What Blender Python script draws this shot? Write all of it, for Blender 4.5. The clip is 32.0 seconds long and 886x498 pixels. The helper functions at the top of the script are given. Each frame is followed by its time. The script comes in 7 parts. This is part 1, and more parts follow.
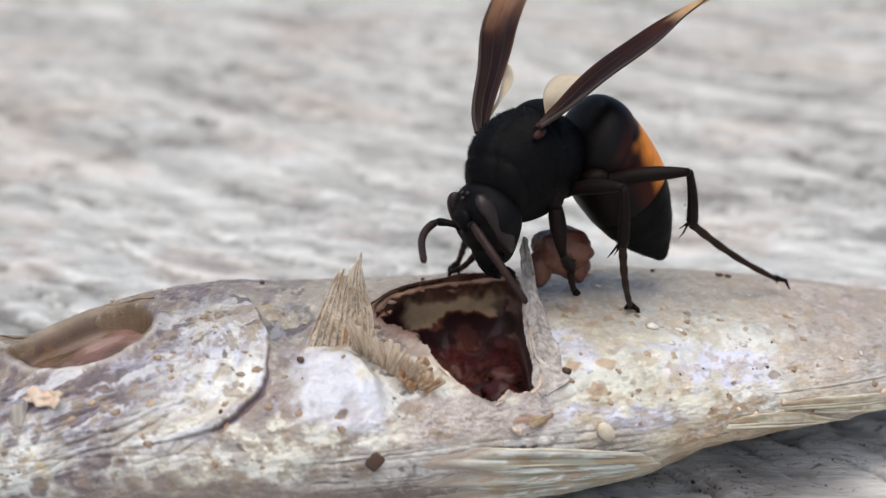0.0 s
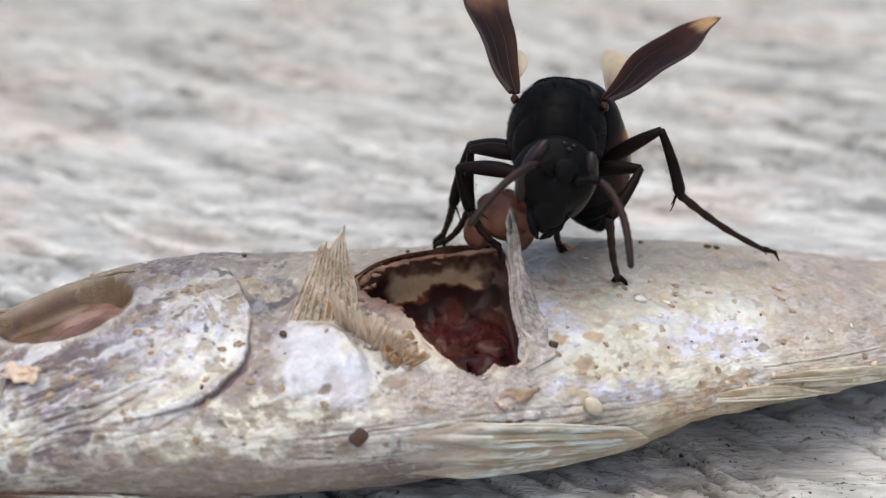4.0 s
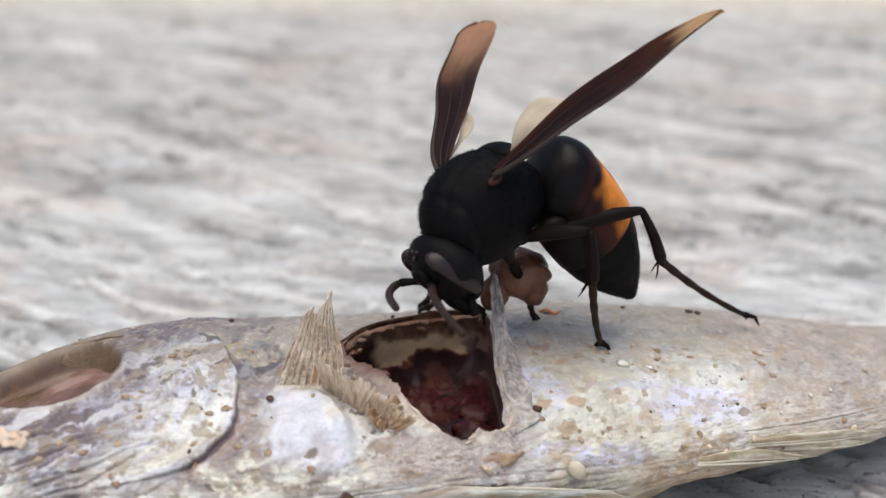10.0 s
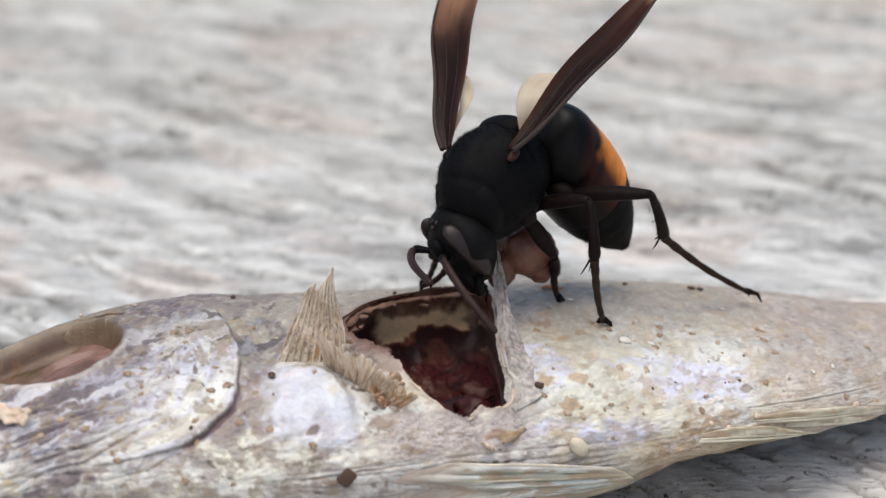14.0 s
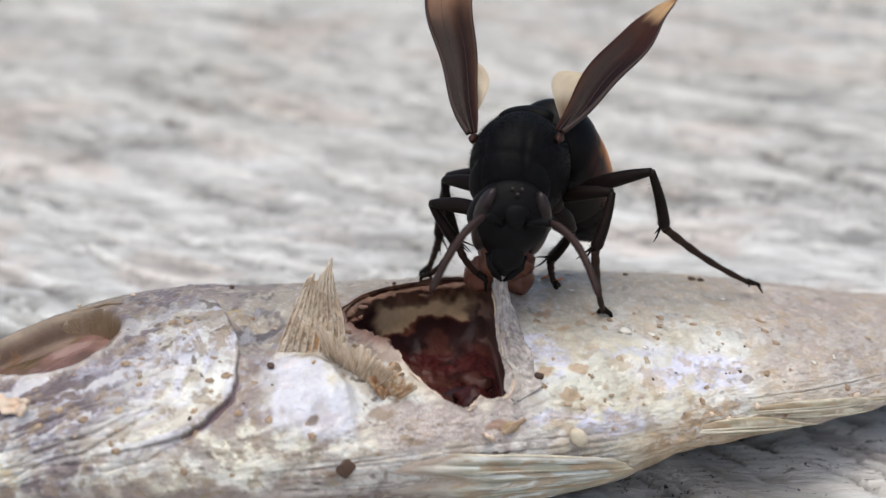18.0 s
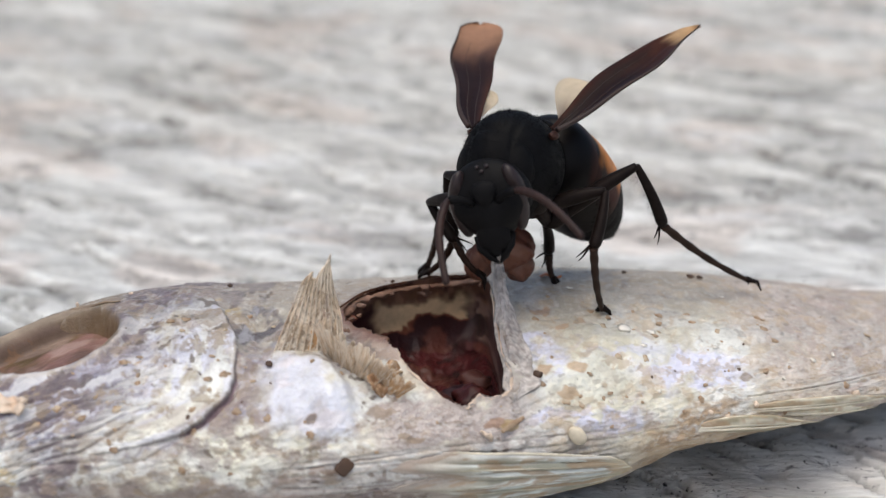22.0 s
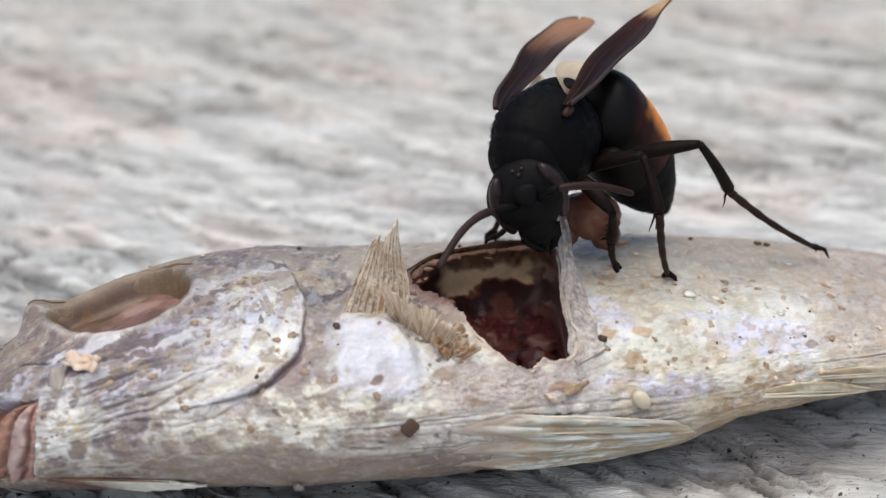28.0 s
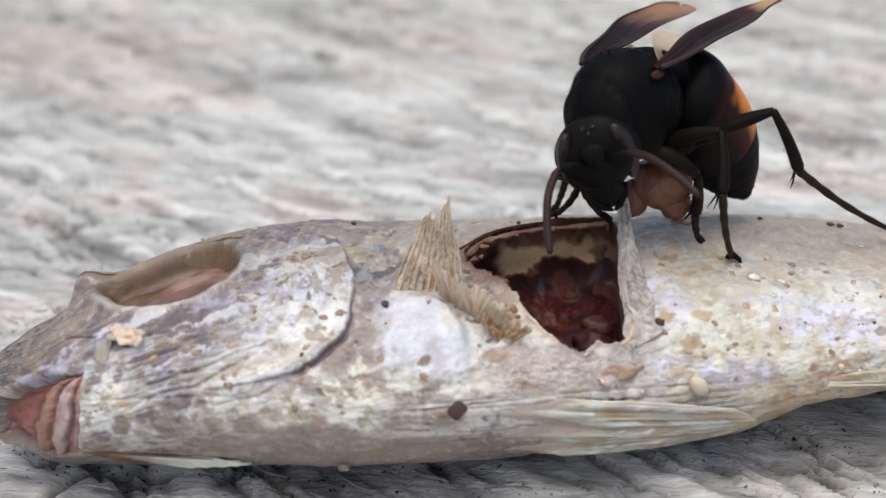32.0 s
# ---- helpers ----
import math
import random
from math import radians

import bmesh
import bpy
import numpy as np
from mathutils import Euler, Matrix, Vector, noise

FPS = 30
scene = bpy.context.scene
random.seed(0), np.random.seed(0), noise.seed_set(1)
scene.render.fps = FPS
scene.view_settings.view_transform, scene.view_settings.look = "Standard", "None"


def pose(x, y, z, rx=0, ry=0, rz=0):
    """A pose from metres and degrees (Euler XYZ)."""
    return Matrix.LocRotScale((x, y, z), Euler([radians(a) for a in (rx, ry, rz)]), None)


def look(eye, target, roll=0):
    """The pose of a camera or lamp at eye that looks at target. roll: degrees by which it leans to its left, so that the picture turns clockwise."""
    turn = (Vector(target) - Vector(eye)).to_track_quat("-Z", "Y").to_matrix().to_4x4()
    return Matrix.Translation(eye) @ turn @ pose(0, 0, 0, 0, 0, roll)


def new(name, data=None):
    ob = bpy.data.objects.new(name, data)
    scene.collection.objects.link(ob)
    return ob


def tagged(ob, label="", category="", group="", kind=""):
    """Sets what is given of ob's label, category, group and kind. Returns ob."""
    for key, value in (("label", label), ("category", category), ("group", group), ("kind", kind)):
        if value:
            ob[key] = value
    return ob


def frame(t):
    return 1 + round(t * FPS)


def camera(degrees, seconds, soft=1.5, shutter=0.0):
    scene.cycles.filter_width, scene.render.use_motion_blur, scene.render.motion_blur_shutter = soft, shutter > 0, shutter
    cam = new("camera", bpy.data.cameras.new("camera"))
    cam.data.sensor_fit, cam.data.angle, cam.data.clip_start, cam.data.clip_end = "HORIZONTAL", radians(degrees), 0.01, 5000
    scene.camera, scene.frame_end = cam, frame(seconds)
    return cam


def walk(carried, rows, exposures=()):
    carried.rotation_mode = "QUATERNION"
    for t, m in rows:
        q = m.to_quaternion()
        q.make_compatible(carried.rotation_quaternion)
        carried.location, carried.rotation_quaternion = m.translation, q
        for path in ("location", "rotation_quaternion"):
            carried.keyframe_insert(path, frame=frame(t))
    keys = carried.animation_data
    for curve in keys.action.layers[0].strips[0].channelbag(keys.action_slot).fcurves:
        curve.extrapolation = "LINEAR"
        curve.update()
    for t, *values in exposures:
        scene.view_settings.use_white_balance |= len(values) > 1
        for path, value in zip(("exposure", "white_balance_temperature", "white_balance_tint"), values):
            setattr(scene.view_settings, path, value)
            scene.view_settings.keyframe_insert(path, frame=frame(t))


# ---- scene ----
cam = camera(32.0, 32.0, soft=1.35)
cam.data.dof.use_dof = True
cam.data.dof.focus_distance = 0.1005
cam.data.dof.aperture_fstop = 40.0
PATH = [
    (0, (-0.00414, -0.10734, 0.04987), (-0.00848, -0.01319, 0.01644), 0.22),
    (0.5, (-0.00407, -0.10695, 0.04971), (-0.00846, -0.01307, 0.01553), 0.15),
    (1, (-0.00407, -0.10698, 0.04976), (-0.00841, -0.01312, 0.01552), 0.15),
    (1.5, (-0.00420, -0.10623, 0.04947), (-0.00837, -0.01320, 0.01301), 0.27),
    (2, (-0.00424, -0.10592, 0.04933), (-0.00829, -0.01391, 0.01038), 0.25),
    (2.5, (-0.00429, -0.10504, 0.04905), (-0.00829, -0.01350, 0.00900), 0.11),
    (3, (-0.00404, -0.10641, 0.04955), (-0.00818, -0.01328, 0.01336), 0.17),
    (3.5, (-0.00404, -0.10647, 0.04971), (-0.00793, -0.01279, 0.01495), 0.24),
    (4, (-0.00397, -0.10585, 0.04946), (-0.00753, -0.01232, 0.01423), 0.24),
    (4.5, (-0.00382, -0.10592, 0.04968), (-0.00708, -0.01249, 0.01419), 0.17),
    (6.5, (-0.00422, -0.10637, 0.04980), (-0.00700, -0.01255, 0.01530), 0.47),
    (7, (-0.00422, -0.10736, 0.05016), (-0.00685, -0.01239, 0.01895), 0.50),
    (7.5, (-0.00416, -0.10750, 0.05031), (-0.00660, -0.01231, 0.01975), 0.55),
    (8, (-0.00417, -0.10722, 0.05017), (-0.00652, -0.01229, 0.01884), 0.53),
    (8.5, (-0.00410, -0.10694, 0.05006), (-0.00655, -0.01214, 0.01831), 0.48),
    (9, (-0.00417, -0.10714, 0.05012), (-0.00658, -0.01232, 0.01843), 0.56),
    (9.5, (-0.00417, -0.10706, 0.05007), (-0.00659, -0.01222, 0.01848), 0.52),
    (10, (-0.00415, -0.10710, 0.05010), (-0.00659, -0.01219, 0.01871), 0.50),
    (10.5, (-0.00414, -0.10713, 0.05010), (-0.00659, -0.01218, 0.01882), 0.49),
    (11, (-0.00412, -0.10723, 0.05021), (-0.00661, -0.01227, 0.01897), 0.46),
    (11.5, (-0.00418, -0.10713, 0.05018), (-0.00660, -0.01219, 0.01886), 0.49),
    (12, (-0.00421, -0.10732, 0.05016), (-0.00670, -0.01236, 0.01890), 0.52),
    (12.5, (-0.00420, -0.10711, 0.05010), (-0.00671, -0.01225, 0.01855), 0.49),
    (13, (-0.00417, -0.10703, 0.05006), (-0.00670, -0.01231, 0.01810), 0.50),
    (13.5, (-0.00418, -0.10699, 0.05004), (-0.00670, -0.01237, 0.01777), 0.52),
    (14, (-0.00417, -0.10687, 0.05007), (-0.00669, -0.01246, 0.01719), 0.48),
    (14.5, (-0.00416, -0.10650, 0.04989), (-0.00667, -0.01233, 0.01635), 0.49),
    (16.5, (-0.00409, -0.10635, 0.04983), (-0.00669, -0.01237, 0.01575), 0.44),
    (17, (-0.00408, -0.10624, 0.04970), (-0.00670, -0.01225, 0.01565), 0.48),
    (17.5, (-0.00416, -0.10638, 0.04975), (-0.00668, -0.01225, 0.01610), 0.51),
    (18, (-0.00415, -0.10652, 0.04986), (-0.00667, -0.01230, 0.01646), 0.52),
    (18.5, (-0.00405, -0.10654, 0.04987), (-0.00666, -0.01228, 0.01658), 0.40),
    (19, (-0.00405, -0.10638, 0.04985), (-0.00664, -0.01227, 0.01613), 0.44),
    (19.5, (-0.00417, -0.10634, 0.04973), (-0.00667, -0.01220, 0.01610), 0.52),
    (20, (-0.00408, -0.10658, 0.04988), (-0.00666, -0.01238, 0.01643), 0.46),
    (20.5, (-0.00420, -0.10643, 0.04978), (-0.00667, -0.01235, 0.01596), 0.53),
    (21, (-0.00417, -0.10613, 0.04970), (-0.00658, -0.01237, 0.01501), 0.52),
    (21.5, (-0.00409, -0.10617, 0.04972), (-0.00657, -0.01237, 0.01514), 0.45),
    (22, (-0.00412, -0.10637, 0.04983), (-0.00657, -0.01220, 0.01629), 0.46),
    (22.5, (-0.00421, -0.10672, 0.05005), (-0.00660, -0.01214, 0.01765), 0.49),
    (23, (-0.00412, -0.10692, 0.05007), (-0.00658, -0.01210, 0.01840), 0.49),
    (23.5, (-0.00415, -0.10710, 0.05004), (-0.00661, -0.01198, 0.01928), 0.53),
    (24, (-0.00417, -0.10785, 0.05041), (-0.00654, -0.01210, 0.02165), 0.58),
    (24.5, (-0.00416, -0.10838, 0.05045), (-0.00653, -0.01223, 0.02309), 0.59),
    (25, (-0.00402, -0.10766, 0.05025), (-0.00649, -0.01238, 0.01998), 0.46),
    (25.5, (-0.00407, -0.10669, 0.04991), (-0.00649, -0.01233, 0.01691), 0.49),
    (27.5, (-0.00375, -0.10728, 0.04992), (-0.00656, -0.01248, 0.01819), 0.50),
    (27.8, (-0.00375, -0.10728, 0.04990), (-0.00719, -0.01271, 0.01762), 0.41),
    (28, (-0.00377, -0.10728, 0.04980), (-0.01078, -0.01402, 0.01441), -0.08),
    (28.25, (-0.00364, -0.10784, 0.04916), (-0.01665, -0.01688, 0.01037), -0.97),
    (28.5, (-0.00352, -0.10839, 0.04852), (-0.02252, -0.01974, 0.00634), -1.86),
    (28.7, (-0.00321, -0.10761, 0.04866), (-0.02185, -0.01877, 0.00675), -1.79),
    (28.8, (-0.00263, -0.10617, 0.04891), (-0.02060, -0.01697, 0.00750), -1.66),
    (28.9, (-0.00160, -0.10360, 0.04936), (-0.01837, -0.01374, 0.00884), -1.44),
    (29, (-0.00112, -0.10240, 0.04957), (-0.01733, -0.01224, 0.00947), -1.33),
    (29.2, (-0.00113, -0.10205, 0.04932), (-0.01322, -0.01118, 0.00934), -0.68),
    (29.5, (-0.00113, -0.10204, 0.04931), (-0.01309, -0.01115, 0.00934), -0.66),
    (30, (-0.00096, -0.10317, 0.04936), (-0.01436, -0.01256, 0.00924), -0.83),
    (30.5, (-0.00092, -0.10337, 0.04937), (-0.01446, -0.01251, 0.00985), -0.85),
    (31, (-0.00094, -0.10335, 0.04942), (-0.01381, -0.01210, 0.01059), -0.71),
    (31.5, (-0.00089, -0.10334, 0.04953), (-0.01351, -0.01189, 0.01111), -0.66),
    (32, (-0.00089, -0.10429, 0.04952), (-0.01450, -0.01256, 0.01212), -0.73),
]
walk(cam, [(t, look(eye, target, roll)) for t, eye, target, roll in PATH])

# ---- light: bright overcast sky ----
world = bpy.data.worlds.new("sky")
scene.world = world
world.use_nodes = True
wn = world.node_tree.nodes
sky = wn.new("ShaderNodeTexSky")
sky.sky_type, sky.sun_disc = "NISHITA", False
sky.sun_elevation, sky.sun_rotation = radians(62), radians(200)
sky.air_density, sky.dust_density = 1.0, 4.0
wn["Background"].inputs["Strength"].default_value = 0.13
world.node_tree.links.new(sky.outputs[0], wn["Background"].inputs[0])
sun_data = bpy.data.lights.new("sun", "SUN")
sun_data.energy, sun_data.angle, sun_data.color = 1.5, radians(40), (1.0, 0.97, 0.86)
sun = new("sun", sun_data)
sun.matrix_world = look((0.1, 0.05, 1.0), (0, 0, 0))
scene.view_settings.exposure = 0.16

CM = 0.01


# ---- small maths ----
def lattice(ix, iy, seed):
    h = (ix * 374761393 + iy * 668265263 + seed * 974634777) & 0xFFFFFFFF
    h = ((h ^ (h >> 13)) * 1274126177) & 0xFFFFFFFF
    return ((h ^ (h >> 16)) & 0xFFFF) / 65535.0


def vnoise(x, y, seed=0):
    """Smooth value noise in 0..1 on arrays."""
    x, y = np.broadcast_arrays(np.asarray(x, float), np.asarray(y, float))
    ix, iy = np.floor(x).astype(np.int64), np.floor(y).astype(np.int64)
    fx, fy = x - ix, y - iy
    fx, fy = fx * fx * (3 - 2 * fx), fy * fy * (3 - 2 * fy)
    a, b = lattice(ix, iy, seed), lattice(ix + 1, iy, seed)
    c, d = lattice(ix, iy + 1, seed), lattice(ix + 1, iy + 1, seed)
    return (a * (1 - fx) + b * fx) * (1 - fy) + (c * (1 - fx) + d * fx) * fy


def fbm(x, y, seed=0, octaves=4):
    total, amp, norm = 0.0, 1.0, 0.0
    for k in range(octaves):
        c, s = math.cos(0.62 * k), math.sin(0.62 * k)
        total = total + amp * vnoise((c * x - s * y) * 2**k + 17.3 * k, (s * x + c * y) * 2**k + 5.1 * k, seed + k)
        norm += amp
        amp *= 0.5
    return total / norm


def gnoise(x, y, seed=0):
    """Smooth gradient noise, about 0.2 to 0.8, on arrays."""
    x, y = np.broadcast_arrays(np.asarray(x, float), np.asarray(y, float))
    ix, iy = np.floor(x).astype(np.int64), np.floor(y).astype(np.int64)
    fx, fy = x - ix, y - iy
    u, v = fx * fx * fx * (fx * (fx * 6 - 15) + 10), fy * fy * fy * (fy * (fy * 6 - 15) + 10)

    def corner(dx, dy):
        h = lattice(ix + dx, iy + dy, seed) * 2 * math.pi
        return np.cos(h) * (fx - dx) + np.sin(h) * (fy - dy)
    low = corner(0, 0) * (1 - u) + corner(1, 0) * u
    high = corner(0, 1) * (1 - u) + corner(1, 1) * u
    return 0.5 + 0.85 * (low * (1 - v) + high * v)


def cloud(x, y, seed=0, octaves=4, keep=0.55):
    """Gradient noise in octaves, about 0.25 to 0.75."""
    total, amp, norm = 0.0, 1.0, 0.0
    for k in range(octaves):
        c, d = math.cos(0.9 * k + 0.4), math.sin(0.9 * k + 0.4)
        total = total + amp * (gnoise((c * x - d * y) * 2**k + 7.3 * k, (d * x + c * y) * 2**k + 3.1 * k, seed + k) - 0.5)
        norm += amp
        amp *= keep
    return 0.5 + 2.0 * total / norm


def lines(x, y, seed, octaves=3):
    """Thin ridges of noise: 1 on a line, falling to 0."""
    return 1 - np.abs(2 * cloud(x, y, seed, octaves) - 1)


def grain(x, y, seed=0, octaves=4):
    """As fbm, with every octave drawn out along x."""
    total, amp, norm = 0.0, 1.0, 0.0
    for k in range(octaves):
        total = total + amp * vnoise(x * 2**k + 17.3 * k, y * 2**k + 5.1 * k, seed + k)
        norm += amp
        amp *= 0.5
    return total / norm


def smooth(a, b, x):
    s = np.clip((np.asarray(x, float) - a) / (b - a), 0, 1)
    return s * s * (3 - 2 * s)


def curve(xs, vs, x):
    """A smooth line through the points (xs, vs)."""
    xs, vs = np.asarray(xs, float), np.asarray(vs, float)
    x = np.clip(x, xs[0], xs[-1])
    d = np.diff(vs) / np.diff(xs)
    m = np.r_[d[0], (d[1:] + d[:-1]) / 2, d[-1]]
    m[1:-1] = np.where(d[1:] * d[:-1] <= 0, 0, m[1:-1])
    i = np.clip(np.searchsorted(xs, x) - 1, 0, len(xs) - 2)
    h = xs[i + 1] - xs[i]
    s = (x - xs[i]) / h
    return ((2 * s**3 - 3 * s**2 + 1) * vs[i] + (s**3 - 2 * s**2 + s) * h * m[i]
            + (-2 * s**3 + 3 * s**2) * vs[i + 1] + (s**3 - s**2) * h * m[i + 1])


def inside(px, py, poly):
    """Signed distance to a closed outline, positive within it."""
    px, py = np.asarray(px, float), np.asarray(py, float)
    best, odd = np.full(px.shape, 1e9), np.zeros(px.shape, bool)
    for (ax, ay), (bx, by) in zip(poly, poly[1:] + poly[:1]):
        ex, ey = bx - ax, by - ay
        s = np.clip(((px - ax) * ex + (py - ay) * ey) / (ex * ex + ey * ey), 0, 1)
        best = np.minimum(best, np.hypot(px - ax - s * ex, py - ay - s * ey))
        cross = (ay > py) != (by > py)
        odd ^= cross & (px < ex * (py - ay) / (ey if ey else 1e-9) + ax)
    return np.where(odd, best, -best)


# ---- materials ----
def material(name, colour, rough=0.6, bump=0.0, bump_scale=400.0, tint=None, tint_scale=120.0, tint_cut=(0.45, 0.65), spec=0.5,
             attribute="", speck=None, speck_scale=900.0, speck_cut=(0.68, 0.72), coat=0.0, thin=0.0, grain=0.25, alpha=1.0, stretch=None, blot=None, blot_scale=250.0, blot_cut=(0.6, 0.64), cluster=0.0, tint_most=1.0):
    mat = bpy.data.materials.new(name)
    mat.use_nodes = True
    n, link = mat.node_tree.nodes, mat.node_tree.links.new
    bsdf = n["Principled BSDF"]
    coord = n.new("ShaderNodeTexCoord").outputs["Object"]
    if stretch:
        mp = n.new("ShaderNodeMapping")
        mp.inputs["Rotation"].default_value, mp.inputs["Scale"].default_value = (0, 0, radians(stretch[0])), stretch[1]
        link(coord, mp.inputs["Vector"])
        coord = mp.outputs[0]

    plain = n.new("ShaderNodeTexCoord").outputs["Object"]

    def noise_at(scale, detail=4.0, rough_=0.6, flow=True):
        t = n.new("ShaderNodeTexNoise")
        t.inputs["Scale"].default_value, t.inputs["Detail"].default_value, t.inputs["Roughness"].default_value = scale, detail, rough_
        link(coord if flow else plain, t.inputs["Vector"])
        return t.outputs["Fac"]

    def ramp(fac, a, b, most=1.0):
        r = n.new("ShaderNodeMapRange")
        r.inputs["From Min"].default_value, r.inputs["From Max"].default_value = a, b
        r.inputs["To Max"].default_value = most
        r.interpolation_type = "SMOOTHSTEP"
        link(fac, r.inputs["Value"])
        return r.outputs[0]

    def mix(fac, a, b, how="MIX"):
        m = n.new("ShaderNodeMix")
        m.data_type, m.blend_type = "RGBA", how
        for socket, value in ((m.inputs[0], fac), (m.inputs[6], a), (m.inputs[7], b)):
            if isinstance(value, (int, float)):
                socket.default_value = value
            elif isinstance(value, tuple):
                socket.default_value = (*value, 1)
            else:
                link(value, socket)
        return m.outputs[2]

    base = colour
    if attribute:
        at = n.new("ShaderNodeAttribute")
        at.attribute_name = attribute
        base = at.outputs["Color"]
    if tint:
        base = mix(ramp(noise_at(tint_scale), *tint_cut, tint_most), base, tint)
    if grain:
        r = n.new("ShaderNodeMapRange")
        r.inputs["From Min"].default_value, r.inputs["From Max"].default_value = 0.3, 0.7
        r.inputs["To Min"].default_value, r.inputs["To Max"].default_value = 1 - grain, 1 + grain
        link(noise_at(bump_scale * 0.6), r.inputs["Value"])
        base = mix(1.0, base, r.outputs[0], "MULTIPLY")
    if blot:
        base = mix(ramp(noise_at(blot_scale, 5.0, 0.7), *blot_cut), base, blot)
    if speck:
        fac = ramp(noise_at(speck_scale, 2.0, 0.6, False), *speck_cut)
        if cluster:
            both = n.new("ShaderNodeMath")
            both.operation = "MULTIPLY"
            link(fac, both.inputs[0])
            link(ramp(noise_at(cluster, 2.0), 0.48, 0.58), both.inputs[1])
            fac = both.outputs[0]
        base = mix(fac, base, speck)
    if isinstance(base, tuple):
        bsdf.inputs["Base Color"].default_value = (*base, 1)
    else:
        link(base, bsdf.inputs["Base Color"])
    rr = n.new("ShaderNodeMapRange")
    rr.inputs["To Min"].default_value, rr.inputs["To Max"].default_value = max(rough - 0.15, 0.02), min(rough + 0.15, 1)
    link(noise_at(bump_scale * 0.4), rr.inputs["Value"])
    link(rr.outputs[0], bsdf.inputs["Roughness"])
    bsdf.inputs["Specular IOR Level"].default_value = spec
    bsdf.inputs["Coat Weight"].default_value = coat
    bsdf.inputs["Coat Roughness"].default_value = 0.2
    if bump:
        b = n.new("ShaderNodeBump")
        b.inputs["Strength"].default_value, b.inputs["Distance"].default_value = 0.6, bump
        link(noise_at(bump_scale, 6.0, 0.65), b.inputs["Height"])
        link(b.outputs[0], bsdf.inputs["Normal"])
    if thin or alpha < 1:
        out = n["Material Output"]
        shader = bsdf.outputs[0]
        if thin:
            tr = n.new("ShaderNodeBsdfTranslucent")
            if isinstance(base, tuple):
                tr.inputs["Color"].default_value = (*base, 1)
            else:
                link(base, tr.inputs["Color"])
            ms = n.new("ShaderNodeMixShader")
            ms.inputs[0].default_value = thin
            link(shader, ms.inputs[1])
            link(tr.outputs[0], ms.inputs[2])
            shader = ms.outputs[0]
        if alpha < 1:
            clear = n.new("ShaderNodeBsdfTransparent")
            ms = n.new("ShaderNodeMixShader")
            ms.inputs[0].default_value = alpha
            link(clear.outputs[0], ms.inputs[1])
            link(shader, ms.inputs[2])
            shader = ms.outputs[0]
        link(shader, out.inputs["Surface"])
    return mat


M_WOOD = material("weathered_wood", (0.5, 0.48, 0.45), 0.85, 0.0008, 1100, attribute="paint", grain=0.3, spec=0.15,
                  tint=(0.62, 0.63, 0.63), tint_scale=150, tint_cut=(0.5, 0.72), stretch=(38, (0.3, 1.6, 1)),
                  blot=(0.2, 0.2, 0.205), blot_scale=1000, blot_cut=(0.6, 0.66), speck=(0.035, 0.035, 0.036), speck_scale=2300, speck_cut=(0.635, 0.665), cluster=260)
M_SKIN = material("fish_skin", (0.6, 0.56, 0.5), 0.36, 0.0004, 1100, attribute="paint", grain=0.16, coat=0.25, spec=0.4,
                  speck=(0.2, 0.13, 0.08), speck_scale=1100, speck_cut=(0.73, 0.77), cluster=300)
M_FLESH = material("raw_flesh", (0.25, 0.03, 0.02), 0.42, 0.0004, 500, attribute="paint", grain=0.35, coat=0.05, spec=0.3)
M_EYE_FILM = material("dried_eye", (0.42, 0.25, 0.14), 0.5, 0.0003, 450, attribute="paint", grain=0.35, spec=0.3,
                      blot=(0.16, 0.09, 0.05), blot_scale=300, blot_cut=(0.58, 0.66))
M_MOUTH = material("moist_lips", (0.5, 0.3, 0.25), 0.38, 0.0002, 700, attribute="paint", grain=0.2, coat=0.3)
M_FIN = material("dry_fin", (0.7, 0.58, 0.43), 0.5, 0.0002, 900, attribute="paint", thin=0.2, grain=0.2, alpha=0.95, spec=0.35)
M_WET_FIN = material("moist_fin", (0.6, 0.58, 0.45), 0.35, 0.0002, 900, attribute="paint", thin=0.12, grain=0.2, coat=0.25)
M_FIN_RAY = material("fin_ray", (0.84, 0.75, 0.62), 0.5, 0.0001, 900, tint=(0.5, 0.36, 0.23), tint_scale=420, tint_cut=(0.5, 0.66), thin=0.2)
M_FIN_PALE = material("pale_fin", (0.72, 0.67, 0.54), 0.4, 0.0001, 800, tint=(0.5, 0.46, 0.33), tint_scale=220, thin=0.15, coat=0.2)
M_FIN_STRIPE = material("striped_fin", (0.66, 0.67, 0.6), 0.4, 0.0001, 800, tint=(0.33, 0.25, 0.15), tint_scale=230, tint_cut=(0.5, 0.62), coat=0.2)
M_RIM = material("dried_edge", (0.16, 0.085, 0.055), 0.5, 0.0005, 700, spec=0.3, tint=(0.24, 0.14, 0.1), tint_scale=330, coat=0.15, grain=0.4)
M_FLAKE = material("cream_flake", (0.74, 0.6, 0.47), 0.5, 0.0002, 900, tint=(0.6, 0.44, 0.32), tint_scale=300)
M_CLEAR = material("clear_flake", (0.6, 0.56, 0.5), 0.2, 0.0001, 700, thin=0.4, alpha=0.45, grain=0.15, coat=0.4)
M_ORANGE_BIT = material("orange_bit", (0.6, 0.2, 0.07), 0.5, 0.0001, 700, tint=(0.72, 0.4, 0.2), tint_scale=300)
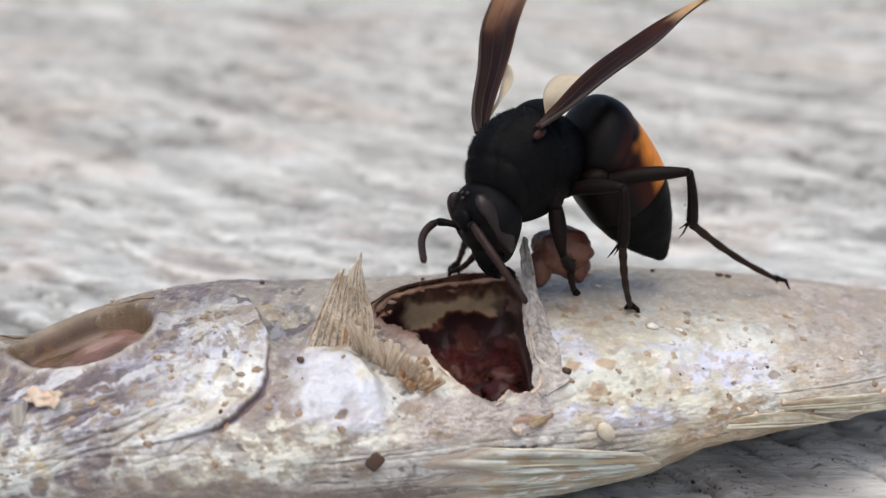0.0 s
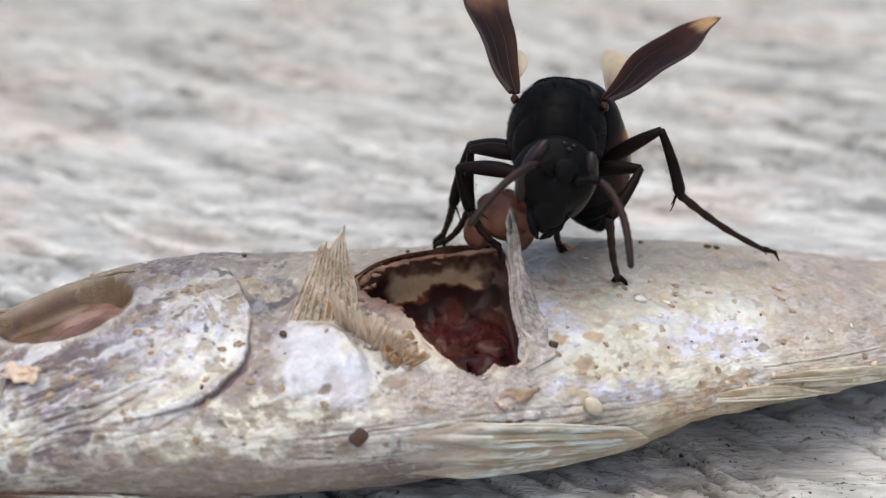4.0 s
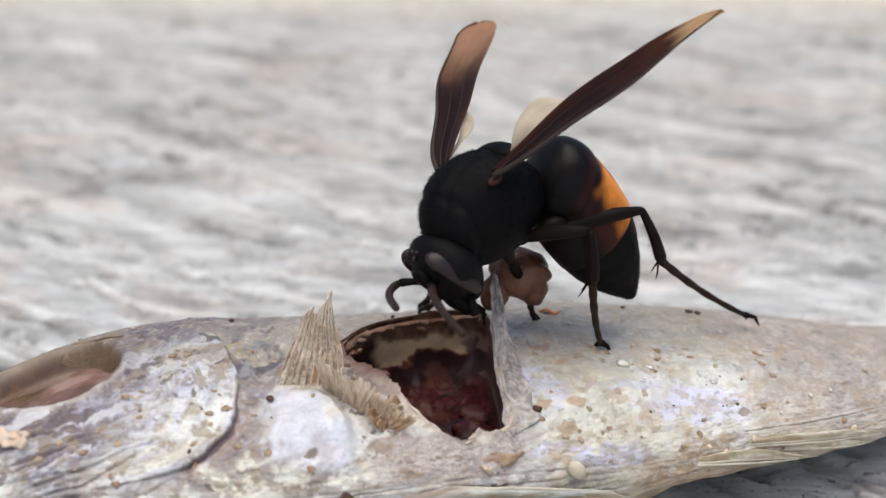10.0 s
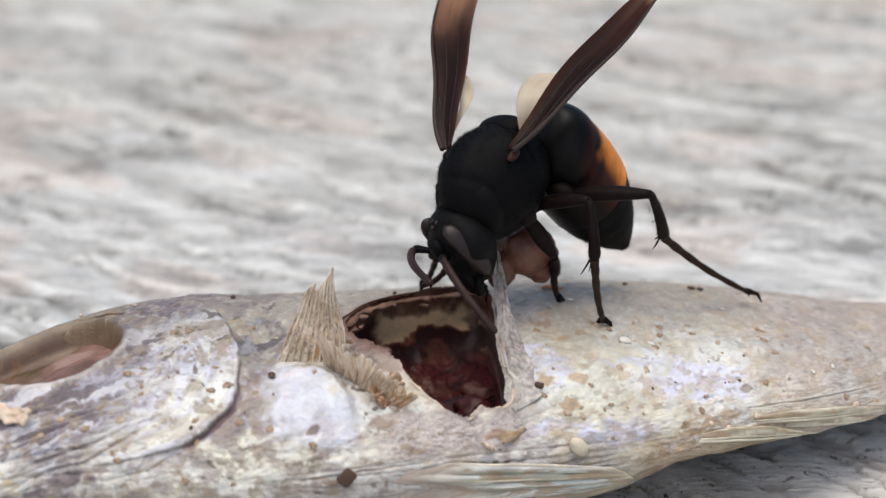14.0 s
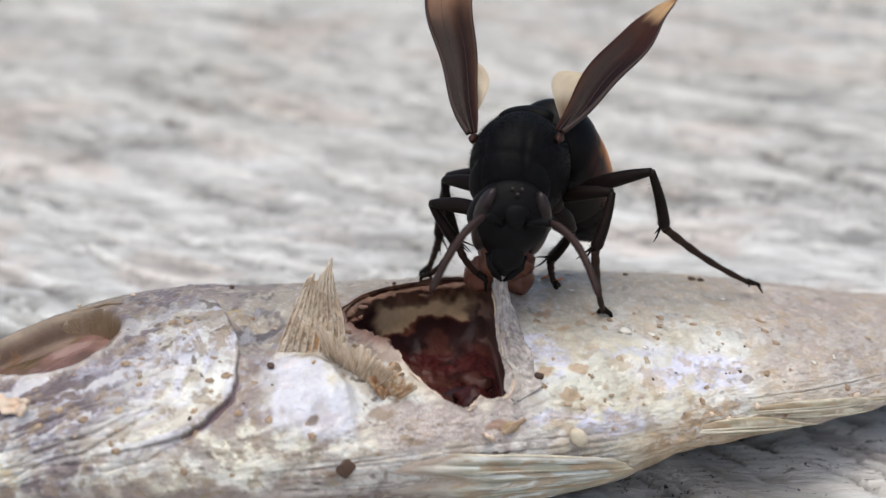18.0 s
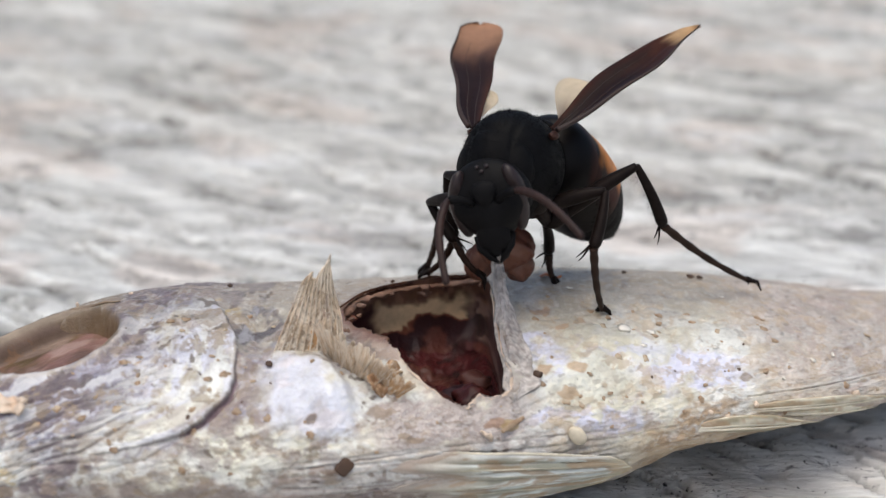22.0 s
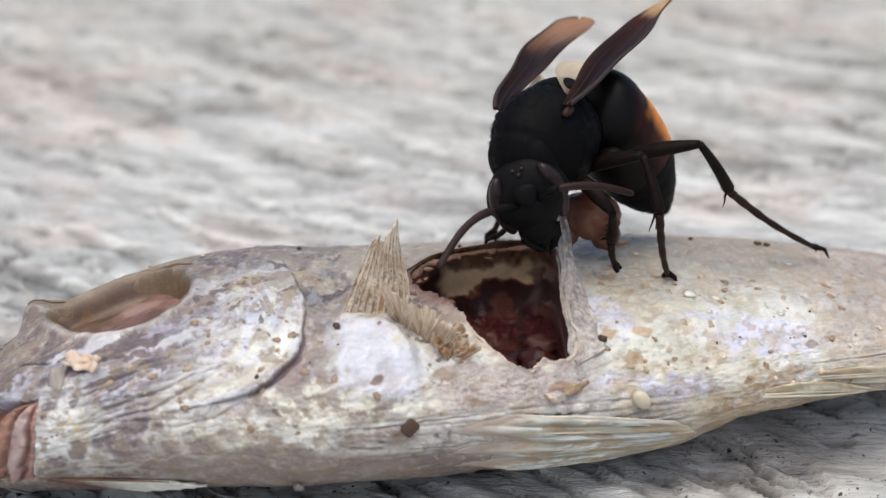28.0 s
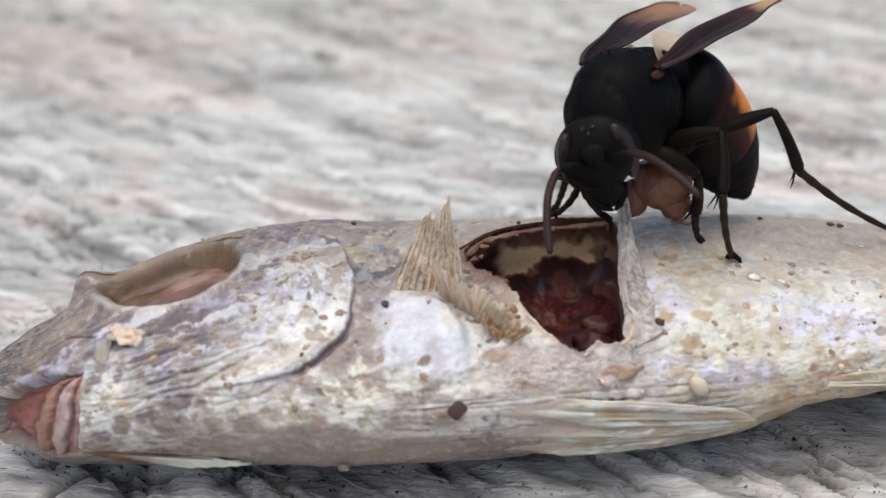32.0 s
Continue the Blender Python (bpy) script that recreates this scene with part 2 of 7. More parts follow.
M_BROW = material("brow", (0.22, 0.16, 0.105), 0.45, 0.0003, 600, tint=(0.34, 0.27, 0.2), tint_scale=300)
M_TORN = material("torn_skin", (0.5, 0.44, 0.4), 0.4, 0.0005, 1600, attribute="paint", thin=0.2, grain=0.3, coat=0.15)
M_MEAT = material("chewed_meat", (0.13, 0.045, 0.027), 0.35, 0.0004, 600, tint=(0.22, 0.1, 0.065), tint_scale=220, coat=0.15, spec=0.35, thin=0.15)
M_BLACK = material("black_cuticle", (0.0025, 0.0024, 0.003), 0.6, 0.0001, 1500, grain=0.3, spec=0.1)
M_HEAD = material("head_cuticle", (0.0038, 0.0036, 0.0042), 0.6, 0.00008, 1800, grain=0.3, spec=0.11)
M_EYE = material("compound_eye", (0.017, 0.010, 0.010), 0.4, 0.00002, 3000, grain=0.2, spec=0.35)
M_LEG = material("brown_leg", (0.008, 0.0048, 0.004), 0.5, 0.00005, 1500, grain=0.3, spec=0.1)
M_TARSUS = material("brown_foot", (0.022, 0.011, 0.007), 0.5, 0.00005, 1500, grain=0.3, spec=0.15)
M_FEELER = material("brown_antenna", (0.024, 0.011, 0.009), 0.55, 0.00003, 1500, grain=0.3, spec=0.25)
M_ORANGE = material("orange_band", (0.62, 0.2, 0.025), 0.4, 0.00005, 1200, attribute="paint", grain=0.15, spec=0.15)
M_HAIR = material("black_hair", (0.003, 0.0028, 0.003), 0.9, grain=0.0, spec=0.02)
M_WING = material("smoky_wing", (0.12, 0.05, 0.02), 0.35, 0.00004, 500, attribute="paint", thin=0.3, alpha=0.94, grain=0.2, spec=0.15)
M_HINDWING = material("pale_wing", (0.5, 0.36, 0.18), 0.35, 0.00004, 500, attribute="paint", thin=0.5, alpha=0.62, grain=0.15)
M_VEIN = material("wing_vein", (0.025, 0.011, 0.008), 0.7, grain=0.2)
M_BASE = material("wing_root", (0.032, 0.012, 0.008), 0.5, grain=0.3, spec=0.2)
M_SAND = material("sand", (0.48, 0.39, 0.28), 0.6, 0.0001, 900, tint=(0.3, 0.17, 0.08), tint_scale=300)
M_CRUMB = material("dark_crumb", (0.08, 0.045, 0.028), 0.7, 0.0001, 900)
M_TAN = material("tan_crumb", (0.5, 0.37, 0.25), 0.5, 0.0002, 900, tint=(0.3, 0.18, 0.1), tint_scale=700, thin=0.3)
M_BEAD = material("pale_grain", (0.62, 0.55, 0.42), 0.4, 0.00005, 800)
M_GLASS = material("quartz_grain", (0.74, 0.7, 0.62), 0.12, spec=0.8, grain=0.05, coat=0.6)
M_WET_GRAIN = material("wet_grain", (0.22, 0.2, 0.175), 0.15, spec=0.5, grain=0.1)
M_SPLINTER = material("grey_splinter", (0.4, 0.39, 0.38), 0.85, 0.0002, 900, tint=(0.2, 0.19, 0.185), tint_scale=300, spec=0.15)
M_SCRAP = material("rust_scrap", (0.075, 0.022, 0.014), 0.6, 0.0002, 500, tint=(0.16, 0.06, 0.035), tint_scale=160)


# ---- mesh helpers (centimetres in, metres out) ----
def mesh_of(name, verts, faces, colours=None):
    me = bpy.data.meshes.new(name)
    me.from_pydata((np.asarray(verts, float) * CM).tolist(), [], faces)
    me.polygons.foreach_set("use_smooth", [True] * len(me.polygons))
    if colours is not None:
        layer = me.color_attributes.new("paint", "FLOAT_COLOR", "POINT")
        layer.data.foreach_set("color", np.c_[np.asarray(colours, float), np.ones(len(verts))].ravel())
    me.update()
    return me


def part(name, me, mat, parent=None, label="", at=None):
    ob = new(name, me)
    if not me.materials:
        me.materials.append(mat)
    if parent:
        ob.parent = parent
    if at is not None:
        ob.matrix_basis = at
    if label:
        ob["label"] = label
    return ob


def grid_faces(n, m, wrap=False):
    out = []
    for i in range(n - 1):
        for j in range(m if wrap else m - 1):
            k = (j + 1) % m
            out.append((i * m + j, i * m + k, (i + 1) * m + k, (i + 1) * m + j))
    return out


def tube(points, radii, sides=10, flat=1.0, up=(0, 0, 1), cap=True, rough=0.0, seed=0):
    """Verts and faces of a tube through the points; flat squeezes it along up."""
    pts = np.asarray(points, float)
    radii = np.broadcast_to(np.asarray(radii, float), len(pts))
    tan = np.gradient(pts, axis=0)
    verts = []
    for i, p in enumerate(pts):
        t = tan[i] / (np.linalg.norm(tan[i]) + 1e-12)
        side = np.cross(up, t)
        if np.linalg.norm(side) < 1e-3:
            side = np.cross((1, 0, 0.2), t)
        side /= np.linalg.norm(side)
        top = np.cross(t, side)
        for j in range(sides):
            a = 2 * math.pi * j / sides
            r = radii[i] * (1 + rough * (float(lattice(i * 7 + seed, j, 3)) - 0.5))
            verts.append(p + r * (math.cos(a) * side + flat * math.sin(a) * top))
    faces = grid_faces(len(pts), sides, True)
    if cap:
        n = len(verts)
        verts += [pts[0], pts[-1]]
        last = (len(pts) - 1) * sides
        faces += [(n, (j + 1) % sides, j) for j in range(sides)] + [(n + 1, last + j, last + (j + 1) % sides) for j in range(sides)]
    return verts, faces


def joined(pieces):
    verts, faces = [], []
    for v, f in pieces:
        k = len(verts)
        verts += list(v)
        faces += [tuple(i + k for i in q) for q in f]
    return verts, faces


def ball(size, centre=(0, 0, 0), rows=18, cols=28, shape=None):
    verts = []
    for i in range(rows + 1):
        a = math.pi * i / rows
        for j in range(cols):
            b = 2 * math.pi * j / cols
            p = np.array([math.cos(a), math.sin(a) * math.cos(b), math.sin(a) * math.sin(b)])
            if shape:
                p = shape(p)
            verts.append(p * size + centre)
    return verts, grid_faces(rows + 1, cols, True)


def sheet(rows_of_points, thick):
    """A thin two-sided sheet over a grid of points."""
    g = np.asarray(rows_of_points, float)
    n, m = g.shape[:2]
    du, dv = np.gradient(g, axis=0), np.gradient(g, axis=1)
    nor = np.cross(du, dv)
    nor /= np.linalg.norm(nor, axis=-1, keepdims=True) + 1e-12
    top, low = (g + nor * thick / 2).reshape(-1, 3), (g - nor * thick / 2).reshape(-1, 3)
    f = grid_faces(n, m)
    k = n * m
    faces = f + [tuple(i + k for i in reversed(q)) for q in f]
    ring = ([(0, j) for j in range(m)] + [(i, m - 1) for i in range(1, n)] + [(n - 1, j) for j in range(m - 2, -1, -1)]
            + [(i, 0) for i in range(n - 2, 0, -1)])
    ids = [i * m + j for i, j in ring]
    for a, b in zip(ids, ids[1:] + ids[:1]):
        faces.append((b, a, a + k, b + k))
    return np.r_[top, low].tolist(), faces


ARC = 0.02  # centimetres of skin for a degree round the fish


def away(x, a, line):
    """Distance on the skin from a bent line."""
    best = np.full(np.shape(x), 9.0)
    y = a * ARC
    for (x0, a0), (x1, a1) in zip(line, line[1:]):
        dx, dy = x1 - x0, (a1 - a0) * ARC
        t = np.clip(((x - x0) * dx + (y - a0 * ARC) * dy) / (dx * dx + dy * dy), 0, 1)
        best = np.minimum(best, np.hypot(x - x0 - t * dx, y - a0 * ARC - t * dy))
    return best


# ---- the weathered wood that everything lies on ----
def build_ground():
    far = [1.4**k for k in range(3, 32)]
    xs = np.r_[[-16 - v for v in reversed(far)], np.arange(-16, -7.5, 0.12), np.arange(-7.4, 4.6, 0.036), np.arange(4.7, 13, 0.12), [13 + v for v in far]]
    ys = np.r_[[-6 - v for v in reversed(far)], np.arange(-6, -4.3, 0.1), np.arange(-4.2, 4, 0.036), np.arange(4.05, 12, 0.06), np.arange(12.1, 34, 0.14), [34 + v for v in far]]
    gx, gy = np.meshgrid(xs, ys, indexing="ij")
    ca, sa = math.cos(radians(-38)), math.sin(radians(-38))
    wob = 0.6 * (fbm(gx * 0.35, gy * 0.35, 40, 3) - 0.5) + 0.2 * (fbm(gx * 1.9, gy * 1.9, 41, 4) - 0.5)
    along, across = gx * ca + gy * sa, -gx * sa + gy * ca + wob
    near = np.exp(-np.maximum(np.hypot(gx + 1, gy - 6) - 20, 0) / 10)
    fibre = grain(along * 0.6, across * 4.0, 1, 5)
    ridge = grain(along * 0.3, across * 1.1, 9, 4)
    groove = 1 - np.abs(2 * grain(along * 0.42 + 9, across * 4.6, 14, 4) - 1)
    groove = smooth(0.86, 0.99, groove) * smooth(0.32, 0.55, vnoise(along * 0.7, across * 1.6, 15))
    crack = 1 - np.abs(2 * grain(along * 0.25 + 3, across * 1.7, 23, 5) - 1)
    crack = smooth(0.965, 0.995, crack) * smooth(0.42, 0.52, vnoise(along * 0.5, across * 1.3, 31))
    fine = 1 - np.abs(2 * grain(along * 0.45 + 17, across * 3.1, 27, 4) - 1)
    fine = smooth(0.95, 0.985, fine) * smooth(0.46, 0.56, vnoise(along * 0.8, across * 1.5, 37))
    pits = smooth(0.64, 0.76, vnoise(along * 2.6, across * 7.0, 51)) * smooth(0.42, 0.62, vnoise(along * 0.7, across * 1.2, 52))
    rough = grain(along * 4.0, across * 8.0, 19, 4)
    z = (0.045 * (fibre - 0.5) + 0.075 * (ridge - 0.5) + 0.06 * (rough - 0.5) - 0.03 * groove - 0.07 * crack - 0.06 * fine - 0.05 * pits - 0.05) * near
    z = np.minimum(z, 0.02)
    grey, dark, pale, brown = (np.array(c) for c in ((0.465, 0.475, 0.465), (0.06, 0.06, 0.06), (0.635, 0.645, 0.63), (0.56, 0.455, 0.4)))
    k = smooth(0.36, 0.62, fibre)[..., None]
    col = grey * (1 - k) + pale * k
    stain = (smooth(0.5, 0.68, grain(along * 0.35, across * 1.7, 77, 4)) * 0.42)[..., None]
    col = col * (1 - stain) + np.array((0.29, 0.29, 0.282)) * stain
    warm = (smooth(0.53, 0.66, grain(along * 0.7, across * 1.1, 63, 4)) * 0.34)[..., None]
    col = col * (1 - warm) + brown * warm
    d = np.clip(crack * 0.9 + fine * 0.65 + pits * 0.4 + groove * 0.3, 0, 0.92)[..., None]
    col = col * (1 - d) + dark * d
    streak = smooth(0.6, 0.68, cloud(along * 0.32 + 5, across * 2.3, 66, 4)) * smooth(0.42, 0.56, cloud(along * 0.3, across * 0.5, 67, 2)) * smooth(0.4, 0.6, cloud(along * 2.2, across * 3.0, 68, 3))
    knot = smooth(0.68, 0.74, cloud(along * 0.9 + 2, across * 1.7, 69, 3)) * smooth(0.48, 0.6, cloud(along * 0.3 + 4, across * 0.6, 70, 2))
    beyond = smooth(0.8, 2.2, gy)
    d = np.clip(0.55 * streak + 0.35 * knot, 0, 0.6)[..., None] * beyond[..., None]
    col = col * (1 - d) + np.array((0.11, 0.1, 0.098)) * d
    z = z - 0.05 * streak * beyond * near
    close = smooth(-0.6, -1.4, gy)
    chip = cloud(along * 1.3, across * 2.6, 71, 4)
    d = (close * smooth(0.54, 0.6, chip) * 0.42)[..., None]
    col = col * (1 - d) + np.array((0.72, 0.7, 0.66)) * d
    d = (close * smooth(0.45, 0.38, chip) * 0.22)[..., None]
    col = col * (1 - d) + np.array((0.17, 0.145, 0.125)) * d
    for line, wide in (([(-6.4, 2.45), (-5.57, 2.08), (-5.07, 1.67), (-4.73, 1.51), (-4.41, 1.35)], 0.035), ([(-5.57, 1.54), (-5.25, 1.26), (-4.94, 0.99), (-4.58, 0.74)], 0.03),
                       ([(-3.79, -2.7), (-3.77, -2.41), (-3.71, -2.23), (-3.57, -2.15), (-3.4, -2.1), (-3.1, -2.12)], 0.036)):
        off = away(gx + 0.08 * (fbm(gx * 4, gy * 4, 61, 3) - 0.5), (gy + 0.08 * (fbm(gx * 4, gy * 4, 62, 3) - 0.5)) / ARC, [(q, w / ARC) for q, w in line])
        cut = np.exp(-(off / wide)**2)
        z = z - 0.06 * cut
        col = col * (1 - 0.8 * cut[..., None]) + dark * 0.8 * cut[..., None]
    pit = smooth(0.25, 0.8, np.exp(-((gx + 4.33 + 0.3 * (gy - 1.28)) / 0.28)**2 - ((gy - 1.28) / 0.16)**2) + 0.4 * (fbm(gx * 5, gy * 5, 65, 3) - 0.5))
    z = z - 0.1 * pit
    col = col * (1 - 0.75 * pit[..., None]) + dark * 0.75 * pit[..., None]
    sand = smooth(17, 27, gy + 8 * (vnoise(gx * 0.08, gy * 0.08, 5) - 0.5))[..., None]
    col = col * (1 - sand) + np.array((0.7, 0.65, 0.57)) * sand
    far_wood = smooth(1.5, 9, gy)[..., None]  # the wood further off is darker and warmer
    col = col * (1.165 - far_wood * np.array((0.1, 0.12, 0.155)))
    verts = np.stack([gx, gy, z], -1).reshape(-1, 3)
    me = mesh_of("ground", verts, grid_faces(len(xs), len(ys)), col.reshape(-1, 3))
    return tagged(part("ground", me, M_WOOD), "pale grey weathered driftwood surface with diagonal grain and dark cracks", "wood", kind="structure")


build_ground()


# ---- the dead fish, lying on its side ----
FISH_X = [-4.3, -4.24, -4.12, -3.95, -3.75, -3.45, -3.0, -2.4, -1.8, -1.0, -0.2, 0.6, 1.4, 2.2, 3.0, 4.2, 5.6]
FISH_DEEP = [0.12, 0.5, 0.86, 1.2, 1.52, 1.9, 2.25, 2.45, 2.55, 2.6, 2.55, 2.4, 2.15, 1.85, 1.5, 1.0, 0.7]
FISH_Y = [-1.95, -1.95, -1.93, -1.9, -1.85, -1.75, -1.584, -1.47, -1.346, -1.1, -0.879, -0.62, -0.2, 0.268, 0.72, 1.4, 2.2]
FISH_HIGH = [0.24, 0.41, 0.56, 0.745, 0.96, 1.12, 1.232, 1.285, 1.243, 1.19, 1.19, 1.125, 0.915, 0.63, 0.45, 0.32, 0.2]


def flank(x, deg, lift=0.0):
    """A place on the fish: x along it, degrees round it (90 the upper flank, 180 the belly edge)."""
    x, deg = np.broadcast_arrays(np.asarray(x, float), np.asarray(deg, float))

    def raw(x, deg):
        a = np.radians(deg)
        c, s = np.cos(a), np.sin(a)
        deep, high = curve(FISH_X, FISH_DEEP, x), curve(FISH_X, FISH_HIGH, x)
        bent = smooth(0.4, 2.2, x)  # the dried tail curls up and forward
        return np.stack([x - 0.05 * bent, curve(FISH_X, FISH_Y, x) - 0.45 * bent + deep / 2 * np.sign(c) * abs(c)**0.92,
                         0.20 * smooth(-3.75, -4.25, x) + 0.22 * bent + high / 2 + high / 2 * np.sign(s) * abs(s)**0.92 * np.where(s < 0, 1 - 0.36 * smooth(0.45, 0.9, x), 1)], -1)
    p = raw(x, deg)
    nor = np.cross(raw(x, deg + 0.5) - raw(x, deg - 0.5), raw(x + 0.01, deg) - raw(x - 0.01, deg))
    nor /= np.linalg.norm(nor, axis=-1, keepdims=True) + 1e-12
    return p + nor * np.asarray(lift, float)[..., None] if np.ndim(lift) else p + nor * lift


HOLE = [(-1.33, 97), (-1.22, 84), (-1.0, 76), (-0.64, 73), (-0.41, 72), (-0.33, 88), (-0.31, 106), (-0.27, 125), (-0.2, 137), (-0.22, 146),
        (-0.33, 147), (-0.41, 144), (-0.47, 150), (-0.6, 146), (-0.74, 137), (-0.88, 127), (-0.94, 117), (-1.13, 107)]
GILL = [(-2.42, 70), (-2.08, 90), (-1.91, 109), (-1.88, 127), (-1.95, 142), (-2.11, 154), (-2.41, 161), (-2.76, 164), (-3.07, 169),
        (-3.3, 150), (-3.0, 132), (-2.7, 110), (-2.7, 80)]
SOCKET = [(-3.69, 82), (-3.49, 105), (-3.28, 118), (-3.07, 122), (-2.85, 120), (-2.69, 113), (-2.63, 101), (-2.73, 89), (-2.95, 80), (-3.22, 77), (-3.45, 80)]
BULGE = [(-1.72, 122), (-1.6, 117), (-1.45, 117), (-1.3, 124), (-1.18, 136), (-1.14, 147), (-1.22, 157), (-1.49, 157), (-1.72, 145)]


def rounded(poly, times=2):
    """The outline with its corners cut off."""
    for _ in range(times):
        poly = [tuple(w * p + (1 - w) * q for p, q in zip(a, b)) for a, b in zip(poly, poly[1:] + poly[:1]) for w in (0.75, 0.25)]
    return poly


HOLE = rounded(HOLE, 1)
GILL, SOCKET, BULGE = rounded(GILL), rounded(SOCKET), rounded(BULGE)


def scaled(poly):
    return [(x, a * ARC) for x, a in poly]


def blob(x, a, cx, ca, rx, ra):
    return np.exp(-(((x - cx) / rx)**2 + ((a - ca) / ra)**2))


LIP = [(-3.5, 150), (-3.62, 148), (-3.78, 148), (-3.92, 151), (-4.02, 160), (-4.07, 172), (-4.08, 190), (-4.06, 204)]
MOUTH_END = [(-3.42, 150), (-3.425, 154), (-3.43, 160), (-3.43, 167), (-3.43, 175), (-3.44, 183), (-3.46, 191), (-3.48, 201)]


CREASES = [[(-3.8, 131), (-3.73, 127), (-3.58, 126), (-3.41, 131)], [(-3.11, 172), (-2.96, 165), (-2.72, 162), (-2.57, 155), (-2.44, 149)],
           [(-2.99, 160), (-2.73, 155), (-2.47, 146), (-2.3, 141)], [(-3.12, 192), (-3.0, 194), (-2.86, 191)], [(1.36, 161), (1.78, 159), (2.47, 150)],
           [(-2.6, 171), (-2.33, 166), (-2.17, 159)], [(-1.45, 173), (-1.1, 170), (-0.66, 169)], [(-1.55, 182), (-1.2, 185), (-0.6, 186)]]


def skin_lift(x, a, mouth=True):
    ua = a * ARC
    gill = inside(x, ua, scaled(GILL)) + 0.035 * (fbm(x * 7, ua * 7, 93, 3) - 0.5)
    eye = inside(x, ua, scaled(SOCKET))
    bulge = inside(x, ua, scaled(BULGE))
    lift = 0.03 * (fbm(x * 2.6, ua * 2.6, 3, 4) - 0.5) + 0.03 * (fbm(x * 0.9, ua * 2.5, 8, 2) - 0.5) + 0.012 * (fbm(x * 14, ua * 14, 5, 3) - 0.5)
    lift = lift + 0.003 * (cloud(x * 26, ua * 26, 6, 2) - 0.5) + 0.014 * (cloud(x * 5, ua * 7, 7, 3) - 0.5)
    flow = ua + 0.5 * x  # the folds of the head run up from the jaw
    on_head = smooth(-1.9, -2.4, x) * smooth(104, 122, a) * smooth(-3.5, -3.3, x)
    lift = lift - 0.01 * on_head * smooth(0.8, 0.99, lines(x * 1.1, flow * 5, 120, 2)) * smooth(0.45, 0.6, cloud(x * 2, ua * 3, 121, 2))
    right = np.clip(smooth(-2.6, -2.2, x) + smooth(150, 158, a) * smooth(-2.75, -2.45, x), 0, 1)
    lift = lift + 0.02 * smooth(-0.006, 0.006, gill) * np.exp(-np.maximum(gill, 0) / 0.9) * right
    lift = lift - 0.025 * np.exp(-((gill + 0.024) / 0.018)**2) * smooth(122, 134, a) * smooth(-2.35, -2.1, x) * smooth(168, 158, a)
    lift = lift - 0.05 * blob(x, a, -1.79, 103, 0.1, 11) * smooth(0.0, -0.03, gill)
    lift = lift - 0.42 * smooth(0.0, 0.14, eye) + 0.03 * np.exp(-((eye + 0.03) / 0.05)**2) * smooth(84, 100, a)
    lift = lift + 0.13 * blob(x, a, -3.71, 76, 0.10, 9) - 0.06 * blob(x, a, -3.3, 80, 0.22, 15)
    crisp = smooth(-1.55, -1.3, x) * smooth(150, 138, a)
    lift = lift + 0.045 * smooth(-0.02, 0.05, bulge) * crisp + 0.05 * smooth(-0.15, 0.3, bulge)
    for k, line in enumerate(CREASES):
        d = away(x + 0.05 * (fbm(x * 5, ua * 5, 94 + k, 3) - 0.5), a + 2.5 * (fbm(x * 6, ua * 6, 104 + k, 3) - 0.5), line)
        lift = lift - (0.024 if k == 0 else 0.012) * np.exp(-(d / 0.011)**2)
    for s in range(7):
        line = 126 + 7.5 * s + 5 * np.sin((x + 3) * (1.6 + 0.1 * s) + s) - 9 * smooth(-3.4, -2.2, x)
        lift = lift - 0.014 * np.exp(-((a - line) / 0.8)**2) * smooth(-3.4, -3.1, x) * smooth(-2.0, -2.5, x) * (0.2 + vnoise(x * 3, s * 3.0, 17))
    for s in range(6):
        line = 170 + 4.2 * s + 1.5 * np.sin(x * 2 + s)
        lift = lift - 0.008 * np.exp(-((a - line) / 0.8)**2) * smooth(-1.9, -1.2, x) * smooth(0.7, 0.3, x)
    if mouth:
        ring = LIP + MOUTH_END[::-1]
        m = inside(x, ua, scaled(ring))
        lift = lift - 0.2 * smooth(-0.005, 0.05, m)
        lift = lift + 0.05 * np.exp(-((away(x, a, LIP) - 0.05) / 0.05)**2) * smooth(0.02, -0.01, m) * smooth(-3.5, -3.7, x)
    return lift, gill, eye


